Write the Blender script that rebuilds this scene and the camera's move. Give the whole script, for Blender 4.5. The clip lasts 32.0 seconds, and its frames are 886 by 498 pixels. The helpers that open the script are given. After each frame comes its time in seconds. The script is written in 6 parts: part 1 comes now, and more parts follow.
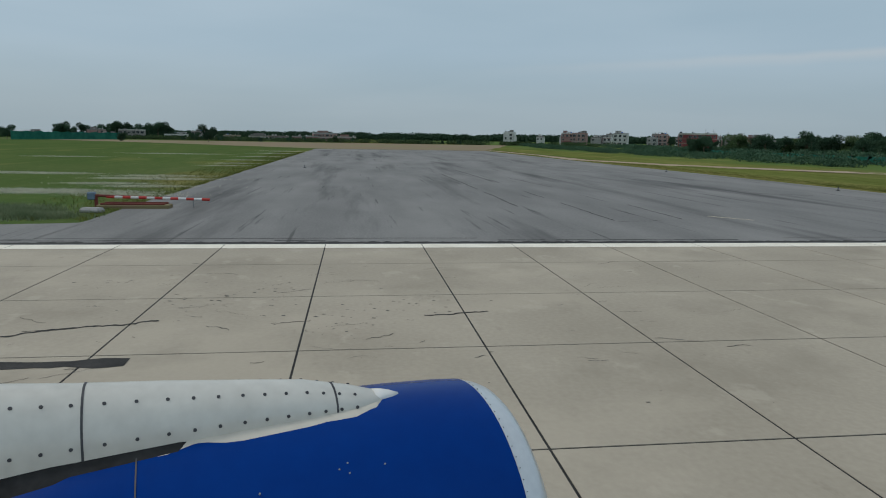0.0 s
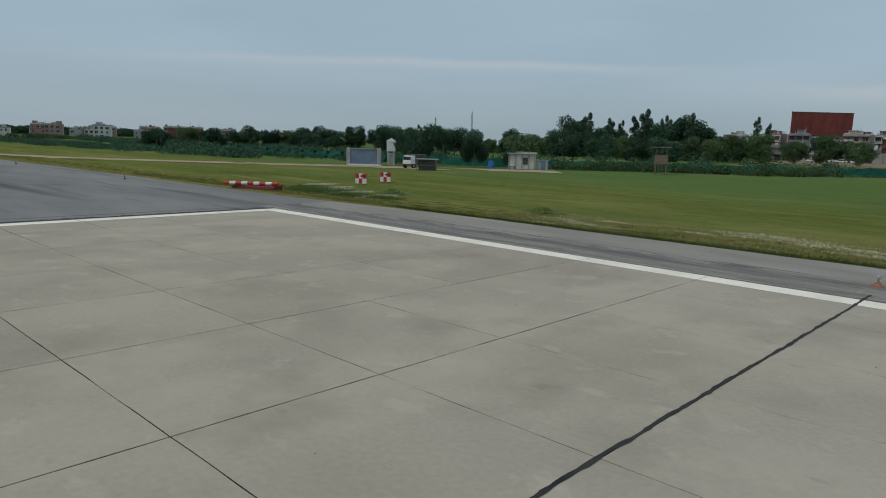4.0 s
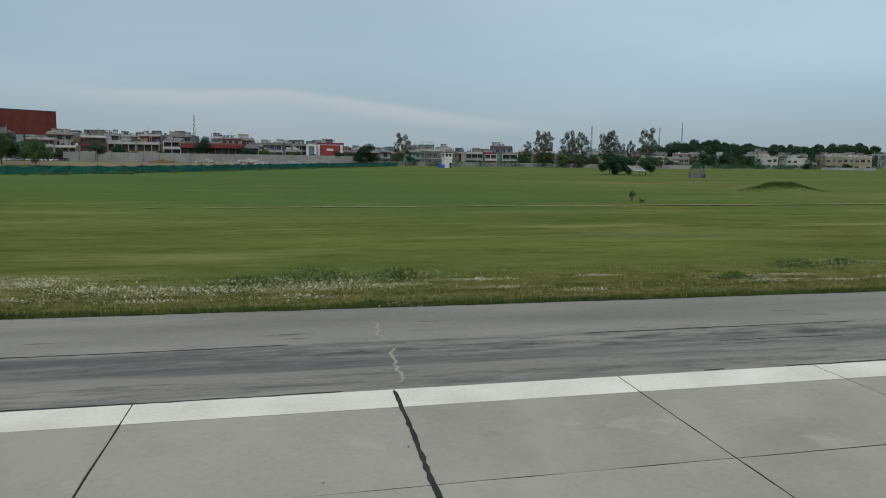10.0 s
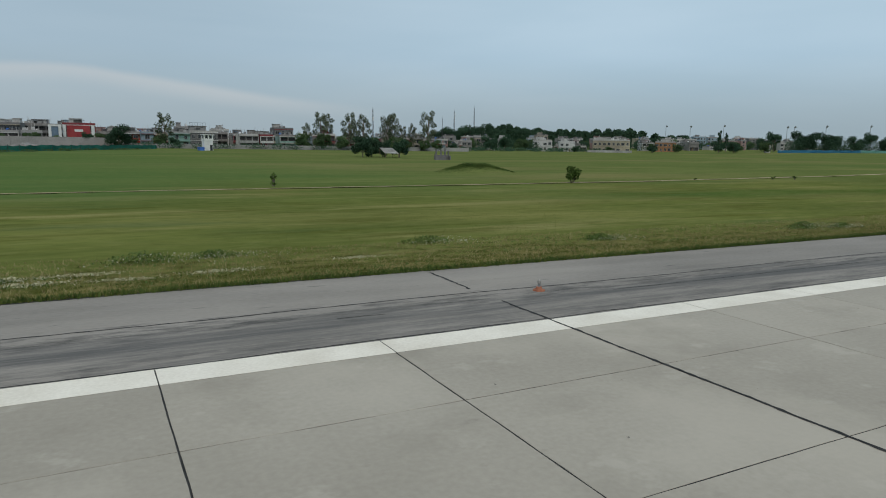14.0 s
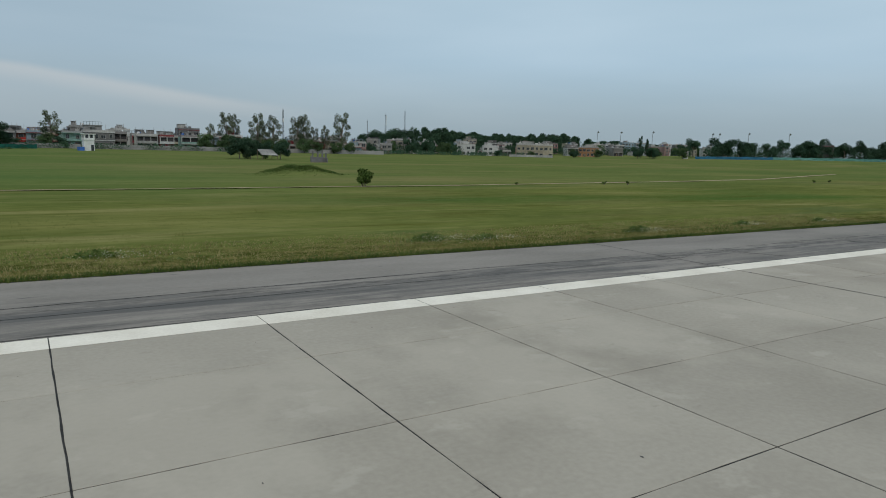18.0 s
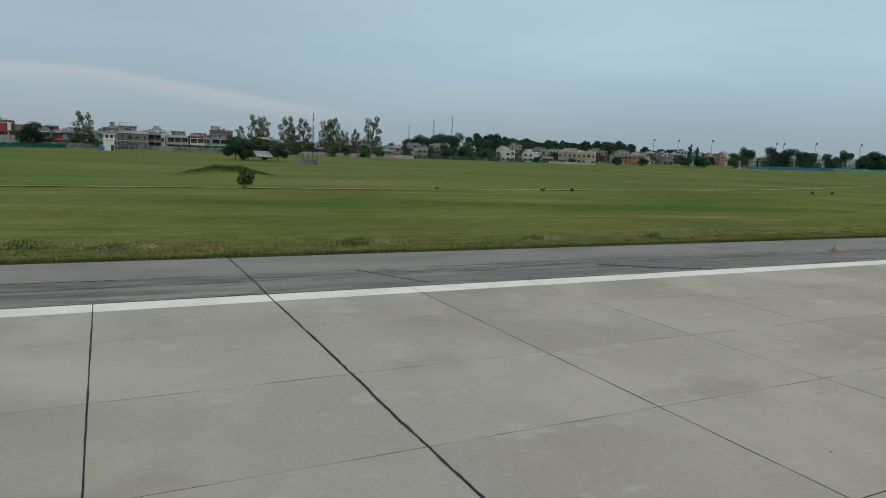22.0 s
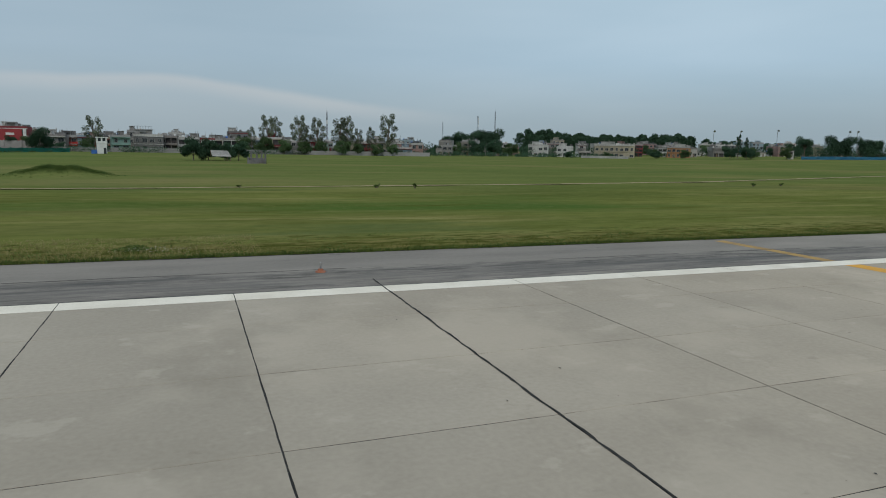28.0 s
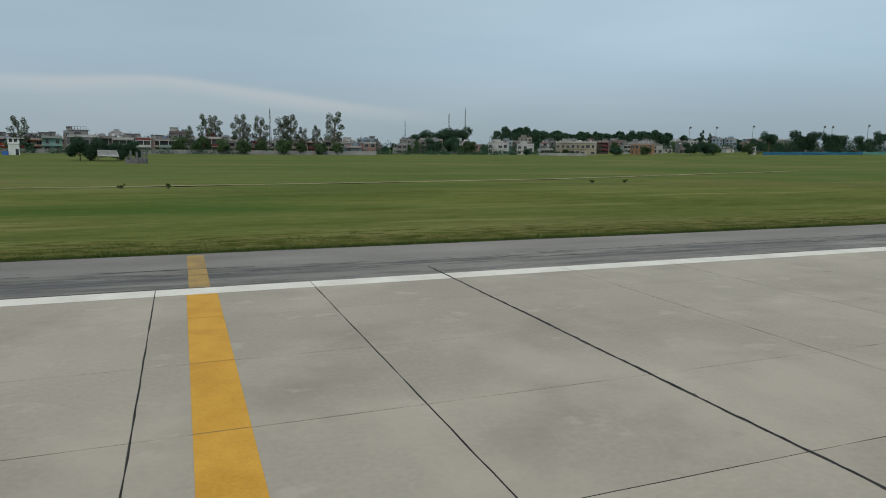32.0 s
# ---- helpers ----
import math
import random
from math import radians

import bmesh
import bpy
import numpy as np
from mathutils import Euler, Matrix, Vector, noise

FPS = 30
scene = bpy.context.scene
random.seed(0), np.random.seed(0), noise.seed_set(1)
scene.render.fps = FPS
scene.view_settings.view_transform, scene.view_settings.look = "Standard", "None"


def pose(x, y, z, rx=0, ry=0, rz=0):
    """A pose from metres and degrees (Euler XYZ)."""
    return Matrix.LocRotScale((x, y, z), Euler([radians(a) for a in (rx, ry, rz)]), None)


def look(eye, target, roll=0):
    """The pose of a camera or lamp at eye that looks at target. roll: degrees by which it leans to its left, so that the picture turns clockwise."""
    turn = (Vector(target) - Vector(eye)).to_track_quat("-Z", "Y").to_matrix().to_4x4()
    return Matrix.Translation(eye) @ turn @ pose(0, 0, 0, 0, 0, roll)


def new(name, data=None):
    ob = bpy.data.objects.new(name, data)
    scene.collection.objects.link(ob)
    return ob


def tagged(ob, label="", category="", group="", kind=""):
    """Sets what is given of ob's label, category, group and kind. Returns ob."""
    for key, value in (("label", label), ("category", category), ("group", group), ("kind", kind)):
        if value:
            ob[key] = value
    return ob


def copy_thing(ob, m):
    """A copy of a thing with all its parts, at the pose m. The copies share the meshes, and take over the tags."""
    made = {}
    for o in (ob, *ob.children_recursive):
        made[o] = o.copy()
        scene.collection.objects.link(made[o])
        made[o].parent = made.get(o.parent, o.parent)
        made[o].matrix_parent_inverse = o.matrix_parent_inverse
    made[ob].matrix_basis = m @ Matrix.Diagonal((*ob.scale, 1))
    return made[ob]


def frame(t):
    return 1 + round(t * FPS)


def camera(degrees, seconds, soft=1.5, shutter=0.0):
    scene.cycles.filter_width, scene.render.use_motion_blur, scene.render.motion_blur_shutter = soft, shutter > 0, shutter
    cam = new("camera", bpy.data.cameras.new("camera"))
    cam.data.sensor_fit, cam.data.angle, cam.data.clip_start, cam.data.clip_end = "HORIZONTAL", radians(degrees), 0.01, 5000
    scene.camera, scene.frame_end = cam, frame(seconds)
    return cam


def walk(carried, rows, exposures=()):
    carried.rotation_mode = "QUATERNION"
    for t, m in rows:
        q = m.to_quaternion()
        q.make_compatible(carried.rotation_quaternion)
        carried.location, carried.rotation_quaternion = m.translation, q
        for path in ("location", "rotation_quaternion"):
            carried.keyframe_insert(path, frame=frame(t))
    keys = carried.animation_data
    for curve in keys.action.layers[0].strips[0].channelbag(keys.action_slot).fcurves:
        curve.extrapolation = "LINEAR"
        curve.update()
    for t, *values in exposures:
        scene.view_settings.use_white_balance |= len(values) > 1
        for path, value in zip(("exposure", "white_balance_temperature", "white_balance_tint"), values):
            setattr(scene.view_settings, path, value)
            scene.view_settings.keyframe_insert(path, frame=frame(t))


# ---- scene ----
cam = camera(66.4, 32.0, soft=1.0)
PATH = [
    (0, (24.431, -40.093, 4.105), (14.648, -38.800, 2.489), 0.93),
    (0.5, (24.556, -37.867, 4.143), (14.939, -35.654, 2.522), 1.95),
    (1, (24.811, -35.606, 4.137), (15.430, -32.553, 2.501), 2.07),
    (1.5, (25.232, -33.354, 4.231), (16.135, -29.489, 2.712), 2.19),
    (2, (25.906, -31.139, 4.287), (17.208, -26.434, 2.799), 2.68),
    (2.5, (26.878, -28.976, 4.378), (18.621, -23.532, 2.894), 2.17),
    (3, (28.512, -26.741, 4.383), (20.728, -20.644, 2.887), 2.07),
    (3.5, (31.226, -24.528, 4.301), (23.905, -17.891, 2.767), 1.86),
    (4, (34.201, -22.508, 4.208), (27.403, -15.340, 2.656), 1.60),
    (4.5, (36.620, -20.850, 4.179), (30.502, -13.084, 2.675), 1.39),
    (5, (38.482, -19.378, 4.271), (33.188, -11.006, 2.901), 1.12),
    (5.5, (40.359, -18.011, 4.234), (35.965, -9.123, 2.926), 1.08),
    (6, (42.330, -16.758, 4.303), (38.818, -7.480, 3.048), 1.30),
    (6.5, (44.392, -15.631, 4.195), (41.673, -6.101, 2.864), 1.35),
    (7, (46.513, -14.652, 4.219), (44.661, -4.923, 2.837), 1.30),
    (7.5, (48.625, -13.872, 4.276), (47.568, -4.031, 2.849), 0.51),
    (8, (50.774, -13.271, 4.243), (50.435, -3.360, 2.953), 1.22),
    (8.5, (53.020, -12.815, 4.303), (53.345, -2.918, 2.909), 1.27),
    (9, (55.312, -12.486, 4.318), (56.264, -2.639, 2.856), 0.94),
    (9.5, (57.615, -12.264, 4.310), (59.178, -2.482, 2.942), 1.35),
    (10, (59.953, -12.145, 4.324), (62.077, -2.465, 2.987), 0.87),
    (10.5, (62.320, -12.103, 4.320), (64.950, -2.580, 2.774), 1.45),
    (11, (64.726, -12.113, 4.338), (67.773, -2.726, 2.727), 1.38),
    (11.5, (67.131, -12.171, 4.300), (70.561, -2.938, 2.571), 0.48),
    (12, (69.526, -12.288, 4.302), (73.243, -3.142, 2.710), 0.54),
    (12.5, (71.913, -12.465, 4.285), (75.909, -3.442, 2.668), 0.52),
    (13, (74.309, -12.713, 4.281), (78.529, -3.792, 2.667), 1.17),
    (13.5, (76.689, -13.007, 4.280), (81.148, -4.191, 2.729), 1.17),
    (14, (79.038, -13.317, 4.285), (83.626, -4.565, 2.750), 0.98),
    (14.5, (81.358, -13.634, 4.291), (86.044, -4.934, 2.753), 1.06),
    (15, (83.704, -13.995, 4.291), (88.492, -5.352, 2.750), 1.09),
    (15.5, (86.035, -14.344, 4.291), (90.924, -5.754, 2.773), 1.13),
    (16, (88.422, -14.713, 4.285), (93.425, -6.189, 2.768), 1.28),
    (16.5, (90.859, -15.116, 4.274), (95.980, -6.664, 2.749), 1.57),
    (17, (93.274, -15.560, 4.265), (98.488, -7.165, 2.738), 1.82),
    (17.5, (95.595, -16.051, 4.267), (100.850, -7.678, 2.757), 1.87),
    (18, (97.838, -16.569, 4.289), (103.089, -8.185, 2.826), 1.55),
    (18.5, (100.096, -17.084, 4.287), (105.359, -8.705, 2.839), 1.68),
    (19, (102.400, -17.553, 4.302), (107.629, -9.154, 2.845), 1.78),
    (19.5, (104.770, -17.978, 4.322), (109.897, -9.520, 2.847), 1.95),
    (20, (107.200, -18.391, 4.322), (112.238, -9.866, 2.926), 1.89),
    (20.5, (109.596, -18.748, 4.350), (114.573, -10.201, 2.878), 1.23),
    (21, (111.979, -19.118, 4.333), (116.823, -10.495, 2.857), 1.70),
    (21.5, (114.353, -19.421, 4.294), (119.020, -10.692, 2.869), 1.78),
    (22, (116.732, -19.672, 4.325), (121.191, -10.832, 2.921), 2.35),
    (22.5, (119.134, -19.888, 4.296), (123.385, -10.938, 2.943), 2.43),
    (23, (121.559, -20.008, 4.322), (125.631, -10.976, 2.964), 2.89),
    (23.5, (123.982, -20.050, 4.296), (127.941, -10.961, 2.991), 2.71),
    (24, (126.426, -20.081, 4.269), (130.246, -10.955, 2.811), 2.39),
    (24.5, (128.944, -20.200, 4.275), (132.596, -10.993, 2.900), 2.28),
    (25, (131.432, -20.280, 4.331), (134.965, -11.015, 3.034), 1.95),
    (25.5, (133.934, -20.340, 4.306), (137.465, -11.085, 2.932), 0.93),
    (26, (136.464, -20.371, 4.319), (139.941, -11.096, 2.949), 0.55),
    (26.5, (139.059, -20.360, 4.330), (142.503, -11.072, 2.963), 0.63),
    (27, (141.716, -20.360, 4.337), (145.151, -11.069, 2.964), 0.91),
    (27.5, (144.431, -20.425, 4.340), (147.886, -11.146, 2.942), 1.16),
    (28, (147.150, -20.524, 4.362), (150.640, -11.267, 2.898), 1.09),
    (28.5, (149.918, -20.656, 4.344), (153.446, -11.416, 2.871), 1.49),
    (29, (152.728, -20.754, 4.326), (156.307, -11.536, 2.834), 0.88),
    (29.5, (155.660, -20.833, 4.336), (159.277, -11.602, 3.027), 1.87),
    (30, (158.628, -20.853, 4.348), (162.283, -11.655, 2.922), 1.25),
    (30.5, (161.722, -20.905, 4.317), (165.450, -11.726, 2.957), 1.64),
    (31, (164.947, -21.048, 4.263), (168.581, -11.835, 2.885), 1.33),
    (31.5, (168.392, -21.205, 4.312), (171.912, -11.957, 2.867), 0.08),
    (32, (171.941, -21.327, 4.256), (175.501, -12.099, 2.780), 0.60),
]
EXPOSURES = [(0, -0.06), (5, -0.14), (8, -0.12), (11, -0.02), (16, -0.02), (20, -0.08), (32, -0.08)]

walk(cam, [(t, look(e, a, r)) for t, e, a, r in PATH], exposures=EXPOSURES)

# ---- light ----
SUN_ELEV, SUN_AZ = 52.0, 205.0
world = bpy.data.worlds.new("overcast_sky")
scene.world = world
world.use_nodes = True
wn, wl = world.node_tree.nodes, world.node_tree.links
wn.clear()


def wnode(kind, **props):
    n = wn.new(kind)
    for k, v in props.items():
        n.inputs[k.replace("_", " ")].default_value = v
    return n


sky = wn.new("ShaderNodeTexSky")
sky.sky_type, sky.sun_disc = "NISHITA", False
sky.sun_elevation, sky.sun_rotation = radians(SUN_ELEV), radians(SUN_AZ)
sky.air_density, sky.dust_density, sky.ozone_density = 1.2, 3.0, 1.5
coord = wn.new("ShaderNodeTexCoord")
sep = wn.new("ShaderNodeSeparateXYZ")
wl.new(coord.outputs["Generated"], sep.inputs[0])
veil = wn.new("ShaderNodeValToRGB")          # cloud deck: paler and greyer to the horizon
cr = veil.color_ramp
cr.elements[0].position, cr.elements[0].color = 0.0, (4.0, 5.0, 5.6, 1)
cr.elements[1].position, cr.elements[1].color = 0.9, (4.6, 5.3, 5.9, 1)
for pos, col in ((0.05, (3.8, 4.95, 5.75, 1)), (0.12, (3.95, 5.3, 6.4, 1)), (0.25, (4.4, 5.7, 6.6, 1))):
    e = cr.elements.new(pos)
    e.color = col
wl.new(sep.outputs["Z"], veil.inputs[0])
# long flat cloud bands on the deck
stretch = wn.new("ShaderNodeVectorMath")
stretch.operation = "MULTIPLY"
stretch.inputs[1].default_value = (1.2, 1.2, 7.0)
wl.new(coord.outputs["Generated"], stretch.inputs[0])
band = wnode("ShaderNodeTexNoise", Scale=1.6, Detail=4.0, Roughness=0.45, Distortion=0.25)
wl.new(stretch.outputs[0], band.inputs["Vector"])
bandr = wn.new("ShaderNodeValToRGB")
bandr.color_ramp.elements[0].position, bandr.color_ramp.elements[0].color = 0.34, (0.92, 0.94, 0.95, 1)
bandr.color_ramp.elements[1].position, bandr.color_ramp.elements[1].color = 0.70, (1.08, 1.05, 1.04, 1)
wl.new(band.outputs["Fac"], bandr.inputs[0])
puff = wn.new("ShaderNodeMix")
puff.data_type, puff.blend_type = "RGBA", "MULTIPLY"
puff.inputs[0].default_value = 1.0
wl.new(veil.outputs[0], puff.inputs[6])
wl.new(bandr.outputs[0], puff.inputs[7])
# one long pale cloud bank, low over the town: sharp above, fading below


def wmath(op, a, b=None, c=None):
    n = wn.new("ShaderNodeMath")
    n.operation = op
    for k, v in enumerate((a, b, c)):
        if v is None:
            continue
        if isinstance(v, (int, float)):
            n.inputs[k].default_value = v
        else:
            wl.new(v, n.inputs[k])
    return n.outputs[0]


az = wmath("ARCTAN2", sep.outputs["X"], sep.outputs["Y"])
wob = wnode("ShaderNodeTexNoise", Scale=5.0, Detail=4.0)
wl.new(coord.outputs["Generated"], wob.inputs["Vector"])
ripple = wmath("MULTIPLY", wmath("SUBTRACT", wob.outputs["Fac"], 0.5), 0.022)
off = wmath("ADD", az, 0.75)
crest_high = wmath("ADD", wmath("MULTIPLY_ADD", wmath("MULTIPLY", off, off), -0.04, 0.1165), ripple)
slope = wmath("MAXIMUM", wmath("SUBTRACT", az, 0.015), 0.0)
crest_low = wmath("ADD", wmath("MULTIPLY_ADD", slope, -0.105, 0.0885), ripple)
below_high = wmath("SUBTRACT", crest_high, sep.outputs["Z"])
below_low = wmath("SUBTRACT", crest_low, sep.outputs["Z"])


def wrange(v, a, b, c=0.0, d=1.0):
    n = wn.new("ShaderNodeMapRange")
    n.interpolation_type = "SMOOTHSTEP"
    for k, q in zip(("From Min", "From Max", "To Min", "To Max"), (a, b, c, d)):
        n.inputs[k].default_value = q
    wl.new(v, n.inputs["Value"])
    return n.outputs[0]


# two long pale streaks, the western one higher
high = wmath("MULTIPLY", wrange(below_high, -0.003, 0.006), wrange(below_high, 0.004, 0.020, 1.0, 0.0))
high = wmath("MULTIPLY", high, wmath("MULTIPLY", wrange(az, -1.5, -0.8), wrange(az, -0.62, -0.32, 0.8, 0.0)))
low = wmath("MULTIPLY", wrange(below_low, -0.004, 0.008), wrange(below_low, 0.006, 0.030, 1.0, 0.25))
low = wmath("MULTIPLY", low, wmath("MULTIPLY", wrange(az, -0.40, -0.12), wrange(az, 0.16, 0.44, 1.0, 0.0)))
bank = wmath("MAXIMUM", high, low)
bank = wmath("MULTIPLY", bank, wrange(sep.outputs["Z"], -0.01, 0.03))
lit = wn.new("ShaderNodeMix")
lit.data_type = "RGBA"
wl.new(wmath("MULTIPLY", bank, 0.72), lit.inputs[0])
wl.new(puff.outputs[2], lit.inputs[6])
lit.inputs[7].default_value = (5.6, 6.1, 6.5, 1)
deck = wn.new("ShaderNodeMix")
deck.data_type = "RGBA"
deck.inputs[0].default_value = 0.86
# the deck thins towards the east and is brighter there
thin = wn.new("ShaderNodeVectorMath")
thin.operation = "SCALE"
wl.new(lit.outputs[2], thin.inputs[0])
wl.new(wmath("MULTIPLY_ADD", wmath("MULTIPLY", wrange(az, 0.0, 0.75), wrange(sep.outputs["Z"], 0.02, 0.14)), 0.24, 0.945), thin.inputs["Scale"])
wl.new(sky.outputs[0], deck.inputs[6])
wl.new(thin.outputs[0], deck.inputs[7])
bg = wnode("ShaderNodeBackground", Strength=0.1)
wl.new(deck.outputs[2], bg.inputs["Color"])
wl.new(bg.outputs[0], wn.new("ShaderNodeOutputWorld").inputs[0])

sun = new("sun", bpy.data.lights.new("sun", "SUN"))
sun.data.energy, sun.data.angle, sun.data.color = 1.0, radians(14), (1.0, 0.95, 0.88)
_az = radians(SUN_AZ)
sun.matrix_world = look((math.sin(_az) * 40, math.cos(_az) * 40, 50), (0, 0, 0))


# ---- materials ----
def rgb(c):
    return (*c, 1.0)


def mat(name, a, b, rough=0.8, metal=0.0, scale=4.0, fine=40.0, stretch=(1, 1, 1), bump=0.15, spec=0.3, vary=0.0, lo=0.35, hi=0.65, coat=0.0, world_space=False):
    """Two tones mixed by a coarse and a fine noise in object space, with fine relief; vary: tone by the piece."""
    m = bpy.data.materials.new(name)
    m.use_nodes = True
    n, l = m.node_tree.nodes, m.node_tree.links
    p = n["Principled BSDF"]
    p.inputs["Roughness"].default_value, p.inputs["Metallic"].default_value = rough, metal
    p.inputs["Specular IOR Level"].default_value = spec
    p.inputs["Coat Weight"].default_value = coat
    tc, mp = n.new("ShaderNodeTexCoord"), n.new("ShaderNodeMapping")
    mp.inputs["Scale"].default_value = stretch
    geo = n.new("ShaderNodeNewGeometry")
    l.new(geo.outputs["Position"] if world_space else tc.outputs["Object"], mp.inputs[0])
    big, small = n.new("ShaderNodeTexNoise"), n.new("ShaderNodeTexNoise")
    big.inputs["Scale"].default_value, big.inputs["Detail"].default_value = scale, 5
    small.inputs["Scale"].default_value, small.inputs["Detail"].default_value = fine, 3
    l.new(mp.outputs[0], big.inputs["Vector"])
    l.new(mp.outputs[0], small.inputs["Vector"])
    mixf = n.new("ShaderNodeMath")
    mixf.operation = "MULTIPLY_ADD"
    mixf.inputs[1].default_value = 0.35
    l.new(small.outputs["Fac"], mixf.inputs[0])
    half = n.new("ShaderNodeMath")
    half.operation = "MULTIPLY"
    half.inputs[1].default_value = 0.65
    l.new(big.outputs["Fac"], half.inputs[0])
    l.new(half.outputs[0], mixf.inputs[2])
    ramp = n.new("ShaderNodeValToRGB")
    ramp.color_ramp.elements[0].position, ramp.color_ramp.elements[0].color = lo, rgb(a)
    ramp.color_ramp.elements[1].position, ramp.color_ramp.elements[1].color = hi, rgb(b)
    l.new(mixf.outputs[0], ramp.inputs[0])
    out = ramp.outputs[0]
    if vary:
        oi, hs, mr = n.new("ShaderNodeObjectInfo"), n.new("ShaderNodeHueSaturation"), n.new("ShaderNodeMapRange")
        mr.inputs["To Min"].default_value, mr.inputs["To Max"].default_value = 1 - vary, 1 + vary
        l.new(oi.outputs["Random"], mr.inputs["Value"])
        l.new(mr.outputs[0], hs.inputs["Value"])
        l.new(out, hs.inputs["Color"])
        out = hs.outputs[0]
    l.new(out, p.inputs["Base Color"])
    if bump:
        bp = n.new("ShaderNodeBump")
        bp.inputs["Strength"].default_value, bp.inputs["Distance"].default_value = bump, 0.02
        l.new(small.outputs["Fac"], bp.inputs["Height"])
        l.new(bp.outputs[0], p.inputs["Normal"])
    return m


def add_layer(m, colour, scale, stretch, lo, hi, detail=5.0, amount=1.0, seed=0.0, world_space=False):
    """Lays a stain of its own shape (noise between lo and hi) over a material's colour."""
    n, l = m.node_tree.nodes, m.node_tree.links
    p = n["Principled BSDF"]
    src = p.inputs["Base Color"].links[0].from_socket
    tc, mp, nz = n.new("ShaderNodeTexCoord"), n.new("ShaderNodeMapping"), n.new("ShaderNodeTexNoise")
    mp.inputs["Scale"].default_value, mp.inputs["Location"].default_value = stretch, (seed, seed * 0.7, 0)
    nz.inputs["Scale"].default_value, nz.inputs["Detail"].default_value, nz.inputs["Roughness"].default_value = scale, detail, 0.6
    geo = n.new("ShaderNodeNewGeometry")
    l.new(geo.outputs["Position"] if world_space else tc.outputs["Object"], mp.inputs[0])
    l.new(mp.outputs[0], nz.inputs["Vector"])
    mr = n.new("ShaderNodeMapRange")
    mr.inputs["From Min"].default_value, mr.inputs["From Max"].default_value = lo, hi
    mr.inputs["To Max"].default_value = amount
    l.new(nz.outputs["Fac"], mr.inputs["Value"])
    mx = n.new("ShaderNodeMix")
    mx.data_type = "RGBA"
    l.new(mr.outputs[0], mx.inputs[0])
    l.new(src, mx.inputs[6])
    mx.inputs[7].default_value = rgb(colour)
    l.new(mx.outputs[2], p.inputs["Base Color"])
    return m


M = {}
M["concrete"] = mat("slab_concrete", (0.335, 0.314, 0.265), (0.421, 0.397, 0.340), 0.85, scale=0.22, fine=9.0, bump=0.03, vary=0.055, world_space=True)
add_layer(M["concrete"], (0.481, 0.452, 0.385), 0.20, (1.0, 0.8, 1), 0.50, 0.62, amount=0.55, seed=3, world_space=True)
add_layer(M["concrete"], (0.263, 0.245, 0.203), 0.33, (0.9, 0.9, 1), 0.54, 0.70, amount=0.5, seed=11, world_space=True)
add_layer(M["concrete"], (0.498, 0.474, 0.412), 0.9, (0.8, 1.0, 1), 0.60, 0.66, amount=0.4, seed=47, world_space=True)
add_layer(M["concrete"], (0.192, 0.176, 0.148), 1.3, (0.6, 1.0, 1), 0.66, 0.75, amount=0.45, seed=29, world_space=True)
add_layer(M["concrete"], (0.124, 0.111, 0.096), 5.0, (0.8, 1.0, 1), 0.74, 0.78, amount=0.6, seed=77, world_space=True)


def shift_along(m, x0, x1, colour, amount):
    """Surfacing of another age: full tint at x0, little at x1, with a broken border."""
    n, l = m.node_tree.nodes, m.node_tree.links
    p = n["Principled BSDF"]
    src = p.inputs["Base Color"].links[0].from_socket
    geo, sp, nz, ad, mr, mx = (n.new("ShaderNode" + k) for k in ("NewGeometry", "SeparateXYZ", "TexNoise", "Math", "MapRange", "Mix"))
    nz.inputs["Scale"].default_value = 0.12
    l.new(geo.outputs["Position"], sp.inputs[0])
    l.new(geo.outputs["Position"], nz.inputs["Vector"])
    ad.operation = "MULTIPLY_ADD"
    ad.inputs[1].default_value = 30.0
    l.new(nz.outputs["Fac"], ad.inputs[0])
    l.new(sp.outputs["X"], ad.inputs[2])
    mr.inputs["From Min"].default_value, mr.inputs["From Max"].default_value = x0 + 15, x1 + 15
    mr.inputs["To Min"].default_value, mr.inputs["To Max"].default_value = amount, amount * 0.3
    l.new(ad.outputs[0], mr.inputs["Value"])
    mx.data_type, mx.blend_type = "RGBA", "MULTIPLY"
    l.new(mr.outputs[0], mx.inputs[0])
    l.new(src, mx.inputs[6])
    mx.inputs[7].default_value = rgb(colour)
    l.new(mx.outputs[2], p.inputs["Base Color"])


shift_along(M["concrete"], 22, 48, (0.905, 0.855, 0.798), 0.9)
shift_along(M["concrete"], 165, 115, (1.03, 0.965, 0.92), 0.9)
shift_along(M["concrete"], 172, 148, (1.13, 1.12, 1.085), 0.9)
M["joint"] = mat("joint_sealant", (0.012, 0.012, 0.012), (0.045, 0.042, 0.038), 0.8, scale=1.5, fine=30, bump=0.3)
M["asphalt"] = mat("worn_asphalt", (0.216, 0.199, 0.174), (0.318, 0.292, 0.258), 0.9, scale=0.45, fine=14, stretch=(0.35, 1.0, 1.0), bump=0.25)
add_layer(M["asphalt"], (0.37, 0.337, 0.292), 0.35, (0.12, 0.8, 1), 0.52, 0.72, amount=0.6, seed=31)
add_layer(M["asphalt"], (0.13, 0.12, 0.108), 0.33, (0.10, 0.9, 1), 0.54, 0.76, amount=0.5)
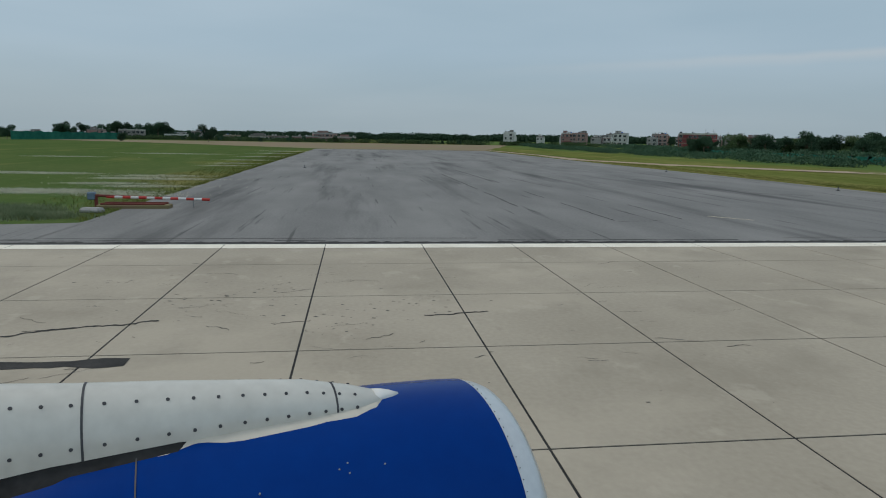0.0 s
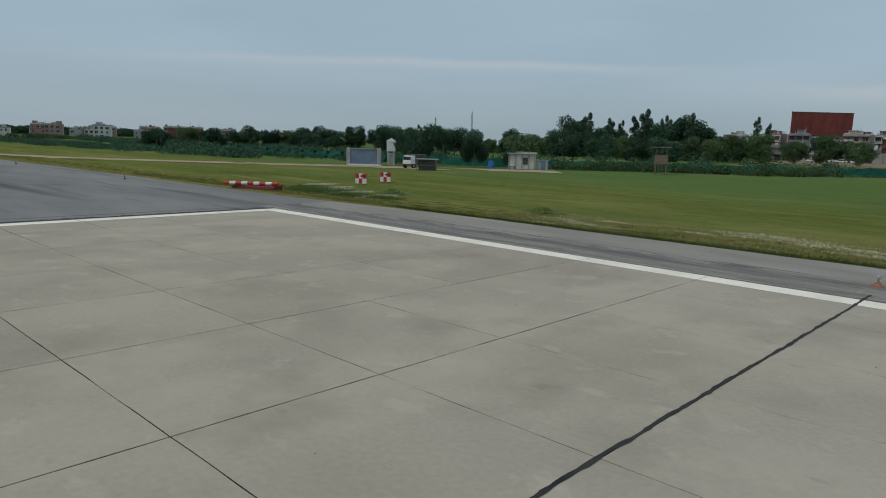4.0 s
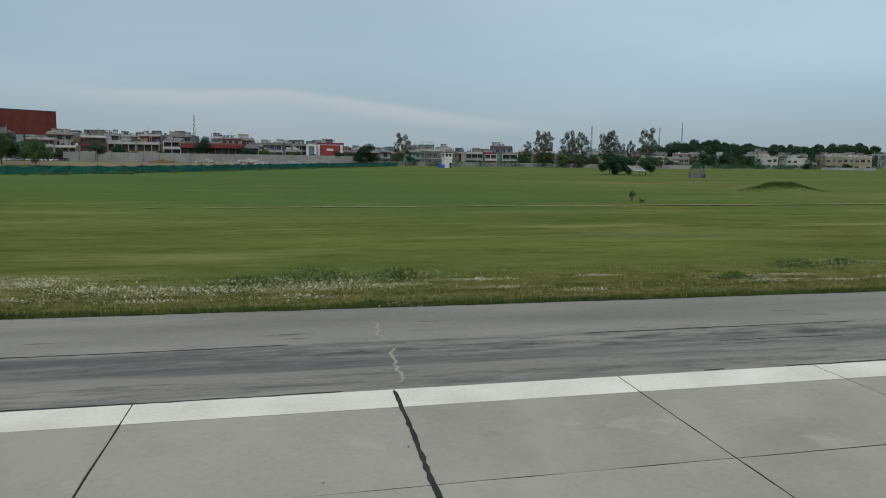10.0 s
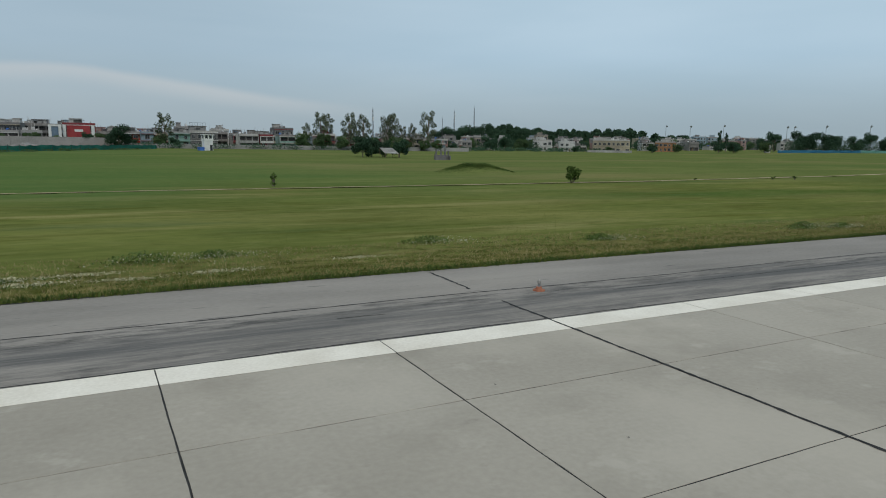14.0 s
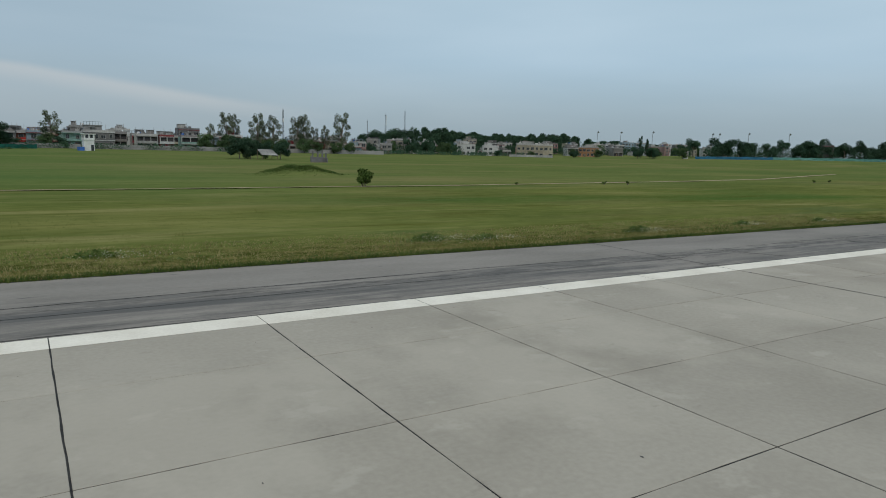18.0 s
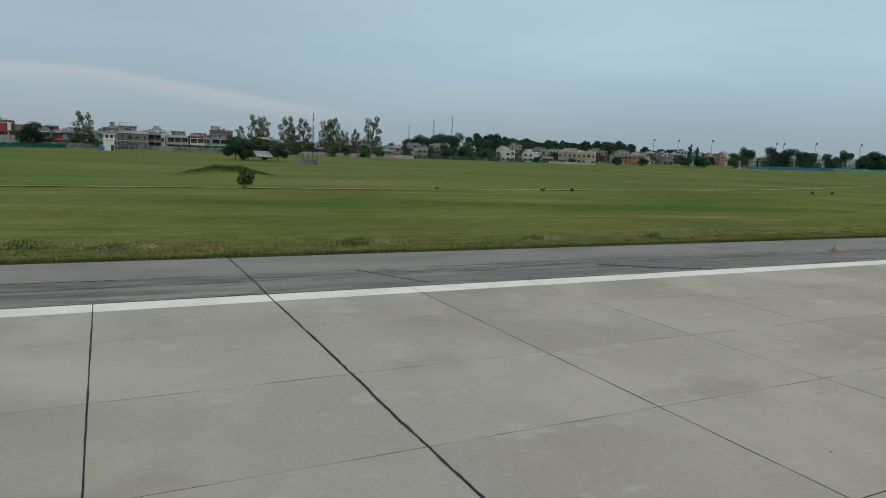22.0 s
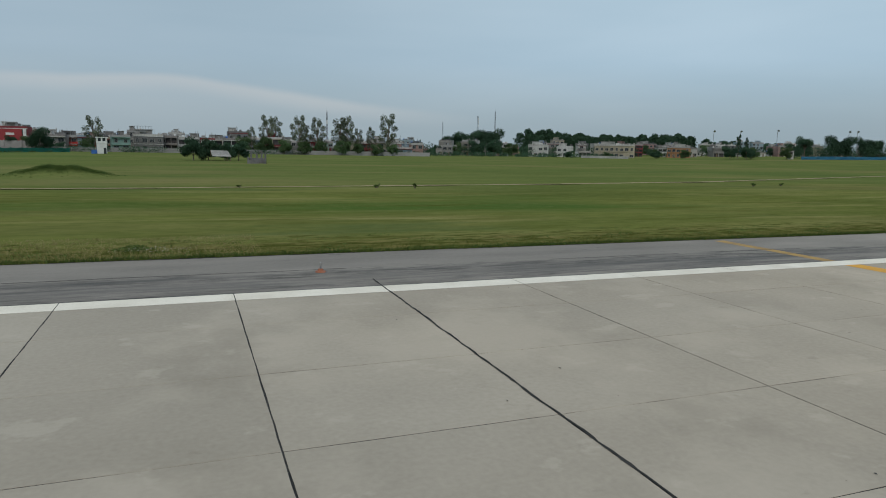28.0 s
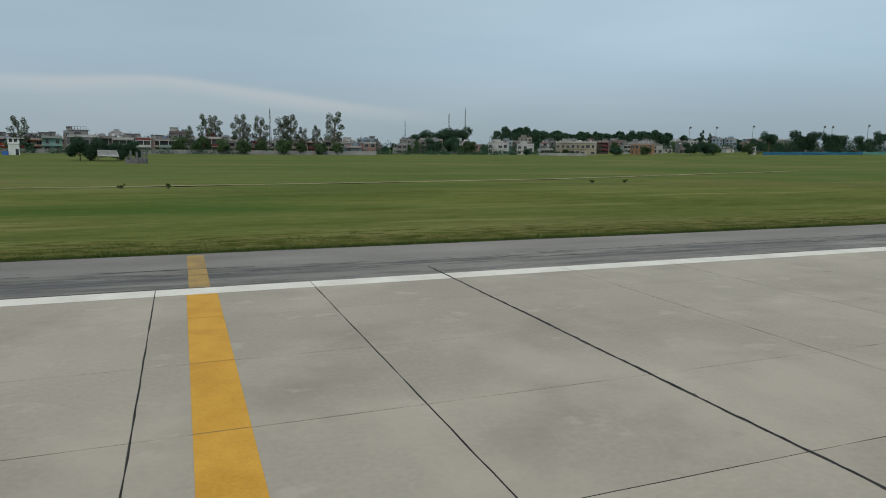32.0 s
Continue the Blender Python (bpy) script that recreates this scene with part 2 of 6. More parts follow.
add_layer(M["asphalt"], (0.08, 0.078, 0.075), 2.2, (0.25, 1.5, 1), 0.64, 0.72, amount=0.7, seed=8)


def wear_band(m, centre, half, colour, scale, stretch, lo, hi, seed):
    """Torn, darker strip of old surfacing along the shoulder."""
    n, l = m.node_tree.nodes, m.node_tree.links
    p = n["Principled BSDF"]
    src = p.inputs["Base Color"].links[0].from_socket
    geo, mp, nz, sp, mx = (n.new("ShaderNode" + k) for k in ("NewGeometry", "Mapping", "TexNoise", "SeparateXYZ", "Mix"))
    mp.inputs["Scale"].default_value, mp.inputs["Location"].default_value = stretch, (seed, seed, 0)
    nz.inputs["Scale"].default_value, nz.inputs["Detail"].default_value, nz.inputs["Roughness"].default_value = scale, 8, 0.74
    l.new(geo.outputs["Position"], mp.inputs[0])
    l.new(mp.outputs[0], nz.inputs["Vector"])
    l.new(geo.outputs["Position"], sp.inputs[0])

    def mth(op, x, y):
        q = n.new("ShaderNodeMath")
        q.operation, q.use_clamp = op, op == "MULTIPLY"
        for k, v in enumerate((x, y)):
            if isinstance(v, float):
                q.inputs[k].default_value = v
            else:
                l.new(v, q.inputs[k])
        return q.outputs[0]

    away = mth("DIVIDE", mth("ABSOLUTE", mth("SUBTRACT", sp.outputs["Y"], centre), 0.0), half)
    fade = mth("MULTIPLY", mth("SUBTRACT", 1.0, away), 1.0)
    val = mth("ADD", nz.outputs["Fac"], mth("MULTIPLY", fade, 0.16))
    mr = n.new("ShaderNodeMapRange")
    mr.inputs["From Min"].default_value, mr.inputs["From Max"].default_value = lo, hi
    l.new(val, mr.inputs["Value"])
    mx.data_type = "RGBA"
    l.new(mth("MULTIPLY", mr.outputs[0], mth("MULTIPLY", fade, 2.5)), mx.inputs[0])
    l.new(src, mx.inputs[6])
    mx.inputs[7].default_value = rgb(colour)
    l.new(mx.outputs[2], p.inputs["Base Color"])


wear_band(M["asphalt"], 2.6, 1.3, (0.085, 0.080, 0.073), 2.4, (0.22, 1.0, 1.0), 0.57, 0.76, 3.0)
wear_band(M["asphalt"], 0.5, 1.0, (0.12, 0.113, 0.103), 1.8, (0.25, 1.2, 1.0), 0.58, 0.80, 9.0)
wear_band(M["asphalt"], 1.8, 2.4, (0.118, 0.114, 0.107), 0.7, (0.10, 1.3, 1.0), 0.57, 0.74, 21.0)
shift_along(M["asphalt"], 150, 85, (0.77, 0.77, 0.775), 0.9)
shift_along(M["asphalt"], 180, 158, (1.30, 1.29, 1.26), 0.9)
M["tar"] = mat("dull_tar", (0.055, 0.054, 0.052), (0.11, 0.107, 0.10), 0.9, scale=0.8, fine=12, bump=0.2)
M["pad_asphalt"] = mat("old_pad_asphalt", (0.155, 0.152, 0.146), (0.225, 0.220, 0.210), 0.9, scale=0.3, fine=10, stretch=(0.3, 1.0, 1.0), bump=0.25)
add_layer(M["pad_asphalt"], (0.27, 0.262, 0.248), 0.12, (0.25, 0.8, 1), 0.50, 0.70, amount=0.7, seed=2)
add_layer(M["pad_asphalt"], (0.065, 0.064, 0.063), 0.16, (0.12, 1.3, 1), 0.54, 0.68, amount=0.85, seed=13)
add_layer(M["pad_asphalt"], (0.05, 0.05, 0.049), 0.9, (0.06, 1.4, 1), 0.62, 0.70, amount=0.8, seed=51)
M["white_paint"] = mat("worn_white_paint", (0.74, 0.685, 0.57), (0.92, 0.87, 0.75), 0.7, scale=0.8, fine=14, bump=0.1)
M["yellow_paint"] = mat("worn_yellow_paint", (0.62, 0.30, 0.03), (0.78, 0.41, 0.05), 0.7, scale=1.2, fine=16, bump=0.1)
M["grass"] = mat("field_grass", (0.094, 0.117, 0.031), (0.168, 0.188, 0.052), 1.0, scale=0.06, fine=0.9, stretch=(0.5, 1.2, 1.0), bump=0.5, spec=0.0, lo=0.36, hi=0.64)
add_layer(M["grass"], (0.234, 0.228, 0.077), 0.055, (0.4, 1.2, 1), 0.49, 0.70, amount=0.7)
add_layer(M["grass"], (0.306, 0.278, 0.116), 0.16, (0.22, 1.5, 1), 0.55, 0.70, amount=0.6, seed=23)
add_layer(M["grass"], (0.064, 0.122, 0.028), 0.03, (0.35, 1.3, 1), 0.54, 0.66, amount=0.8, seed=17)
add_layer(M["grass"], (0.085, 0.089, 0.019), 0.45, (0.22, 1.2, 1), 0.52, 0.68, amount=0.6, seed=5)


def greener_beyond(m, y0, y1, colour, amount, west=None):
    """The unmown grass past the trodden path is greener, with a broken border; west: only up to there."""
    n, l = m.node_tree.nodes, m.node_tree.links
    p = n["Principled BSDF"]
    src = p.inputs["Base Color"].links[0].from_socket
    geo, sp, nz, ad, mr, mx = (n.new("ShaderNode" + k) for k in ("NewGeometry", "SeparateXYZ", "TexNoise", "Math", "MapRange", "Mix"))
    nz.inputs["Scale"].default_value = 0.03
    l.new(geo.outputs["Position"], sp.inputs[0])
    l.new(geo.outputs["Position"], nz.inputs["Vector"])
    ad.operation = "MULTIPLY_ADD"
    ad.inputs[1].default_value = 60.0
    l.new(nz.outputs["Fac"], ad.inputs[0])
    l.new(sp.outputs["Y"], ad.inputs[2])
    mr.inputs["From Min"].default_value, mr.inputs["From Max"].default_value, mr.inputs["To Max"].default_value = y0 + 30, y1 + 30, amount
    l.new(ad.outputs[0], mr.inputs["Value"])
    mx.data_type = "RGBA"
    if west is None:
        l.new(mr.outputs[0], mx.inputs[0])
    else:
        fade, both = n.new("ShaderNodeMapRange"), n.new("ShaderNodeMath")
        fade.inputs["From Min"].default_value, fade.inputs["From Max"].default_value = west, west - 60
        l.new(sp.outputs["X"], fade.inputs["Value"])
        both.operation = "MULTIPLY"
        l.new(fade.outputs[0], both.inputs[0])
        l.new(mr.outputs[0], both.inputs[1])
        l.new(both.outputs[0], mx.inputs[0])
    l.new(src, mx.inputs[6])
    mx.inputs[7].default_value = rgb(colour)
    l.new(mx.outputs[2], p.inputs["Base Color"])


greener_beyond(M["grass"], 34, 66, (0.124, 0.168, 0.058), 0.52)
add_layer(M["grass"], (0.255, 0.215, 0.100), 0.022, (0.5, 1.3, 1), 0.53, 0.70, amount=0.55, seed=91)
add_layer(M["grass"], (0.080, 0.120, 0.045), 0.07, (0.45, 1.6, 1), 0.60, 0.70, amount=0.5, seed=97)
greener_beyond(M["grass"], 30, 52, (0.078, 0.150, 0.046), 0.6, west=130)
greener_beyond(M["grass"], -52, -60, (0.063, 0.114, 0.040), 0.72)
add_layer(M["grass"], (0.055, 0.074, 0.019), 1.6, (0.6, 1.3, 1), 0.50, 0.70, amount=0.3, seed=61)
add_layer(M["grass"], (0.232, 0.239, 0.091), 1.1, (0.55, 1.2, 1), 0.54, 0.72, amount=0.3, seed=71)
wear_band(M["grass"], 8.0, 4.5, (0.196, 0.166, 0.064), 0.9, (0.35, 1.0, 1.0), 0.50, 0.72, 5.0)
wear_band(M["grass"], 9.0, 6.0, (0.064, 0.074, 0.017), 1.6, (0.4, 1.0, 1.0), 0.56, 0.72, 15.0)
add_layer(M["grass"], (0.211, 0.200, 0.074), 0.045, (0.35, 1.5, 1), 0.60, 0.70, amount=0.6, seed=41)
M["earth"] = mat("bare_earth", (0.30, 0.215, 0.14), (0.42, 0.33, 0.235), 0.95, scale=0.12, fine=3, bump=0.4)
M["path"] = mat("trodden_pale_path", (0.19, 0.170, 0.070), (0.41, 0.325, 0.185), 0.95, scale=0.16, fine=1.2, stretch=(0.35, 1, 1), bump=0.3, lo=0.40, hi=0.60)
M["red_earth"] = mat("reddish_waste_ground", (0.235, 0.15, 0.10), (0.20, 0.185, 0.085), 0.95, scale=0.04, fine=1.0, stretch=(1, .5, 1), bump=0.4)
M["blade"] = mat("grass_blades", (0.075, 0.105, 0.022), (0.19, 0.19, 0.05), 0.9, scale=0.25, fine=3, bump=0, spec=0.1)
M["straw"] = mat("dry_straw", (0.22, 0.185, 0.075), (0.36, 0.31, 0.15), 0.9, scale=0.4, fine=4, bump=0, spec=0.1)
M["weed"] = mat("weed_leaves", (0.045, 0.085, 0.02), (0.10, 0.14, 0.035), 0.9, scale=0.5, fine=4, bump=0, spec=0.1)
M["weed_bright"] = mat("fresh_weed_leaves", (0.055, 0.105, 0.025), (0.15, 0.20, 0.06), 0.9, scale=0.6, fine=5, bump=0, spec=0.1)
M["flower"] = mat("white_wild_flowers", (0.40, 0.38, 0.22), (0.68, 0.65, 0.47), 0.9, scale=0.7, fine=6, bump=0)
M["drift"] = mat("pale_seeding_grass", (0.46, 0.44, 0.32), (0.70, 0.68, 0.56), 0.9, scale=0.7, fine=6, bump=0)
M["tall_grass"] = mat("tall_grey_green_grass", (0.12, 0.17, 0.08), (0.28, 0.31, 0.18), 0.9, scale=0.6, fine=5, bump=0, spec=0.1)
M["leaf_dark"] = mat("dark_tree_leaves", (0.026, 0.060, 0.037), (0.068, 0.120, 0.068), 0.9, scale=0.25, fine=2, bump=0, spec=0.1, vary=0.25)
M["leaf_mid"] = mat("olive_tree_leaves", (0.052, 0.096, 0.042), (0.112, 0.165, 0.072), 0.9, scale=0.25, fine=2, bump=0, spec=0.1, vary=0.25)
M["leaf_grey"] = mat("dusty_eucalyptus_leaves", (0.068, 0.092, 0.058), (0.150, 0.170, 0.105), 0.9, scale=0.3, fine=2, bump=0, spec=0.1, vary=0.2)
M["bark"] = mat("pale_bark", (0.10, 0.075, 0.055), (0.26, 0.225, 0.18), 0.9, scale=0.8, fine=8, bump=0.3)
M["net"] = mat("green_shade_net", (0.015, 0.15, 0.12), (0.05, 0.27, 0.20), 0.85, scale=0.25, fine=4, bump=0.2)
M["blue_net"] = mat("blue_sheet_fence", (0.04, 0.20, 0.36), (0.09, 0.32, 0.46), 0.7, scale=0.3, fine=4, bump=0.2)
M["teal_net"] = mat("pale_teal_sheet_fence", (0.16, 0.40, 0.36), (0.27, 0.52, 0.46), 0.7, scale=0.3, fine=4, bump=0.2)
M["cement"] = mat("bare_cement_wall", (0.235, 0.23, 0.22), (0.36, 0.35, 0.335), 0.9, scale=0.15, fine=2.0, bump=0.2)
M["dark_glass"] = mat("dark_window_glass", (0.02, 0.024, 0.028), (0.06, 0.066, 0.072), 0.2, scale=0.6, fine=4, bump=0, spec=0.5)
# indoor shade put into a colour, for flat panels laid on solid walls
M["deep_shade"] = mat("painted_indoor_shade", (0.03, 0.03, 0.034), (0.10, 0.092, 0.09), 0.9, scale=0.5, fine=2.0, bump=0)
M["steel"] = mat("galvanised_steel", (0.22, 0.23, 0.235), (0.36, 0.37, 0.375), 0.5, 0.5, scale=1.5, fine=12, bump=0.05)
M["dark_steel"] = mat("dark_steel", (0.05, 0.05, 0.055), (0.10, 0.10, 0.105), 0.6, 0.3, scale=2, fine=15, bump=0.05)
M["board"] = mat("rusty_red_panel", (0.115, 0.026, 0.022), (0.215, 0.052, 0.036), 0.7, scale=0.12, fine=0.9, stretch=(1, 1, 0.4), bump=0.1)
M["red"] = mat("red_paint", (0.40, 0.03, 0.025), (0.55, 0.06, 0.045), 0.6, scale=2, fine=14, bump=0.05)
M["sign_red"] = mat("faded_sign_red", (0.24, 0.03, 0.035), (0.36, 0.055, 0.055), 0.6, scale=0.3, fine=3, bump=0.05)
M["awning_red"] = mat("faded_red_sheet", (0.20, 0.035, 0.04), (0.33, 0.07, 0.07), 0.7, scale=0.4, fine=4, bump=0.1)
M["white"] = mat("weathered_whitewash", (0.60, 0.60, 0.58), (0.78, 0.78, 0.76), 0.8, scale=0.6, fine=5, bump=0.05)
M["blue_tin"] = mat("blue_tin_sheet", (0.10, 0.15, 0.21), (0.17, 0.235, 0.30), 0.6, scale=0.6, fine=5, bump=0.1)
M["blue"] = mat("blue_plastic", (0.03, 0.10, 0.35), (0.06, 0.17, 0.48), 0.6, scale=1, fine=6, bump=0.05)
M["wood"] = mat("weathered_timber", (0.12, 0.085, 0.06), (0.24, 0.18, 0.13), 0.85, scale=1.5, fine=12, stretch=(0.3, 2, 2), bump=0.3)
M["rubber"] = mat("black_rubber", (0.012, 0.012, 0.012), (0.03, 0.03, 0.03), 0.85, scale=3, fine=20, bump=0.1)
M["orange"] = mat("orange_paint", (0.26, 0.085, 0.045), (0.38, 0.15, 0.08), 0.6, scale=4, fine=20, bump=0.05)
M["lens"] = mat("frosted_light_glass", (0.26, 0.25, 0.23), (0.42, 0.40, 0.37), 0.25, scale=5, fine=20, bump=0, spec=0.5)
M["cowl_blue"] = mat("glossy_blue_cowl_paint", (0.0008, 0.030, 0.185), (0.001, 0.037, 0.215), 0.24, scale=0.8, fine=9, bump=0.01, spec=0.05)
M["lip_metal"] = mat("polished_lip_skin", (0.60, 0.62, 0.64), (0.72, 0.74, 0.75), 0.32, 0.55, scale=2, fine=20, bump=0.01, spec=0.5)
M["pylon_paint"] = mat("grey_white_fairing_paint", (0.52, 0.50, 0.45), (0.66, 0.64, 0.58), 0.35, 0.15, scale=1.2, fine=10, bump=0.02, spec=0.4)
M["pylon_seal"] = mat("beige_sealing_strip", (0.52, 0.48, 0.41), (0.64, 0.60, 0.52), 0.6, scale=2, fine=10, bump=0.05)
for nm, c in (("cream", (0.50, 0.44, 0.33)), ("white_lime", (0.62, 0.60, 0.56)), ("grey_render", (0.33, 0.31, 0.29)), ("sand", (0.44, 0.36, 0.26)),
              ("faded_pink", (0.46, 0.29, 0.26)), ("brick_red", (0.30, 0.135, 0.10)), ("mint", (0.33, 0.50, 0.44)), ("ochre", (0.52, 0.37, 0.17)),
              ("pale_grey", (0.48, 0.47, 0.45)), ("orange_wash", (0.50, 0.26, 0.13)), ("maroon", (0.30, 0.075, 0.08)), ("sky_wash", (0.36, 0.46, 0.52)), ("bright_white", (0.78, 0.77, 0.74)), ("weathered_grey", (0.24, 0.235, 0.23))):
    M[nm] = mat(nm + "_wall_plaster", tuple(v * 0.45 for v in c), tuple(v * 0.95 for v in c), 0.9, scale=0.12, fine=1.5, stretch=(1, 1, 0.5), bump=0.1)


# ---- mesh helpers ----
def box(bm, x0, x1, y0, y1, z0, z1, bev=0.0):
    vs = [bm.verts.new((x, y, z)) for z in (z0, z1) for y in (y0, y1) for x in (x0, x1)]
    fs = [bm.faces.new([vs[i] for i in q]) for q in ((0, 2, 3, 1), (4, 5, 7, 6), (0, 1, 5, 4), (2, 6, 7, 3), (0, 4, 6, 2), (1, 3, 7, 5))]
    if bev:
        es = list({e for f in fs for e in f.edges})
        bmesh.ops.bevel(bm, geom=es, offset=bev, segments=1, affect="EDGES", profile=0.5)
    return bm


def nb(*boxes, bev=0.0):
    bm = bmesh.new()
    for b in boxes:
        box(bm, *b, bev=bev)
    return bm


def tube(bm, a, b, r0, r1=None, seg=8):
    """A tapered tube from a to b."""
    r1 = r0 if r1 is None else r1
    a, b = Vector(a), Vector(b)
    w = (b - a).normalized()
    u = w.orthogonal().normalized()
    v = w.cross(u)
    ra = [bm.verts.new(a + r0 * (math.cos(t) * u + math.sin(t) * v)) for t in (2 * math.pi * i / seg for i in range(seg))]
    rb = [bm.verts.new(b + r1 * (math.cos(t) * u + math.sin(t) * v)) for t in (2 * math.pi * i / seg for i in range(seg))]
    for i in range(seg):
        j = (i + 1) % seg
        bm.faces.new((ra[i], ra[j], rb[j], rb[i]))
    bm.faces.new(ra[::-1])
    bm.faces.new(rb)
    return bm


def to_mesh(name, bm, material, smooth=False):
    me = bpy.data.meshes.new(name)
    bmesh.ops.recalc_face_normals(bm, faces=bm.faces)
    bm.to_mesh(me)
    bm.free()
    me.materials.append(material)
    if smooth:
        me.shade_smooth()
    return me


def part(name, bm, material, parent, label="", smooth=False):
    """Links a bmesh (or a ready mesh) as one mesh object under a thing or a part."""
    me = bm if isinstance(bm, bpy.types.Mesh) else to_mesh(name, bm, material, smooth)
    ob = new(name, me)
    ob.parent = parent
    if label:
        tagged(ob, label)
    return ob


def thing(name, m, label, category, group="", kind=""):
    ob = new(name)
    ob.matrix_basis = m
    return tagged(ob, label, category, group, kind)


def solid(name, bm, material, label, category="", kind="", group="", m=None, smooth=False):
    ob = new(name, to_mesh(name, bm, material, smooth))
    if m is not None:
        ob.matrix_basis = m
    return tagged(ob, label, category, group, kind)


def arrays(name, verts, faces, material):
    me = bpy.data.meshes.new(name)
    me.from_pydata(np.asarray(verts, float).tolist(), [], np.asarray(faces, int).tolist())
    me.materials.append(material)
    return me


def smooth01(v):
    v = np.clip(v, 0, 1)
    return v * v * (3 - 2 * v)


def ground_z(x, y):
    """The field is level by the pavement and rises gently to the far side."""
    return 3.0 * smooth01((x - 380.0) / 260.0) + 0.35 * smooth01((y - 120.0) / 120.0)


GRASS_EDGE = 7.04      # where the shoulder meets the field
PITCH_X, PITCH_Y, X0 = 4.557, 3.75, 107.28
# joints along the runway: the lanes were not cast equally wide
ROWS = [0.0, 3.80, 7.57, 11.10, 14.65, 18.56, 22.40, 26.35, 30.20, 33.93, 37.50, 41.20, 44.95]
while len(ROWS) < 25:
    ROWS.append(ROWS[-1] + PITCH_Y)
# ---- ground, pavement ----
def build_ground():
    xs = np.unique(np.concatenate([np.linspace(-2600, -300, 12), np.arange(-300, 320, 8.0), np.linspace(320, 900, 30), np.linspace(1000, 3200, 12), [-206.0, -205.2, -3.1, 13.0, 300]]))
    ys = np.unique(np.concatenate([np.linspace(-1500, -120, 8), np.arange(-120, 7, 8.0), [-96.2, -52.9, -52.4, 4.1, 4.6, 6.9, 7.04], np.arange(8, 130, 4.0), np.linspace(134, 500, 40), np.linspace(540, 3600, 16)]))
    gx, gy = np.meshgrid(xs, ys)
    z = ground_z(gx, gy)
    r = np.random.RandomState(3)
    z = np.where((gx < 14) & (gy > 4.4) & (gy < 7.2), -0.004, z)
    near = (gy > 12) & (gy < 300) & (gx > -100)
    z = z + near * r.uniform(-0.05, 0.05, z.shape)
    paved = ((gy < 4.2) & (gy > -52.5) & (gx > -205.4) & (gx <= 12)) | ((gx > -3.0) & (gx < 330) & (gy < 4.2) & (gy > -96.0)) | ((gx > 14) & (gx < 330) & (gy < 7.0) & (gy > 0))
    z = np.where(paved, -0.25, z)
    v = np.stack([gx, gy, z], -1).reshape(-1, 3)
    nx, ny = len(xs), len(ys)
    i = (np.arange(ny - 1)[:, None] * nx + np.arange(nx - 1)).ravel()
    f = np.stack([i, i + 1, i + nx + 1, i + nx], 1)
    me = arrays("ground", v, f, M["grass"])
    me.shade_smooth()
    tagged(new("ground", me), "wide mown airfield grass, green with dry yellow bands", "ground", kind="structure")


build_ground()


def ragged_sheet(name, pts_a, pts_b, z, material, label, wob=0.15, seed=1, step=1.5):
    """A thin sheet between two lines of points, with uneven edges."""
    r = random.Random(seed)

    def dense(pts):
        out = []
        for (x0, y0), (x1, y1) in zip(pts, pts[1:]):
            n = max(1, int(math.hypot(x1 - x0, y1 - y0) / step))
            out += [(x0 + (x1 - x0) * k / n, y0 + (y1 - y0) * k / n) for k in range(n)]
        return out + [pts[-1]]

    a, b = dense(pts_a), dense(pts_b)
    n = min(len(a), len(b))
    a = [a[round(k * (len(a) - 1) / (n - 1))] for k in range(n)]
    b = [b[round(k * (len(b) - 1) / (n - 1))] for k in range(n)]
    v = []
    for (ax, ay), (bx, by) in zip(a, b):
        v.append((ax, ay + r.uniform(-wob, wob), z + float(ground_z(ax, ay))))
        v.append((bx, by + r.uniform(-wob, wob), z + float(ground_z(bx, by))))
    f = [(2 * k, 2 * k + 1, 2 * k + 3, 2 * k + 2) for k in range(n - 1)]
    return tagged(new(name, arrays(name, v, f, material)), label, "", kind="structure")


def end_x(y):
    """The edge of the concrete at its end, a little out of square."""
    return -1.29 + 0.01 * y


def side_y(x):
    """The grass line: the pad is a little narrower than the shoulder."""
    return GRASS_EDGE - 1.5 * float(smooth01((12.0 - x) / 25.0)) - 1.2 * float(smooth01((-40.0 - x) / 80.0))


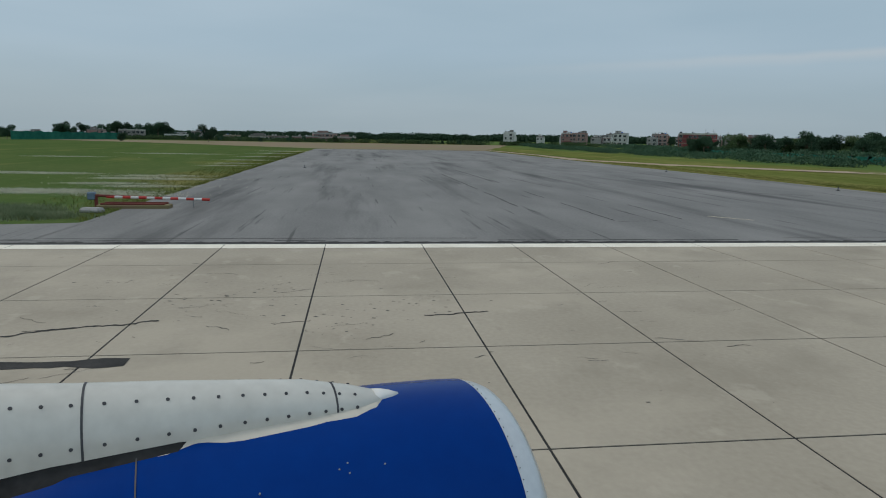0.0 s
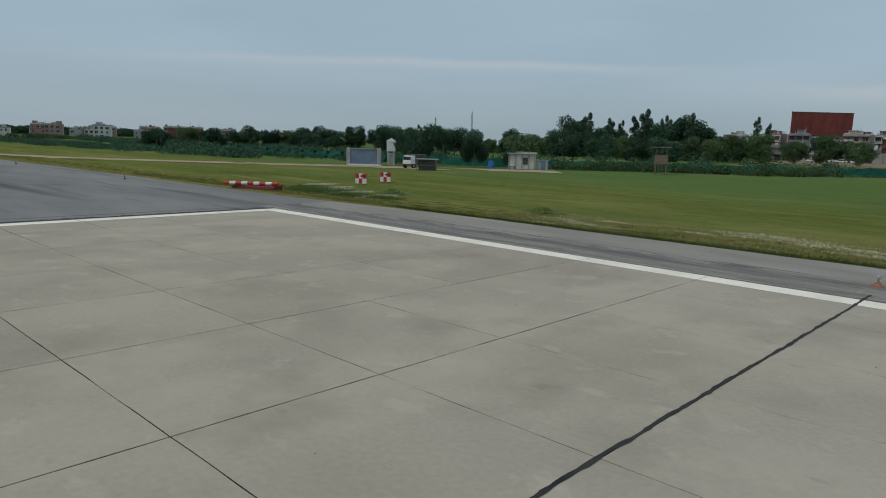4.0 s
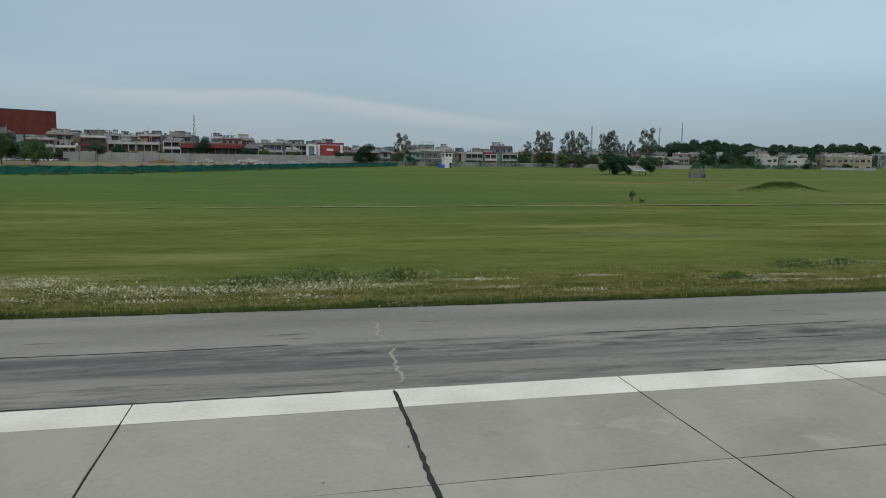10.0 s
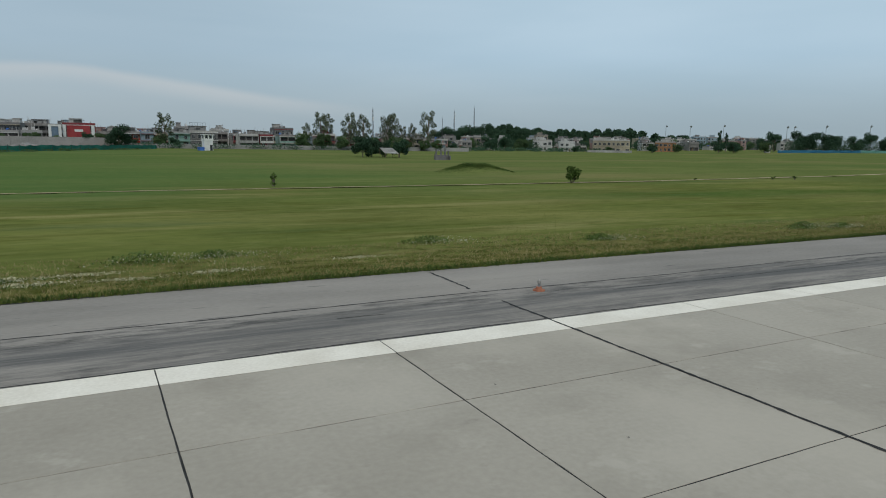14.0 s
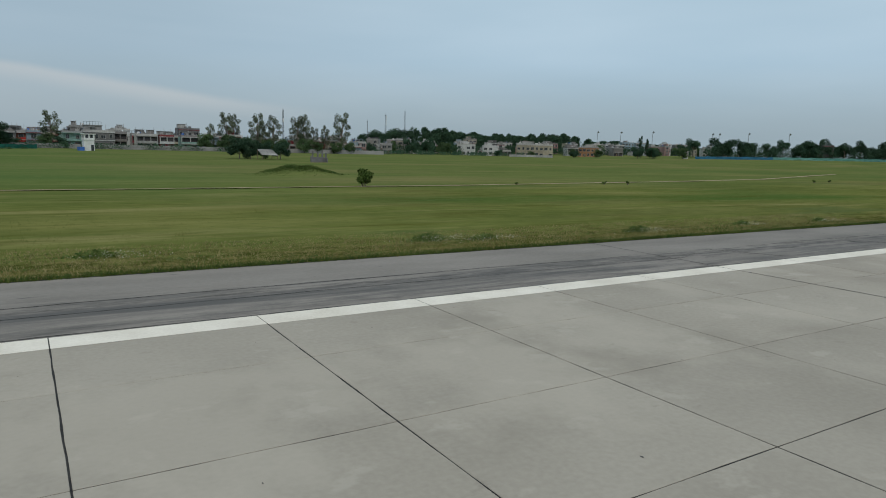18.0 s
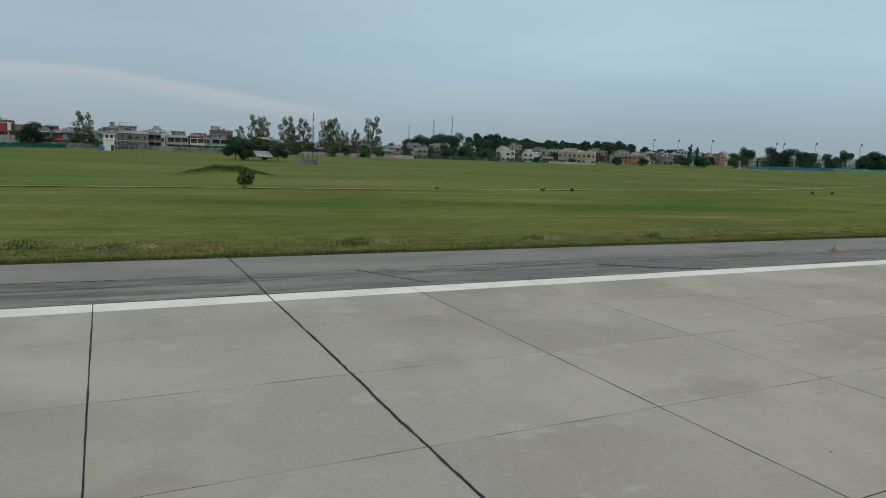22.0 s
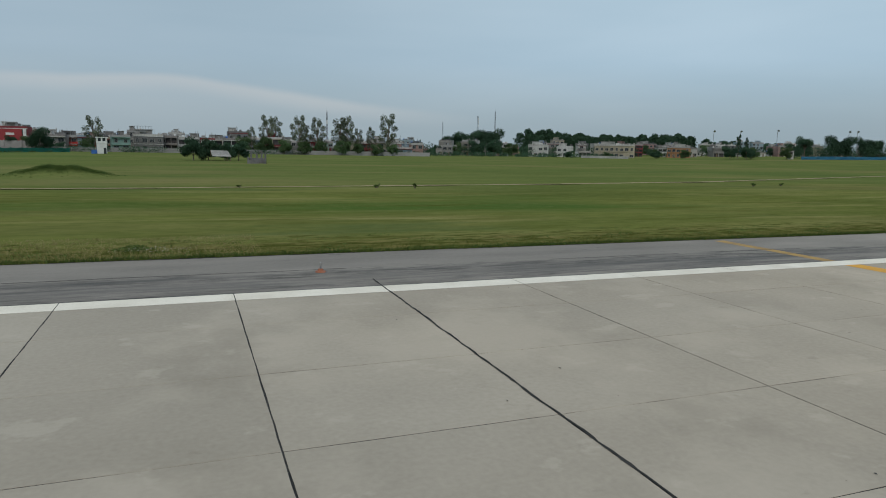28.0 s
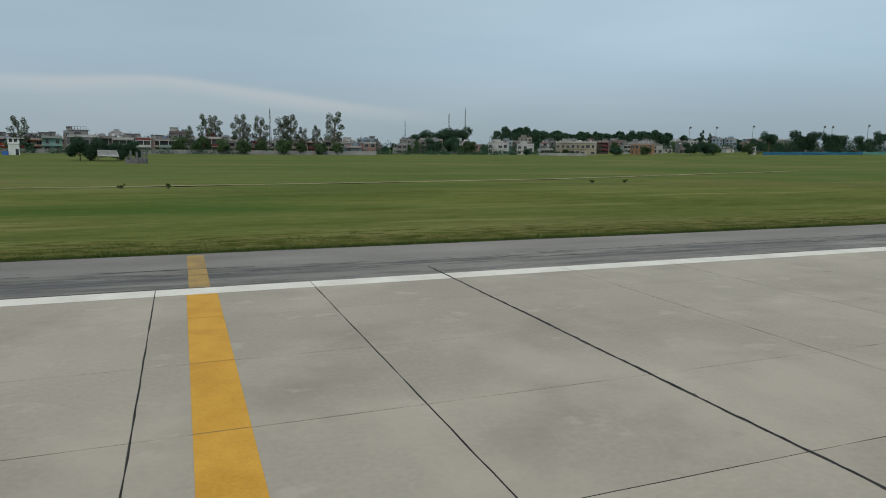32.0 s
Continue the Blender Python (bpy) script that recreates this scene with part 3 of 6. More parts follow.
# asphalt shoulder and blast pad: one slab with a stepped outline
def build_asphalt():
    r = random.Random(8)
    v, f = [], []

    def strip(a, b):
        """Top between two lines of points, with a skirt down along each."""
        n0, n = len(v), len(a)
        for row, z in ((a, 0.0), (b, 0.0), (a, -0.3), (b, -0.3)):
            v.extend((x, y, z) for x, y in row)
        for k in range(n - 1):
            p = n0 + k
            f.append((p, p + 1, p + n + 1, p + n))
            f.append((p, p + 2 * n, p + 2 * n + 1, p + 1))
            f.append((p + n, p + n + 1, p + 3 * n + 1, p + 3 * n))

    def outer(x):
        return side_y(x) + r.uniform(-0.07, 0.07)

    xs = [-205 + 2.5 * k for k in range(70)] + [-30 + 1.2 * k for k in range(23)] + [-3.2]
    strip([(x + (r.uniform(-1, 0.5) if x < -204 else 0), outer(x)) for x in xs], [(x, -52.7 + r.uniform(-0.14, 0.14)) for x in xs])
    ys = [0.004] + [-2.0 * k for k in range(1, 46)]
    strip([(-3.2, y) for y in ys], [(end_x(y) - 0.004, y) for y in ys])
    pad_faces = len(f)
    xs = [-3.2, -2.2, end_x(0)] + [0.0 + 1.2 * k for k in range(260)] + [320.0]
    strip([(x, outer(x) if x > -3.1 else side_y(x)) for x in xs], [(x, 0.004) for x in xs])
    shoulder = len(f)
    n0 = len(v)
    ys = [-52.4 - 1.2 * k for k in range(30)]
    strip([(-8.2 + 0.25 * k ** 0.5 + r.uniform(-0.2, 0.2), y) for k, y in enumerate(ys)], [(-3.1, y) for y in ys])
    for k in range(n0, n0 + 60):
        v[k] = (v[k][0], v[k][1], 0.012)
    def only(faces):
        used = sorted({k for q in faces for k in q})
        index = {k: n for n, k in enumerate(used)}
        return [v[k] for k in used], [tuple(index[k] for k in q) for q in faces]

    me = arrays("blast_pad", *only(f[:pad_faces] + f[shoulder:]), M["pad_asphalt"])
    tagged(new("blast_pad", me), "old dark grey asphalt blast pad with tyre streaks", "pavement", kind="structure")
    me = arrays("asphalt_shoulder", *only(f[pad_faces:shoulder]), M["asphalt"])
    tagged(new("asphalt_shoulder", me), "worn grey asphalt shoulder with a torn dark band", "pavement", kind="structure")


build_asphalt()
solid("concrete_bed", nb((-1.9, 320, -90, 0, -0.4, -0.009)), M["joint"], "dark bed under the concrete slabs", "pavement", "structure")
ragged_sheet("dirt_road", [(-215, 8.5), (-150, 10), (-116, 9.5), (-92, 18.5), (-77, 30.0), (-65, 41.0), (-57, 50.5), (-47, 58.5), (-37, 68.5), (-31.5, 74)], [(-215, 6), (-150, 7.5), (-114, 5), (-88, 14.0), (-73, 25.0), (-60, 37.0), (-50, 46.5), (-40, 53.5), (-31, 62.5), (-25, 67)], 0.03, M["earth"], "pale beige dirt perimeter road across the grass", 0.5, 4)
ragged_sheet("dirt_path", [(48, 45.0), (90, 48.3), (142, 51.9), (190, 58.5), (222, 64.8), (300, 92.4)], [(48, 44.8), (90, 47.6), (142, 50.8), (190, 57.2), (222, 63.3), (300, 90.8)], 0.05, M["path"], "narrow trodden dirt path through the grass", 0.22, 6, 0.9)
ragged_sheet("waste_ground", [(-420, 60), (-300, 30), (-206, 4)], [(-420, -260), (-300, -130), (-206, -51)], 0.03, M["red_earth"], "reddish waste ground past the end of the pad", 1.2, 9, 6)
ragged_sheet("rubble_ground", [(-60, 296), (0, 296), (88, 303)], [(-60, 215), (12, 200), (70, 225)], 0.10, M["red_earth"], "brown earth before the boundary wall", 1.5, 10, 5)
# dark torn lip along the pad's joint with the concrete
_r = random.Random(12)
_v = []
for _k in range(300):
    _y = 0.2 - 0.2 * _k
    _v += [(end_x(_y) - 0.10 - abs(_r.gauss(0, 0.05)), _y, 0.006), (end_x(_y) - 0.45 - abs(_r.gauss(0, 0.16)), _y, 0.006)]
tagged(new("pad_crack", arrays("pad_crack", _v, [(2 * q, 2 * q + 1, 2 * q + 3, 2 * q + 2) for q in range(299)], M["joint"])), "black torn seam between asphalt and concrete", "seam", kind="structure")


def slab_mesh(seed):
    """One concrete slab: uneven rim, bevelled top edge."""
    r = random.Random(seed)
    hx, hy, n = PITCH_X / 2, PITCH_Y / 2, 7
    gx, gy = 0.015, 0.011
    rim = []
    for sx, sy, ex, ey in ((-1, -1, 1, -1), (1, -1, 1, 1), (1, 1, -1, 1), (-1, 1, -1, -1)):
        for k in range(n):
            t = k / n
            x, y = (sx + (ex - sx) * t) * (hx - gx), (sy + (ey - sy) * t) * (hy - gy)
            j = r.uniform(-0.008, 0.008) if k else 0
            rim.append((x + (j if sx == ex else 0), y + (j if sy == ey else 0)))
    v = [(x, y, -0.03) for x, y in rim] + [(x, y, -0.006) for x, y in rim] + [(x * 0.9965, y * 0.996, 0.0) for x, y in rim]
    m = len(rim)
    f = []
    for lv in (0, 1):
        for k in range(m):
            j = (k + 1) % m
            f.append((lv * m + k, lv * m + j, lv * m + m + j, lv * m + m + k))
    f.append(tuple(range(2 * m, 3 * m)))
    me = bpy.data.meshes.new("slab")
    me.from_pydata(v, [], f)
    me.materials.append(M["concrete"])
    return me


# white edge lines and the yellow crossing line, painted a hair above the slabs
def paint(name, boxes, material, label):
    solid(name, nb(*boxes), material, label, "marking", "structure")


LINE_W = 0.92
segs = []
k0 = -24
while X0 + k0 * PITCH_X < 300:
    a, b = X0 + k0 * PITCH_X, X0 + (k0 + 1) * PITCH_X
    a = max(a, end_x(0))
    if b > a:
        segs.append((a + 0.012, b - 0.012, -LINE_W, -0.01, 0.003, 0.005))
    k0 += 1
paint("edge_line", segs, M["white_paint"], "broad worn white painted edge line")
_v, _f = [], []
for k in range(16):
    y1, y0 = -ROWS[k] - (0.012 if k else LINE_W), -ROWS[k + 1] + 0.012
    n0 = len(_v)
    _v += [(end_x(y0) + 0.01, y0, 0.005), (end_x(y0) + LINE_W, y0, 0.005), (end_x(y1) + LINE_W, y1, 0.005), (end_x(y1) + 0.01, y1, 0.005)]
    _f.append((n0, n0 + 1, n0 + 2, n0 + 3))
tagged(new("end_line", arrays("end_line", _v, _f, M["white_paint"])), "broad worn white painted end line", "marking", kind="structure")
paint("taxi_line", [(171.93, 172.78, -ROWS[k + 1] + 0.012, -ROWS[k] - 0.012 - (LINE_W if not k else 0), 0.003, 0.005) for k in range(9)], M["yellow_paint"], "broad yellow painted guide line")
paint("taxi_line_faded", [(172.0, 172.62, 0.03, 6.5, 0.003, 0.005)], mat("faded_yellow_paint", (0.30, 0.20, 0.09), (0.52, 0.33, 0.09), 0.8, scale=1.0, fine=12, bump=0.1), "faded yellow guide line on asphalt")

# sealed expansion joints: black, uneven, wider than the rest
def sealed_joint(x, y0, y1, w, seed):
    r = random.Random(seed)
    v, y, off = [], y0, 0.0
    while y > y1:
        off = 0.8 * off + r.uniform(-0.012, 0.012)
        hw = w * r.uniform(0.3, 0.62)
        v += [(x + off - hw, y, 0.008), (x + off + hw * r.uniform(0.7, 1.1), y, 0.008)]
        y -= 0.16
    f = [(2 * k, 2 * k + 1, 2 * k + 3, 2 * k + 2) for k in range(len(v) // 2 - 1)]
    tagged(new("sealed_joint", arrays("sealed_joint", v, f, M["joint"])), "wide black sealed joint across the slabs", "joint", "sealed joints", "structure")


for n, (kx, w, yy) in enumerate(((-17, 0.095, 1.0), (-10, 0.085, -0.1), (-4, 0.085, 2.2), (3, 0.055, 7.0), (10, 0.06, 1.2), (16, 0.07, 1.5), (22, 0.085, 0.0))):
    sealed_joint(X0 + kx * PITCH_X, yy, -26.0, w, 40 + n)


def seam(name, a, b, w, material, label, seed, gaps=0.0, z=0.006):
    """A crack or sealed seam along a line, wandering, with breaks."""
    r = random.Random(seed)
    a, b = Vector((*a, 0)), Vector((*b, 0))
    d = (b - a)
    step = 0.25 if d.length > 8 else 0.08
    n = max(3, int(d.length / step))
    d.normalize()
    s = Vector((-d.y, d.x, 0))
    v, f, off, on = [], [], 0.0, True
    for k in range(n):
        off = 0.93 * off + r.gauss(0, 0.012 if step > 0.2 else 0.03)
        p = a + d * step * k + s * off
        hw = w * r.uniform(0.3, 0.7)
        v += [(p.x - s.x * hw, p.y - s.y * hw, z), (p.x + s.x * hw, p.y + s.y * hw, z)]
        if r.random() < 0.06:
            on = r.random() > gaps
        if k and on:
            m = len(v)
            f.append((m - 4, m - 3, m - 1, m - 2))
    tagged(new(name, arrays(name, v, f, material)), label, "crack", kind="structure")


seam("shoulder_seam", (8, 3.35), (215, 3.35), 0.05, M["joint"], "long thin dark crack along the shoulder", 3, 0.35)
seam("shoulder_seam", (70, 2.1), (215, 2.25), 0.03, M["joint"], "long thin dark crack along the shoulder", 4, 0.6)
seam("line_seam", (0, 0.05), (215, 0.05), 0.05, M["joint"], "dark gap between asphalt and white line", 5, 0.25)
seam("pale_seam", (61.9, 0.4), (62.0, 6.4), 0.07, M["concrete"], "pale filled seam across the asphalt", 6, 0.3)
seam("cross_crack", (89.05, 1.0), (88.9, 6.8), 0.08, M["joint"], "dark broken crack across the shoulder", 7, 0.5)
seam("cross_crack", (126.5, 0.6), (124.8, 3.4), 0.09, M["joint"], "dark broken crack across the shoulder", 8, 0.1)
seam("cross_crack", (135, 2.2), (139, 0.3), 0.22, M["joint"], "dark tar patch edge on the shoulder", 9, 0.1)
seam("cross_crack", (29.4, 1.0), (29.5, 6.6), 0.05, M["concrete"], "pale filled seam across the asphalt", 10, 0.3)
seam("pad_seam", (-29.0, -26.6), (-8.8, -26.6), 0.09, M["joint"], "long dark crack in the old asphalt", 200, 0.12)
seam("pad_seam", (-52.9, -30.1), (-13.8, -30.1), 0.16, M["tar"], "soft dark tar streak in the old asphalt", 201, 0.12)
seam("pad_seam", (-47.3, -23.7), (-33.1, -22.8), 0.12, M["joint"], "long dark crack in the old asphalt", 202, 0.12)
seam("pad_seam", (-64.0, -27.0), (-41.3, -26.7), 0.20, M["tar"], "soft dark tar streak in the old asphalt", 204, 0.12)
seam("pad_seam", (-11.3, -20.3), (-9.3, -18.7), 0.25, M["concrete"], "pale patch in the old asphalt", 205, 0.12)
seam("pad_seam", (-17.8, -22.4), (-9.4, -22.6), 0.14, M["tar"], "soft dark tar streak in the old asphalt", 206, 0.12)
seam("pad_seam", (-8.8, -26.6), (-9.3, -23.8), 0.06, M["joint"], "long dark crack in the old asphalt", 207, 0.12)
seam("pad_seam", (-27.9, -7.5), (-25.9, -3.3), 0.20, M["tar"], "soft dark tar streak in the old asphalt", 208, 0.12)
seam("pad_seam", (end_x(0) - 0.95, 0.0), (end_x(-60) - 0.95, -60.0), 0.12, M["joint"], "black torn seam beside the end line", 230, 0.5)
seam("pad_seam", (end_x(0) - 1.6, 0.0), (end_x(-60) - 1.5, -60.0), 0.10, M["tar"], "dark torn seam beside the end line", 231, 0.6)
rc = random.Random(77)
for k in range(90):
    xa, ya = rc.uniform(2.0, 13.0), rc.uniform(-48, -39) if k < 52 else rc.uniform(-39, -27)
    ln = rc.choice((0.2, 0.3, 0.5, 0.7, 1.0))
    seam("slab_crack", (xa, ya), (xa + rc.uniform(-0.6, 0.6) * ln, ya - ln), rc.choice((0.008, 0.012, 0.02)), M["tar" if k % 3 else "joint"], "short black crack in a concrete slab", 30 + k, 0.6, 0.007)


def pits(name, spots, material, label, seed):
    """Small spalls in the concrete: ragged flat-bottomed flakes of dirt."""
    r = random.Random(seed)
    v, f = [], []
    for x, y, q in spots:
        n, n0, sx = r.randint(6, 10), len(v), r.uniform(0.5, 1.0)
        for k in range(n):
            a, d = 2 * math.pi * k / n, q * r.uniform(0.4, 1.0)
            v.append((x + d * sx * math.cos(a), y + d * math.sin(a) * 1.6, 0.0065))
        f.append(tuple(range(n0, n0 + n)))
    me = bpy.data.meshes.new(name)
    me.from_pydata(v, [], f)
    me.materials.append(material)
    tagged(new(name, me), label, "pits", kind="stuff")


pits("slab_pits", [(rc.gauss(cx, 0.7), rc.gauss(cy, 0.9), rc.choice((0.015, 0.02, 0.03, 0.045))) for cx, cy in ((8.0, -44.0), (6.2, -42.6), (9.5, -40.6), (7.6, -38.4), (5.0, -46.0)) for _ in range(34)] + [(rc.uniform(11, 20), rc.uniform(-40, -22), rc.choice((0.01, 0.015, 0.02, 0.035))) for _ in range(45)] + [(rc.uniform(20, 175), rc.uniform(-19, -1.2), rc.choice((0.01, 0.015, 0.02, 0.03))) for _ in range(130)], M["tar"], "small dark spalls in the concrete slabs", 5)
seam("slab_crack", (9.2, -44.4), (10.6, -49), 0.09, M["joint"], "short black crack in a concrete slab", 81, 0.05, 0.007)
seam("slab_crack", (12.0, -44.2), (12.3, -53), 0.42, M["joint"], "dark tar patch in a concrete slab", 82, 0.0, 0.007)
seam("slab_crack", (8.9, -36.9), (9.1, -38.6), 0.07, M["joint"], "short black crack in a concrete slab", 83, 0.0, 0.007)
# shadow of the raised grass lip, painted as a dark strip
seam("verge_gap", (14, 7.02), (215, 7.02), 0.16, M["joint"], "dark strip painted as shadow under the grass lip", 84, 0.0)

# ---- grass by the pavement ----
def tufts(name, count, where, size, material, label, seed, blades=3, lean=0.5, cat="grass"):
    """Many small leaning blades in tufts; one object of stuff."""
    r = np.random.RandomState(seed)
    p = where(r, count)
    n = len(p)
    p = np.repeat(p, blades, 0)
    h = r.uniform(0.5, 1.0, len(p)) * np.repeat(r.uniform(size[0], size[1], n), blades)
    a, b = r.uniform(0, 6.283, len(p)), r.uniform(0, 6.283, len(p))
    w = (0.008 + 0.05 * h) * r.uniform(0.6, 1.3, len(p))
    base = np.stack([p[:, 0] + r.normal(0, 0.05, len(p)), p[:, 1] + r.normal(0, 0.05, len(p)), ground_z(p[:, 0], p[:, 1]) - 0.02], 1)
    dx = np.stack([np.cos(a) * w, np.sin(a) * w, 0 * w], 1)
    tip = base + np.stack([np.cos(b) * h * lean, np.sin(b) * h * lean, h], 1)
    v = np.stack([base - dx, base + dx, tip], 1).reshape(-1, 3)
    f = np.arange(len(v)).reshape(-1, 3)
    tagged(new(name, arrays(name, v, f, material)), label, cat, kind="stuff")


def edge_band(x0, x1, d0, d1, power=2.0):
    def where(r, n):
        return np.stack([r.uniform(x0, x1, n), GRASS_EDGE + d0 + (d1 - d0) * r.uniform(0, 1, n) ** power], 1)
    return where


def patches(centres, spread):
    def where(r, n):
        c = np.array(centres)[r.randint(0, len(centres), n)]
        return c[:, :2] + r.normal(0, 1, (n, 2)) * np.array(spread) * c[:, 2:3]
    return where


tufts("grass_verge", 30000, edge_band(-40, 225, -0.04, 2.2), (0.06, 0.16), M["blade"], "ragged grass blades along the pavement edge", 11)
# real tall grass, but its dark colour also paints the edge's shade
tufts("verge_fringe", 26000, edge_band(2, 222, -0.06, 0.3, 1.0), (0.10, 0.24), M["weed"], "overgrown fringe coloured dark for the shade where the shoulder ends", 31)
tufts("grass_field", 60000, edge_band(-40, 260, 0.5, 30, 2.0), (0.04, 0.09), M["blade"], "short mown grass blades of the field", 12, 2)


def pad_edge(r, n):
    x = r.uniform(-150, -9.0, n)
    return np.stack([x, -52.7 - 6 * r.uniform(0, 1, n) ** 2], 1)


tufts("grass_pad_edge", 9000, pad_edge, (0.1, 0.3), M["blade"], "ragged grass along the blast pad", 13)
def weed_patch(name, spots, spread, per, leaf, height, material, label, seed, lift=None):
    """Low leafy weeds: many small tilted leaves heaped over the spots."""
    r = np.random.RandomState(seed)
    v = []
    for x, y, s in spots:
        n = int(per * s)
        p = np.stack([x + r.normal(0, spread[0] * s, n), y + r.normal(0, spread[1] * s, n)], 1)
        d = np.exp(-(((p - (x, y)) / (np.array(spread) * s)) ** 2).sum(1) / 3)
        c = np.concatenate([p, (ground_z(p[:, 0], p[:, 1]) + r.uniform(0.0, 1.0, n) * height * s * (0.25 + d))[:, None]], 1)
        if lift:
            c[:, 2] += lift(c[:, 0], c[:, 1])
        u = r.normal(0, 1, (n, 3))
        u /= np.linalg.norm(u, axis=1, keepdims=True)
        w = np.cross(u, r.normal(0, 1, (n, 3)))
        w /= np.linalg.norm(w, axis=1, keepdims=True) + 1e-6
        q = leaf * r.uniform(0.5, 1.3, (n, 1))
        v.append(np.stack([c - u * q, c + w * q * 0.5, c + u * q, c - w * q * 0.5], 1).reshape(-1, 3))
    v = np.concatenate(v)
    tagged(new(name, arrays(name, v, np.arange(len(v)).reshape(-1, 4), material)), label, "weeds", kind="stuff")


rw = random.Random(5)
FLOWERS = [(rw.uniform(12, 62), GRASS_EDGE + rw.uniform(0.8, 5.0), rw.uniform(0.3, 0.6)) for _ in range(26)]
for x, y, n in ((31.5, 14.0, 3), (37.6, 14.4, 4), (43.4, 13.3, 7), (42.2, 10.8, 4), (48.3, 12.9, 6), (51.8, 11.6, 4), (54.6, 10.2, 3), (56.2, 10.4, 2), (60.8, 10.1, 2), (24, 13.0, 3), (27, 11.5, 2)):
    FLOWERS += [(x + rw.gauss(0, 0.9), y + rw.gauss(0, 0.35), rw.uniform(0.4, 0.75)) for _ in range(n)]
FLOWERS += [(rw.uniform(62, 100), GRASS_EDGE + rw.uniform(1.5, 4.5), rw.uniform(0.25, 0.5)) for _ in range(11)]
tufts("white_flowers", 34000, patches(FLOWERS, (2.2, 0.42)), (0.04, 0.085), M["flower"], "drifts of small white wild flowers in grass", 14, 2, 0.9, "flowers")
tufts("dry_stalks", 46000, edge_band(8, 150, 0.1, 6.5, 1.4), (0.07, 0.17), M["straw"], "dry straw stalks in the verge", 24, 2, 0.8)
WEEDS = [(30.2, 13.2, 0.8), (60.5, 11.4, 1.1), (62.2, 7.4, 0.3), (63.5, 11.6, 0.8), (58.5, 11.0, 0.7), (80.5, 12.2, 0.8), (83, 12.5, 0.6), (92, 13, 0.7), (114, 10.5, 0.8), (117, 10.2, 0.5), (127, 9.6, 0.7), (10, 12, 0.9), (-6, 14, 0.9), (137, 10, 0.5), (145, 9.5, 0.5), (76, 10, 0.5), (100, 11, 0.6)]
weed_patch("edge_weeds", WEEDS, (0.75, 0.30), 900, 0.05, 0.42, M["weed_bright"], "dark green weed clumps near the shoulder", 15)
weed_patch("flowering_weeds", [(x + 0.8, y - 0.3, s * 1.1) for x, y, s in WEEDS], (1.3, 0.40), 320, 0.026, 0.34, M["drift"], "white flower heads among the weeds", 25)
weed_patch("flower_heads", FLOWERS, (1.7, 0.42), 210, 0.048, 0.17, M["flower"], "pale flower heads thick along the verge", 27)
weed_patch("verge_herbs", [(rw.uniform(8, 215), GRASS_EDGE + abs(rw.gauss(0, 2.2)) + 0.3, rw.uniform(0.25, 0.7)) for _ in range(260)], (1.3, 0.4), 90, 0.045, 0.13, M["weed_bright"], "small leafy herbs in the verge", 26)
tufts("barricade_weeds", 7000, patches([(-13, 10.6, 0.9), (-10, 10.8, 1.0), (-7, 10.6, 0.8), (-11, 12, 1.0), (-4, 10.9, 0.6), (-15, 12.8, 1.0)], (1.3, 0.8)), (0.10, 0.28), M["weed_bright"], "uneven green weeds beside the fallen barrier", 16, 3, 0.5, "weeds")
tufts("pad_weeds", 15000, patches([(-10.5, -55.5, 0.8), (-12, -57.5, 1.2), (-9.8, -59, 1.1), (-14, -59, 1.3), (-11, -62, 1.4), (-10, -66, 1.5), (-14, -64, 1.5)], (0.6, 1.1)), (0.16, 0.42), M["tall_grass"], "tall grey-green grass beside the striped barrier", 18, 3, 0.5, "weeds")
FL2 = [(-25, -63, 1.6), (-26, -60, 1.6), (-27, -63, 1.5), (-25, -57, 1.5), (-23, -55, 1.1), (-45, -59, 1.6), (-41, -60, 1.4), (-34, -60, 1.2), (-31, -56, 1.2), (-40, -56, 1.2), (-49, -74, 1.6), (-48, -70, 1.6), (-99, -89, 2.2), (-124, -80, 2.6), (-123, -74, 2.4), (-77, -57, 1.2), (-69, -57, 1.0), (-91, -57, 1.4), (-110, -57, 1.6), (-160, -59, 2.2), (-136, -58, 2.0), (-9, 12.2, 0.6), (-5, 11.6, 0.5), (-14, 14, 0.6), (-18, 15.5, 0.6), (-12, 12.6, 0.5)]
tufts("pale_flower_drifts", 52000, patches(FL2, (0.42, 1.4)), (0.08, 0.2), M["drift"], "pale drifts of seeding grass and flowers", 17, 2, 0.9, "flowers")
# ---- trees ----
def leaf_cloud(r, lobes, per, leaf):
    """Leaf clumps scattered on and in a set of lobes (x, y, z, rx, rz): small tilted quads with gaps between."""
    v, f = [], []
    for (cx, cy, cz, rx, rz) in lobes:
        d = r.normal(0, 1, (per, 3))
        d /= np.linalg.norm(d, axis=1, keepdims=True)
        rad = r.uniform(0.45, 1.08, (per, 1))
        p = np.array([cx, cy, cz]) + d * rad * np.array([rx, rx, rz])
        u = r.normal(0, 1, (per, 3))
        u /= np.linalg.norm(u, axis=1, keepdims=True)
        w = np.cross(u, r.normal(0, 1, (per, 3)))
        w /= np.linalg.norm(w, axis=1, keepdims=True) + 1e-6
        s = leaf * r.uniform(0.5, 1.2, (per, 1))
        q = np.stack([p - u * s, p + w * s * 0.5, p + u * s, p - w * s * 0.5], 1).reshape(-1, 3)
        f.append(np.arange(len(q)).reshape(-1, 4) + sum(len(a) for a in v))
        v.append(q)
    return np.concatenate(v), np.concatenate(f)


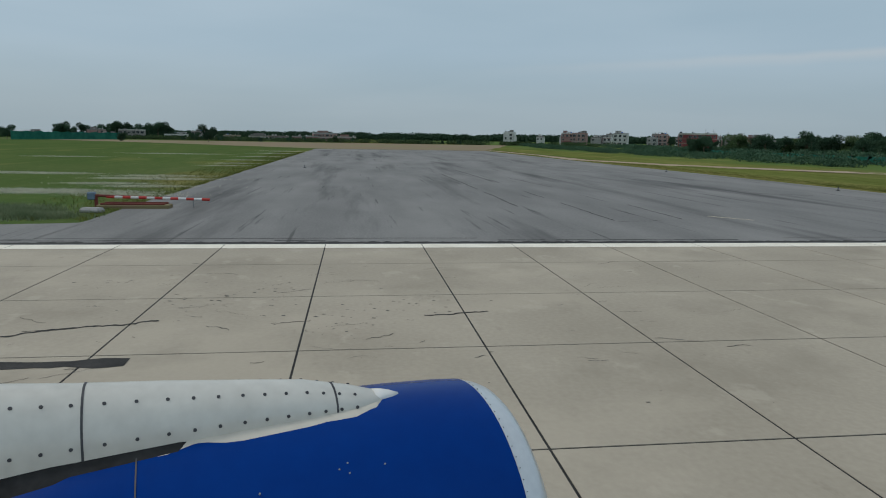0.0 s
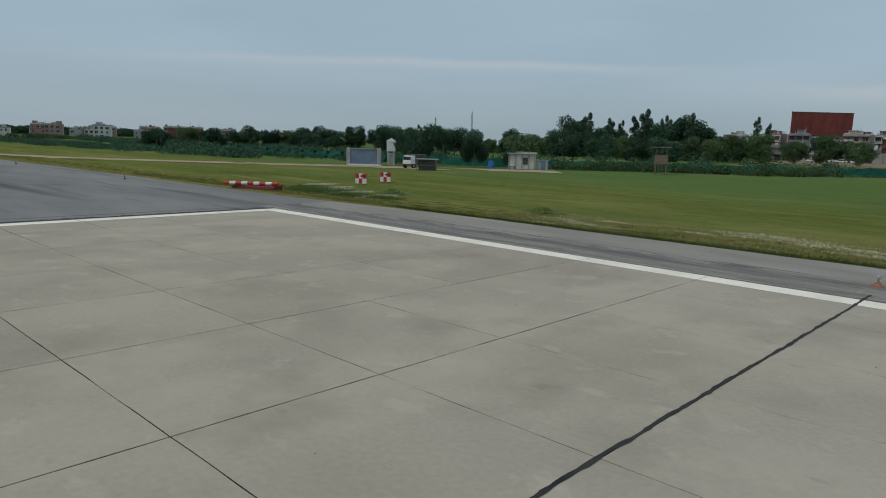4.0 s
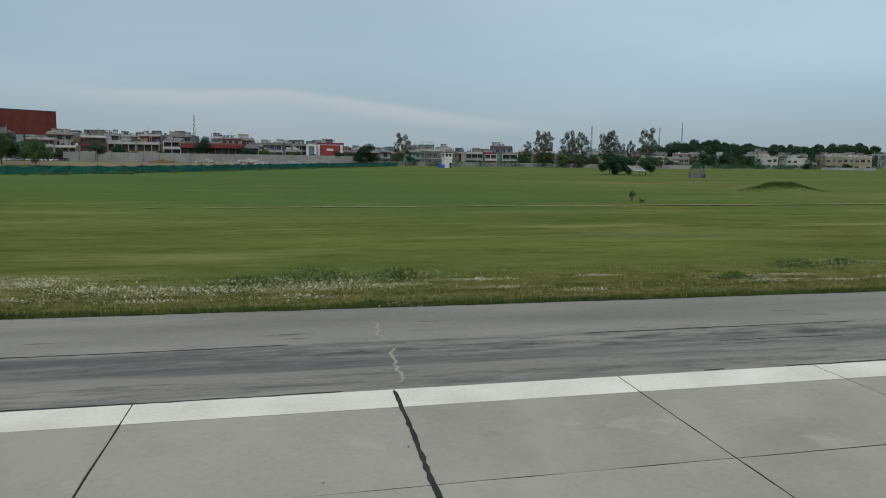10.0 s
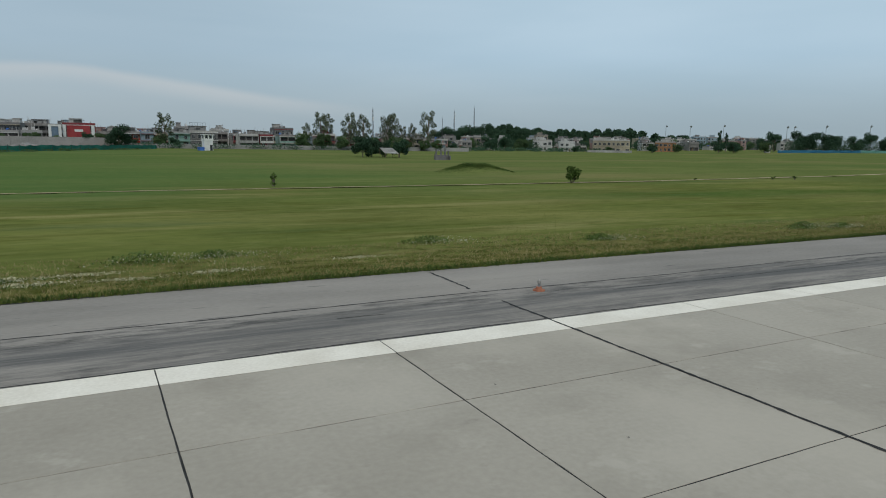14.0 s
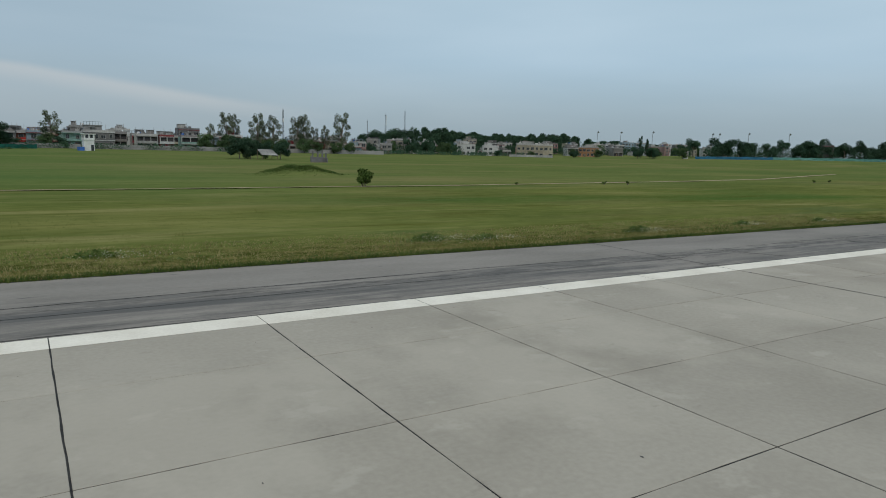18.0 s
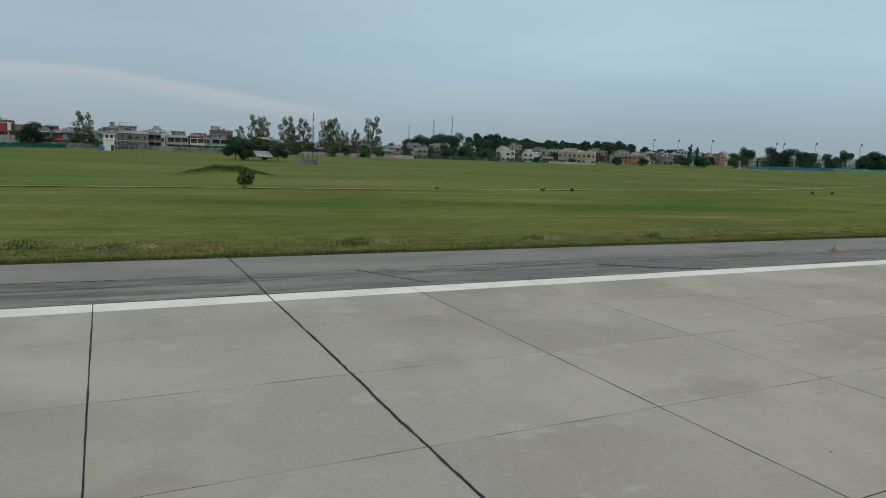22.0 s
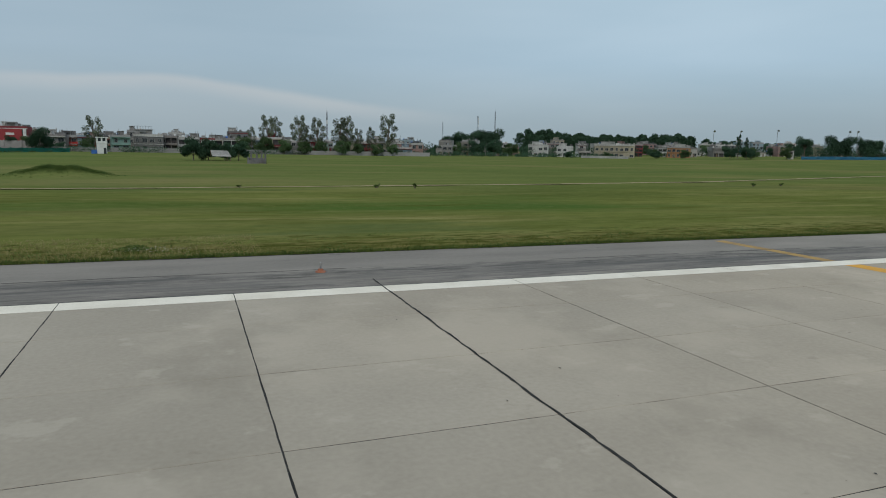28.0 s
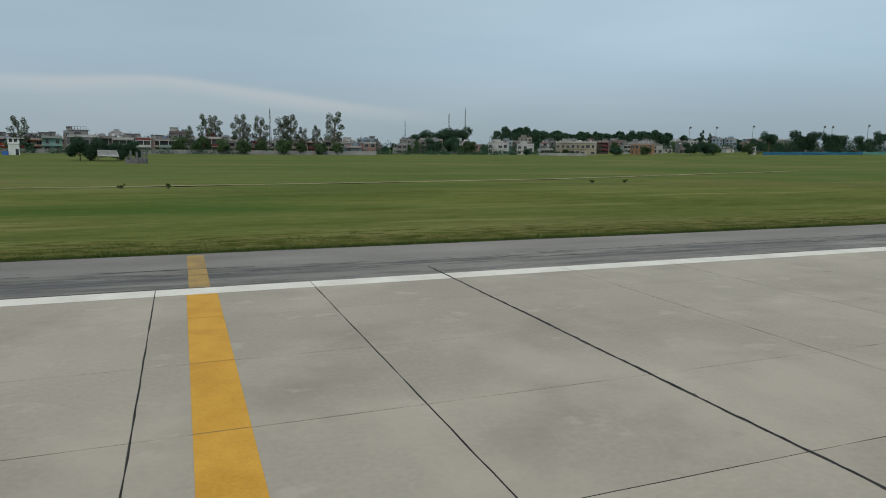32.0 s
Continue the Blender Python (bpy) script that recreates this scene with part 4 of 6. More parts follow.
def tree(kind, seed, label, leaf_mat):
    """A tapered trunk with limbs and an open crown of leaf clumps, about ten metres tall."""
    r = np.random.RandomState(seed)
    t = thing("tree", pose(0, 0, -50), label, "tree")
    bm = bmesh.new()
    top = {"round": 5.5, "tall": 8.5, "bushy": 4.0, "spire": 9.0}[kind]
    tube(bm, (0, 0, -0.2), (0.1, 0.05, top * 0.5), 0.24, 0.16)
    tube(bm, (0.1, 0.05, top * 0.5), (0.0, 0.1, top), 0.16, 0.05)
    lobes = []
    if kind == "round":
        for k in range(9):
            a = k * 2.4
            c = (2.3 * math.cos(a) * r.uniform(0.5, 1), 2.3 * math.sin(a) * r.uniform(0.5, 1), r.uniform(4.2, 8.2))
            lobes.append((*c, r.uniform(1.2, 2.1), r.uniform(1.0, 1.7)))
    elif kind == "bushy":
        for k in range(13):
            a = k * 2.4
            c = (3.6 * math.cos(a) * r.uniform(0.3, 1), 3.6 * math.sin(a) * r.uniform(0.3, 1), r.uniform(1.6, 7.6))
            lobes.append((*c, r.uniform(1.5, 2.4), r.uniform(1.2, 2.0)))
    elif kind == "tall":
        for k in range(12):
            a = k * 2.4
            z = 3.2 + 6.6 * k / 11
            s = 1.7 * (1 - 0.45 * abs(z - 6) / 4)
            lobes.append((s * math.cos(a), s * math.sin(a), z, r.uniform(0.6, 1.15), r.uniform(0.7, 1.2)))
    else:
        for k in range(9):
            z = 2.2 + 7.4 * k / 8
            lobes.append((0.5 * math.cos(k * 2.4), 0.5 * math.sin(k * 2.4), z, 1.3 - 0.11 * k, 0.9))
    for c in lobes:
        tube(bm, (0.05, 0.05, min(top * 0.9, c[2] * 0.6)), c[:3], 0.09, 0.02, 5)
    part("trunk", bm, M["bark"], t, "pale brown trunk and limbs")
    v, f = leaf_cloud(r, lobes, {"round": 430, "bushy": 520, "tall": 210, "spire": 260}[kind], {"round": 0.25, "bushy": 0.29, "tall": 0.19, "spire": 0.2}[kind])
    part("crown", arrays("crown", v, f, leaf_mat), leaf_mat, t)
    return t


PROTO = {
    "round_dark": [tree("round", 1, "round dark green tree beyond the airfield fence", M["leaf_dark"]), tree("round", 2, "round dark green tree beyond the airfield fence", M["leaf_dark"])],
    "bushy_dark": [tree("bushy", 3, "low spreading dark green tree at the field edge", M["leaf_dark"]), tree("bushy", 4, "low spreading dark green tree at the field edge", M["leaf_dark"])],
    "bushy_mid": [tree("bushy", 5, "bushy olive green tree near the fence", M["leaf_mid"]), tree("bushy", 6, "bushy olive green tree near the fence", M["leaf_mid"])],
    "tall_grey": [tree("tall", 7, "tall thin dusty eucalyptus with sparse crown", M["leaf_grey"]), tree("tall", 8, "tall thin dusty eucalyptus with sparse crown", M["leaf_grey"])],
    "spire": [tree("spire", 9, "slim dark conical tree above the roofs", M["leaf_dark"])],
}
USED = set()


def plant(kind, x, y, h, seed=0, wide=1.0):
    """A tree of height h; the first of each form is the form itself."""
    src = PROTO[kind][seed % len(PROTO[kind])]
    s = h / {"round": 9.6, "bushy": 9.2, "tall": 10.6, "spire": 10.4}[kind.split("_")[0]]
    m = Matrix.Translation((x, y, float(ground_z(x, y)))) @ Matrix.Rotation(seed * 1.7, 4, "Z") @ Matrix.Diagonal((s * wide, s * wide, s, 1))
    if src.name not in USED:
        USED.add(src.name)
        src.matrix_basis = m
        return src
    t = copy_thing(src, Matrix())
    t.matrix_basis = m
    return t


rt = random.Random(21)
# belt behind the net fence on the far side of the pad
for k in range(46):
    x = -330 + 6.6 * k + rt.uniform(-3, 3)
    y = 135 + 0.25 * (x + 330) + rt.uniform(-12, 25)
    if -118 < x < -20:
        y += 40
    plant(rt.choice(["round_dark", "bushy_dark", "round_dark", "spire"]), x, y, rt.uniform(3.5, 6.5) if x < -175 else rt.uniform(7, 11), k)
for k, (x, y, h) in enumerate(((-210, 104, 8.0), (-200, 112, 9.0), (-205, 122, 10.0), (-195, 121, 10.0), (-180, 113, 9.0), (-170, 113, 9.0), (-160, 109, 9.5), (-150, 106, 9.0), (-215, 104, 9.0), (-140, 102, 9.0), (-160, 93, 6.0))):
    plant("round_dark" if k % 3 else "bushy_dark", x, y, h * 0.72, k)
for k in range(32):
    s = k / 31
    plant(["round_dark", "bushy_dark", "round_dark", "spire", "bushy_mid"][k % 5], -198 + 68 * s + rt.uniform(-3, 3), 74 + 71 * s + rt.uniform(-6, 14), rt.uniform(5.0, 7.0) + 4.0 * s, k, 1.15)
# thick grove left of the red board
for k in range(18):
    kind, px, py, ph = rt.choice(["bushy_dark", "round_dark", "bushy_mid"]), -46 + 9.6 * k + rt.uniform(-4, 4), 305.5 + rt.uniform(-1, 3), rt.uniform(3.5, 7.5)
    if not 10 < px < 38:
        plant(kind, px, py, ph, k)

for k in range(24):
    kind, px, py, ph = rt.choice(["round_dark", "bushy_dark", "spire", "bushy_dark"]), rt.uniform(-155, -88), rt.uniform(225, 285), rt.uniform(10, 18.5)
    plant(kind, max(px, 42 - 0.68 * (py + 19)), py, ph, k)
for k in range(9):
    px, py, ph = rt.uniform(-150, -80), rt.uniform(240, 285), rt.uniform(15, 20)
    plant("spire", max(px, 44 - 0.68 * (py + 19)), py, ph, k, 1.3)
for k in range(16):
    plant("bushy_mid", rt.uniform(-160, -50), rt.uniform(175, 215), rt.uniform(5, 8.5), k)
for k in range(8):
    plant("bushy_mid", -70 + 7.0 * k + rt.uniform(-3, 3), 205 + 2.2 * k + rt.uniform(-8, 8), rt.uniform(7, 10.5), k)
for x, y, h in ((-74, 116, 8), (-62, 122, 9), (-82, 92, 7.5), (-44, 126, 7), (-52, 122, 8), (-36, 124, 7.5), (-66, 132, 10), (-90, 112, 9), (-98, 96, 9), (-106, 106, 8)):
    plant("bushy_dark", x, y, h, int(x))
for kind, x, y, h, w in (("round_dark", -52.0, 58.0, 6.8, 0.7), ("bushy_dark", -46.4, 70.0, 6.2, 0.9), ("round_dark", -53.7, 69.5, 7.6, 0.7), ("bushy_dark", -56.5, 66.0, 8.2, 0.85), ("bushy_dark", -42.6, 75.4, 4.0, 0.8), ("bushy_mid", -46.0, 82.0, 6.5, 1.0)):
    plant(kind, x, y, h, int(x), w)
plant("spire", -78, 300, 19, 3)
plant("spire", -72, 296, 16, 4)
plant("round_dark", -18, 288, 9, 1)
plant("tall_grey", 109.8, 308, 15.2, 1, 1.3)
plant("bushy_dark", 91, 299, 10.5, 2, 1.0)
plant("round_dark", 20, 312, 12, 2)
# low dark trees with the canopy, tall eucalyptus behind
for k, (x, y, h) in enumerate(((148.6, 169.5, 6.6), (152.4, 172, 6.0), (160.0, 169.5, 5.7), (156.6, 174, 5.0))):
    plant("bushy_dark", x, y, h, k)
for k, (x, y, h) in enumerate(((176, 319, 13), (184, 321, 18.5), (188, 323, 18), (199, 321.5, 19), (202.5, 324, 15), (209.5, 328, 18.5), (219, 319, 18.5), (223, 322, 19.5), (229, 322, 13.5), (236.6, 325.6, 14.5), (245.4, 324.3, 21.5))):
    plant("tall_grey", x, y, h, k, 1.1 if h > 18 else 0.9)
for k in range(9):
    plant("bushy_mid", 172 + 9 * k, 306 + rt.uniform(-3, 6), rt.uniform(5, 9), k)
# scattered trees of the town to the far side
for k in range(9):
    plant("bushy_dark", 378 + rt.uniform(-14, 24), 548 + rt.uniform(-15, 15), rt.uniform(15, 24), k)
for k in range(34):
    x = 290 + 14 * k + rt.uniform(-5, 5)
    plant(rt.choice(["bushy_dark", "bushy_dark", "bushy_mid", "spire"]), x, 410 + 0.1 * (x - 290) + rt.uniform(-20, 80), rt.uniform(6, 10), k)
for k in range(22):
    plant(rt.choice(["bushy_dark", "round_dark"]), 540 + 6.4 * k + rt.uniform(-3, 3), 326 - 3.9 * k + rt.uniform(-6, 16), rt.uniform(11, 17.5), k)
# clumps between the far houses and the field
for kind, x, y, h, w in (("bushy_dark", 322, 384, 11, 1.1), ("bushy_dark", 332, 380, 12, 1.0), ("bushy_mid", 341, 375, 9, 1.1), ("bushy_dark", 373, 356, 4.5, 1.2), ("bushy_dark", 424, 337, 5.5, 1.3), ("bushy_mid", 431, 345, 6.5, 1.1), ("bushy_mid", 446, 336, 6, 1.2), ("bushy_dark", 466, 318, 9, 1.1), ("bushy_dark", 474, 312, 8.5, 1.2), ("bushy_mid", 483, 318, 8, 1.2), ("spire", 498, 345, 16, 1.0), ("spire", 503, 343, 14, 1.0), ("bushy_mid", 506, 312, 8, 1.1), ("bushy_mid", 300, 372, 6, 1.1), ("bushy_dark", 284, 366, 5, 1.2), ("bushy_mid", 398, 352, 4, 1.3)):
    plant(kind, x, y, h, int(x), w)
for k, (x, y, h) in enumerate(((-369, -224, 8.3), (-342, -157, 4.8), (-349, -116, 10.1), (-389, -95, 2.6), (-399, -134, 6.2), (-640, -305, 14), (-640, -296, 12), (-640, -284, 13), (-640, -272, 13), (-640, -260, 15), (-640, -254, 16), (-640, -245, 14), (-640, -237, 14), (-640, -229, 14), (-640, -220, 16), (-640, -214, 15))):
    plant("bushy_dark", x, y, h, k)
for k in range(14):
    plant(rt.choice(["round_dark", "bushy_dark"]), -420 + rt.uniform(-30, 40), -150 + 16 * k + rt.uniform(-4, 4), rt.uniform(2.5, 5), k)


def far_woods(name, pts, hi, per, label, seed, step=5.0, deep=16.0, rows=2, wide=(4, 8), leaf=1.1, leaves="leaf_dark"):
    """Distant woods: overlapping leafy lobes along a line, several trees deep, with an uneven top."""
    r = np.random.RandomState(seed)
    lobes = []
    for (x0, y0), (x1, y1) in zip(pts, pts[1:]):
        n = max(1, int(math.hypot(x1 - x0, y1 - y0) / step))
        for k in range(n):
            for q in range(rows):
                x, y = x0 + (x1 - x0) * k / n + r.uniform(-step, step), y0 + (y1 - y0) * k / n + r.uniform(-deep, deep)
                h = hi * r.uniform(0.62, 1.0)
                w = r.uniform(*wide)
                lobes.append((x, y, float(ground_z(x, y)) + h * 0.45, w, h * 0.52))
    v, f = leaf_cloud(r, lobes, per, leaf)
    tagged(new(name, arrays(name, v, f, M[leaves])), label, "woods", kind="stuff")


def far_ridge(name, pts, hi, label, seed, step=5.5):
    """Woods on a far rise: single crowns of unequal height, each of a few leafy lobes, with dips between them."""
    r = np.random.RandomState(seed)
    lobes, s = [], 0.0
    for (x0, y0), (x1, y1) in zip(pts, pts[1:]):
        n = max(1, int(math.hypot(x1 - x0, y1 - y0) / step))
        for k in range(n):
            s += step
            for row in range(2):
                x, y = x0 + (x1 - x0) * k / n + r.uniform(-step, step) * 0.7, y0 + (y1 - y0) * k / n + 16 * row + r.uniform(-5, 5)
                h = hi * (0.82 + 0.07 * math.sin(s / 31.0 + 1.0) + r.uniform(-0.09, 0.10) + (0.14 if r.uniform() < 0.08 else 0.0)) * (1.0 if row else 0.86)
                w = r.uniform(6.0, 10.5)
                z = float(ground_z(x, y))
                lobes += [(x, y, z + h * 0.30, w * 1.1, h * 0.34), (x, y, z + h * 0.62, w, h * 0.22), (x + r.uniform(-3, 3), y, z + h * 0.84, w * 0.6, h * 0.15)]
    v, f = leaf_cloud(r, lobes, 430, 1.15)
    tagged(new(name, arrays(name, v, f, M["leaf_dark"])), label, "woods", kind="stuff")


far_ridge("far_woods", [(574, 800), (660, 770), (760, 690)], 30, "dark wooded ridge far behind the town", 2)
far_ridge("far_grove", [(780, 690), (860, 610)], 19, "lower woods at the end of the ridge", 12)
far_woods("horizon_woods", [(-1500, -500), (-1100, -100), (-1000, 260), (-800, 520)], 12, 520, "hazy line of woods at the horizon", 3, 8, 40, 3, (9, 16), 1.5, "leaf_dark")
far_woods("hedge_row", [(-520, -300), (-450, -60), (-420, 40), (-420, 130)], 3.4, 300, "low scrub beyond the waste ground", 4, 5, 24, 2, (3, 7), 0.5, "leaf_mid")
far_woods("road_scrub", [(-430, 78), (-300, 56), (-200, 50), (-120, 52), (-84, 56)], 2.0, 260, "dark scrub and tall weeds beyond the dirt road", 28, 3.6, 7, 2, (2.0, 4.5), 0.26)
far_woods("belt_scrub", [(-380, 122), (-230, 90), (-150, 76), (-100, 74)], 2.8, 260, "dense dark scrub under the tree belt", 8, 3.5, 8, 2, (2.5, 5), 0.3)
far_woods("fence_scrub", [(-130, 66), (-70, 65), (-52, 68)], 1.5, 160, "dark scrub along the net fence", 5, 3.2, 3, 1, (1.2, 3), 0.22)
far_woods("fence_hedge", [(-33, 79), (-23, 92), (-8, 101), (1, 116)], 2.0, 280, "dense olive creepers grown over the net fence", 21, 1.6, 1.2, 2, (1.0, 2.2), 0.17, "leaf_mid")
far_woods("fence_weeds", [(2, 117), (26, 138), (59, 193), (98, 268)], 0.8, 140, "patchy weeds at the foot of the net fence", 22, 3.4, 1.5, 1, (0.8, 2.2), 0.16, "leaf_mid")
far_woods("grove_scrub", [(-175, 212), (-90, 208), (-42, 208)], 4.2, 260, "dark understorey of the grove", 25, 4.0, 9, 2, (2.5, 5), 0.34)
far_woods("back_scrub", [(-240, 112), (-120, 92), (-60, 92), (-30, 104), (0, 132)], 3.0, 220, "dark scrub behind the net fence", 15, 3.0, 6, 1, (2, 4), 0.28)
far_woods("town_scrub", [(88, 302), (180, 308), (300, 345), (430, 378)], 3.2, 240, "dark scrub in front of the houses", 6, 3.5, 6, 1, (2.5, 5), 0.3)
far_woods("town_trees", [(262, 398), (420, 418), (700, 470), (860, 480)], 8.5, 260, "dark trees between the houses of the town", 9, 10, 30, 2, (3, 6), 0.5)
far_woods("corner_trees", [(535, 324), (575, 304), (615, 286), (690, 240)], 11.0, 330, "dense dark trees at the corner of the field", 14, 4.2, 9, 2, (3.2, 6), 0.42)
far_woods("east_woods", [(660, 250), (740, 210), (900, 120), (1300, 0)], 12, 260, "dark tree line on the far side of the field", 7, 7, 14, 2, (5, 9), 0.7)


# ---- buildings ----
WIN, FRAME = {}, {}


def window_mesh(w, h):
    key = (round(w, 1), round(h, 1))
    if key not in WIN:
        w, h = key
        WIN[key] = to_mesh("pane", nb((-w / 2, w / 2, -0.05, 0.04, 0, h)), M["dark_glass"])
        bm = nb((-w / 2 - 0.12, -w / 2, -0.16, 0.04, -0.1, h + 0.1), (w / 2, w / 2 + 0.12, -0.16, 0.04, -0.1, h + 0.1), (-w / 2, w / 2, -0.16, 0.04, h, h + 0.1), (-w / 2, w / 2, -0.16, 0.04, -0.1, 0), (-0.04, 0.04, -0.10, 0.04, 0, h))
        FRAME[key] = to_mesh("window", bm, M["pale_grey"])
    return WIN[key], FRAME[key]


def house(x, y, w, d, storeys, wall, rot=0.0, label="", seed=0, shop=None, tank=True, balcony=True, sh=3.1, annex=None, hidden=0):
    """A flat-roofed town house: storeys with openings, floor bands, parapet, balcony, roof room and water tank."""
    r = random.Random(seed)
    z = float(ground_z(x, y))
    colour = wall.replace("_", " ")
    t = thing("house", pose(x, y, z, 0, 0, rot), label or f"{storeys}-storey flat-roofed {colour} house with parapet", "house", "town houses")
    h = storeys * sh
    part("wall", nb((-w / 2, w / 2, 0, d, -0.5, h)), M[wall], t)
    eave = r.uniform(0.5, 1.3) if balcony else 0.25
    trim = r.choice(["bright_white", "cream", wall, "pale_grey", "maroon"])
    for s in range(1 + hidden, storeys + 1):
        part("floor_slab", nb((-w / 2 - 0.15, w / 2 + 0.15, -eave, -0.003, s * sh - 0.25, s * sh)), M[trim], t)
    pb = nb((-w / 2, w / 2, 0, 0.18, h, h + 0.9), (-w / 2, w / 2, d - 0.18, d, h, h + 0.9), (-w / 2, -w / 2 + 0.18, 0.19, d - 0.19, h, h + 0.9), (w / 2 - 0.18, w / 2, 0.19, d - 0.19, h, h + 0.9))
    part("parapet", pb, M[r.choice(["grey_render", "white_lime", wall, "cement"])], t)
    part("roof", nb((-w / 2 + 0.19, w / 2 - 0.19, 0.19, d - 0.19, h + 0.004, h + 0.08)), M["cement"], t)
    if annex is None:
        annex = r.random() < 0.6
    if annex:
        aw = r.uniform(0.25, 0.45) * w
        ax = r.uniform(-w / 2 + aw / 2 + .2, w / 2 - aw / 2 - .2)
        part("roof_room", nb((ax - aw / 2, ax + aw / 2, d * 0.3, d * 0.75, h + 0.08, h + 2.6), (ax - aw / 2 - 0.2, ax + aw / 2 + 0.2, d * 0.3 - 0.3, d * 0.75 + 0.2, h + 2.6, h + 2.78)), M[r.choice([wall, "grey_render", "white_lime"])], t)
    if tank:
        bm = bmesh.new()
        tx = r.uniform(-w / 3, w / 3)
        tube(bm, (tx, d * 0.85, h + 0.08), (tx, d * 0.85, h + 1.6), 0.7, 0.66, 10)
        tube(bm, (tx, d * 0.85, h + 1.6), (tx, d * 0.85, h + 1.85), 0.66, 0.2, 10)
        part("water_tank", bm, M[r.choice(["blue", "white", "dark_steel"])], t, "plastic roof tank")
    n = max(1, int(w / 3.0))
    open_front = [balcony and r.random() < 0.62 and not (s == 0 and shop) for s in range(storeys)]
    for s in range(storeys):
        if (s == 0 and shop) or open_front[s] or s < hidden:
            continue
        for k in range(n):
            if r.random() < 0.12:
                continue
            pw = round(r.choice([1.2, 1.8, 2.2]), 1)
            pane, fr = window_mesh(pw, r.choice([1.4, 1.8]))
            wo = part("window", fr, M["pale_grey"], t)
            wo.location = (-w / 2 + (k + 0.5) * w / n, -0.045, s * sh + 0.8)
            part("pane", pane, M["dark_glass"], wo)
    if shop:
        part("shopfront", nb((-w / 2 + 0.3, w / 2 - 0.3, -0.1, -0.003, 0.1, sh - 0.7)), M["dark_glass"], t, "dark open shopfront")
        part("fascia", nb((-w / 2, w / 2, -0.5, -0.13, sh - 0.9, sh + 0.9)), M[shop], t, "painted shop fascia board")
        part("awning", nb((-w / 2, w / 2, -1.8, -0.51, sh - 1.05, sh - 0.95)), M[shop], t)
    elif not hidden:
        do = part("door", nb((-0.5, 0.5, -0.06, 0.03, 0, 2.1)), M["wood"], t)
        do.location = (r.choice([-1, 1]) * w * 0.16, -0.14, 0)
    for s in range(storeys):
        if not open_front[s]:
            continue
        # no recess behind: the veranda's shade is the panel's dark colour
        part("veranda", nb((-w / 2 + 0.25, w / 2 - 0.25, -0.06, -0.004, s * sh + 0.02, s * sh + sh - 0.45)), M["deep_shade"], t, "flat dark panel painted as veranda shade")
        if s:
            part("veranda_rail", nb((-w / 2, w / 2, -eave, -eave + 0.1, s * sh + 0.003, s * sh + 0.85)), M[trim if r.random() < 0.6 else wall], t)
        m = max(2, int(w / 2.8))
        for k in range(m + 1):
            px = -w / 2 + 0.15 + (w - 0.3) * k / m
            part("post", nb((px - 0.15, px + 0.15, -eave + 0.12, -eave + 0.42, s * sh + 0.004, s * sh + sh - 0.255)), M[trim], t)
    top = h + 0.9
    for k in range(r.randint(1, 3)):
        px = r.uniform(-w / 2 + 0.3, w / 2 - 0.3)
        part("roof_post", nb((px - 0.12, px + 0.12, 0.3, 0.54, h + 0.081, top + r.uniform(0.6, 1.6))), M["cement"], t)
    bits = []
    for k in range(r.randint(3, 6)):
        px, py, q = r.uniform(-w / 2 + 0.9, w / 2 - 0.9), r.uniform(0.9, d - 1.2), r.uniform(0.25, 0.8)
        bits.append((px - q, px + q, py - 0.3, py + 0.3, h + 0.081 + 0.001 * k, h + r.uniform(1.0, 2.2)))
    for k in range(2):
        px = r.uniform(-w / 2 + 0.5, w / 2 - 0.5)
        bits.append((px - 0.05, px + 0.05, 0.6 + k, 0.7 + k, h + 0.0815, h + r.uniform(2.4, 4.2)))
    tagged(part("roof_clutter", nb(*bits), M[r.choice(["bright_white", "white_lime", "weathered_grey", "dark_steel", "pale_grey"])], t), "stacked boxes, sheets and aerials", kind="stuff")
    if r.random() < 0.45:
        px, q = r.uniform(-w / 3, w / 3), r.uniform(1.0, 2.2)
        part("roof_shed", nb((px - q, px + q, 1.2, 3.4, h + 2.0, h + 2.12), (px - q + 0.1, px - q + 0.2, 1.3, 1.4, h + 0.081, h + 2.0), (px + q - 0.2, px + q - 0.1, 1.3, 1.4, h + 0.081, h + 2.0)), M[r.choice(["steel", "dark_steel", "blue_tin", "weathered_grey"])], t)
    return t


rh = random.Random(33)
names = ["cream", "bright_white", "weathered_grey", "bright_white", "sky_wash", "faded_pink", "bright_white", "white_lime", "grey_render", "weathered_grey", "grey_render", "sky_wash"]
# front row facing the field, behind the boundary wall
k = 0
for x, w, st, wall, shop, sh_ in ((-47, 9, 2, "bright_white", None, 3.1), (-37.5, 9, 2, "bright_white", None, 3.0), (-27, 11, 3, "bright_white", None, 3.5), (-15, 12, 2, "ochre", None, 4.0), (-4, 10, 2, "ochre", None, 4.0), (6, 8, 3, "bright_white", None, 3.1), (40.5, 7, 2, "faded_pink", None, 3.6), (46, 5, 2, "bright_white", "orange", 2.8), (51, 8, 2, "grey_render", "blue", 2.8), (59.5, 8, 2, "pale_grey", "blue", 2.9)):
    house(x, 314 + rh.uniform(-1, 4), w - 0.5, rh.uniform(9, 12), st, wall, rh.uniform(-4, 4), seed=100 + k, shop=shop, sh=sh_)
    k += 1
mb = thing("market_building", pose(23.5, 313, float(ground_z(23, 313)), 0, 0, 1), "long dark red market building with a sloping red awning", "building")
part("wall", nb((-13.5, 13.5, 0, 9, -0.5, 8.2)), M["maroon"], mb)
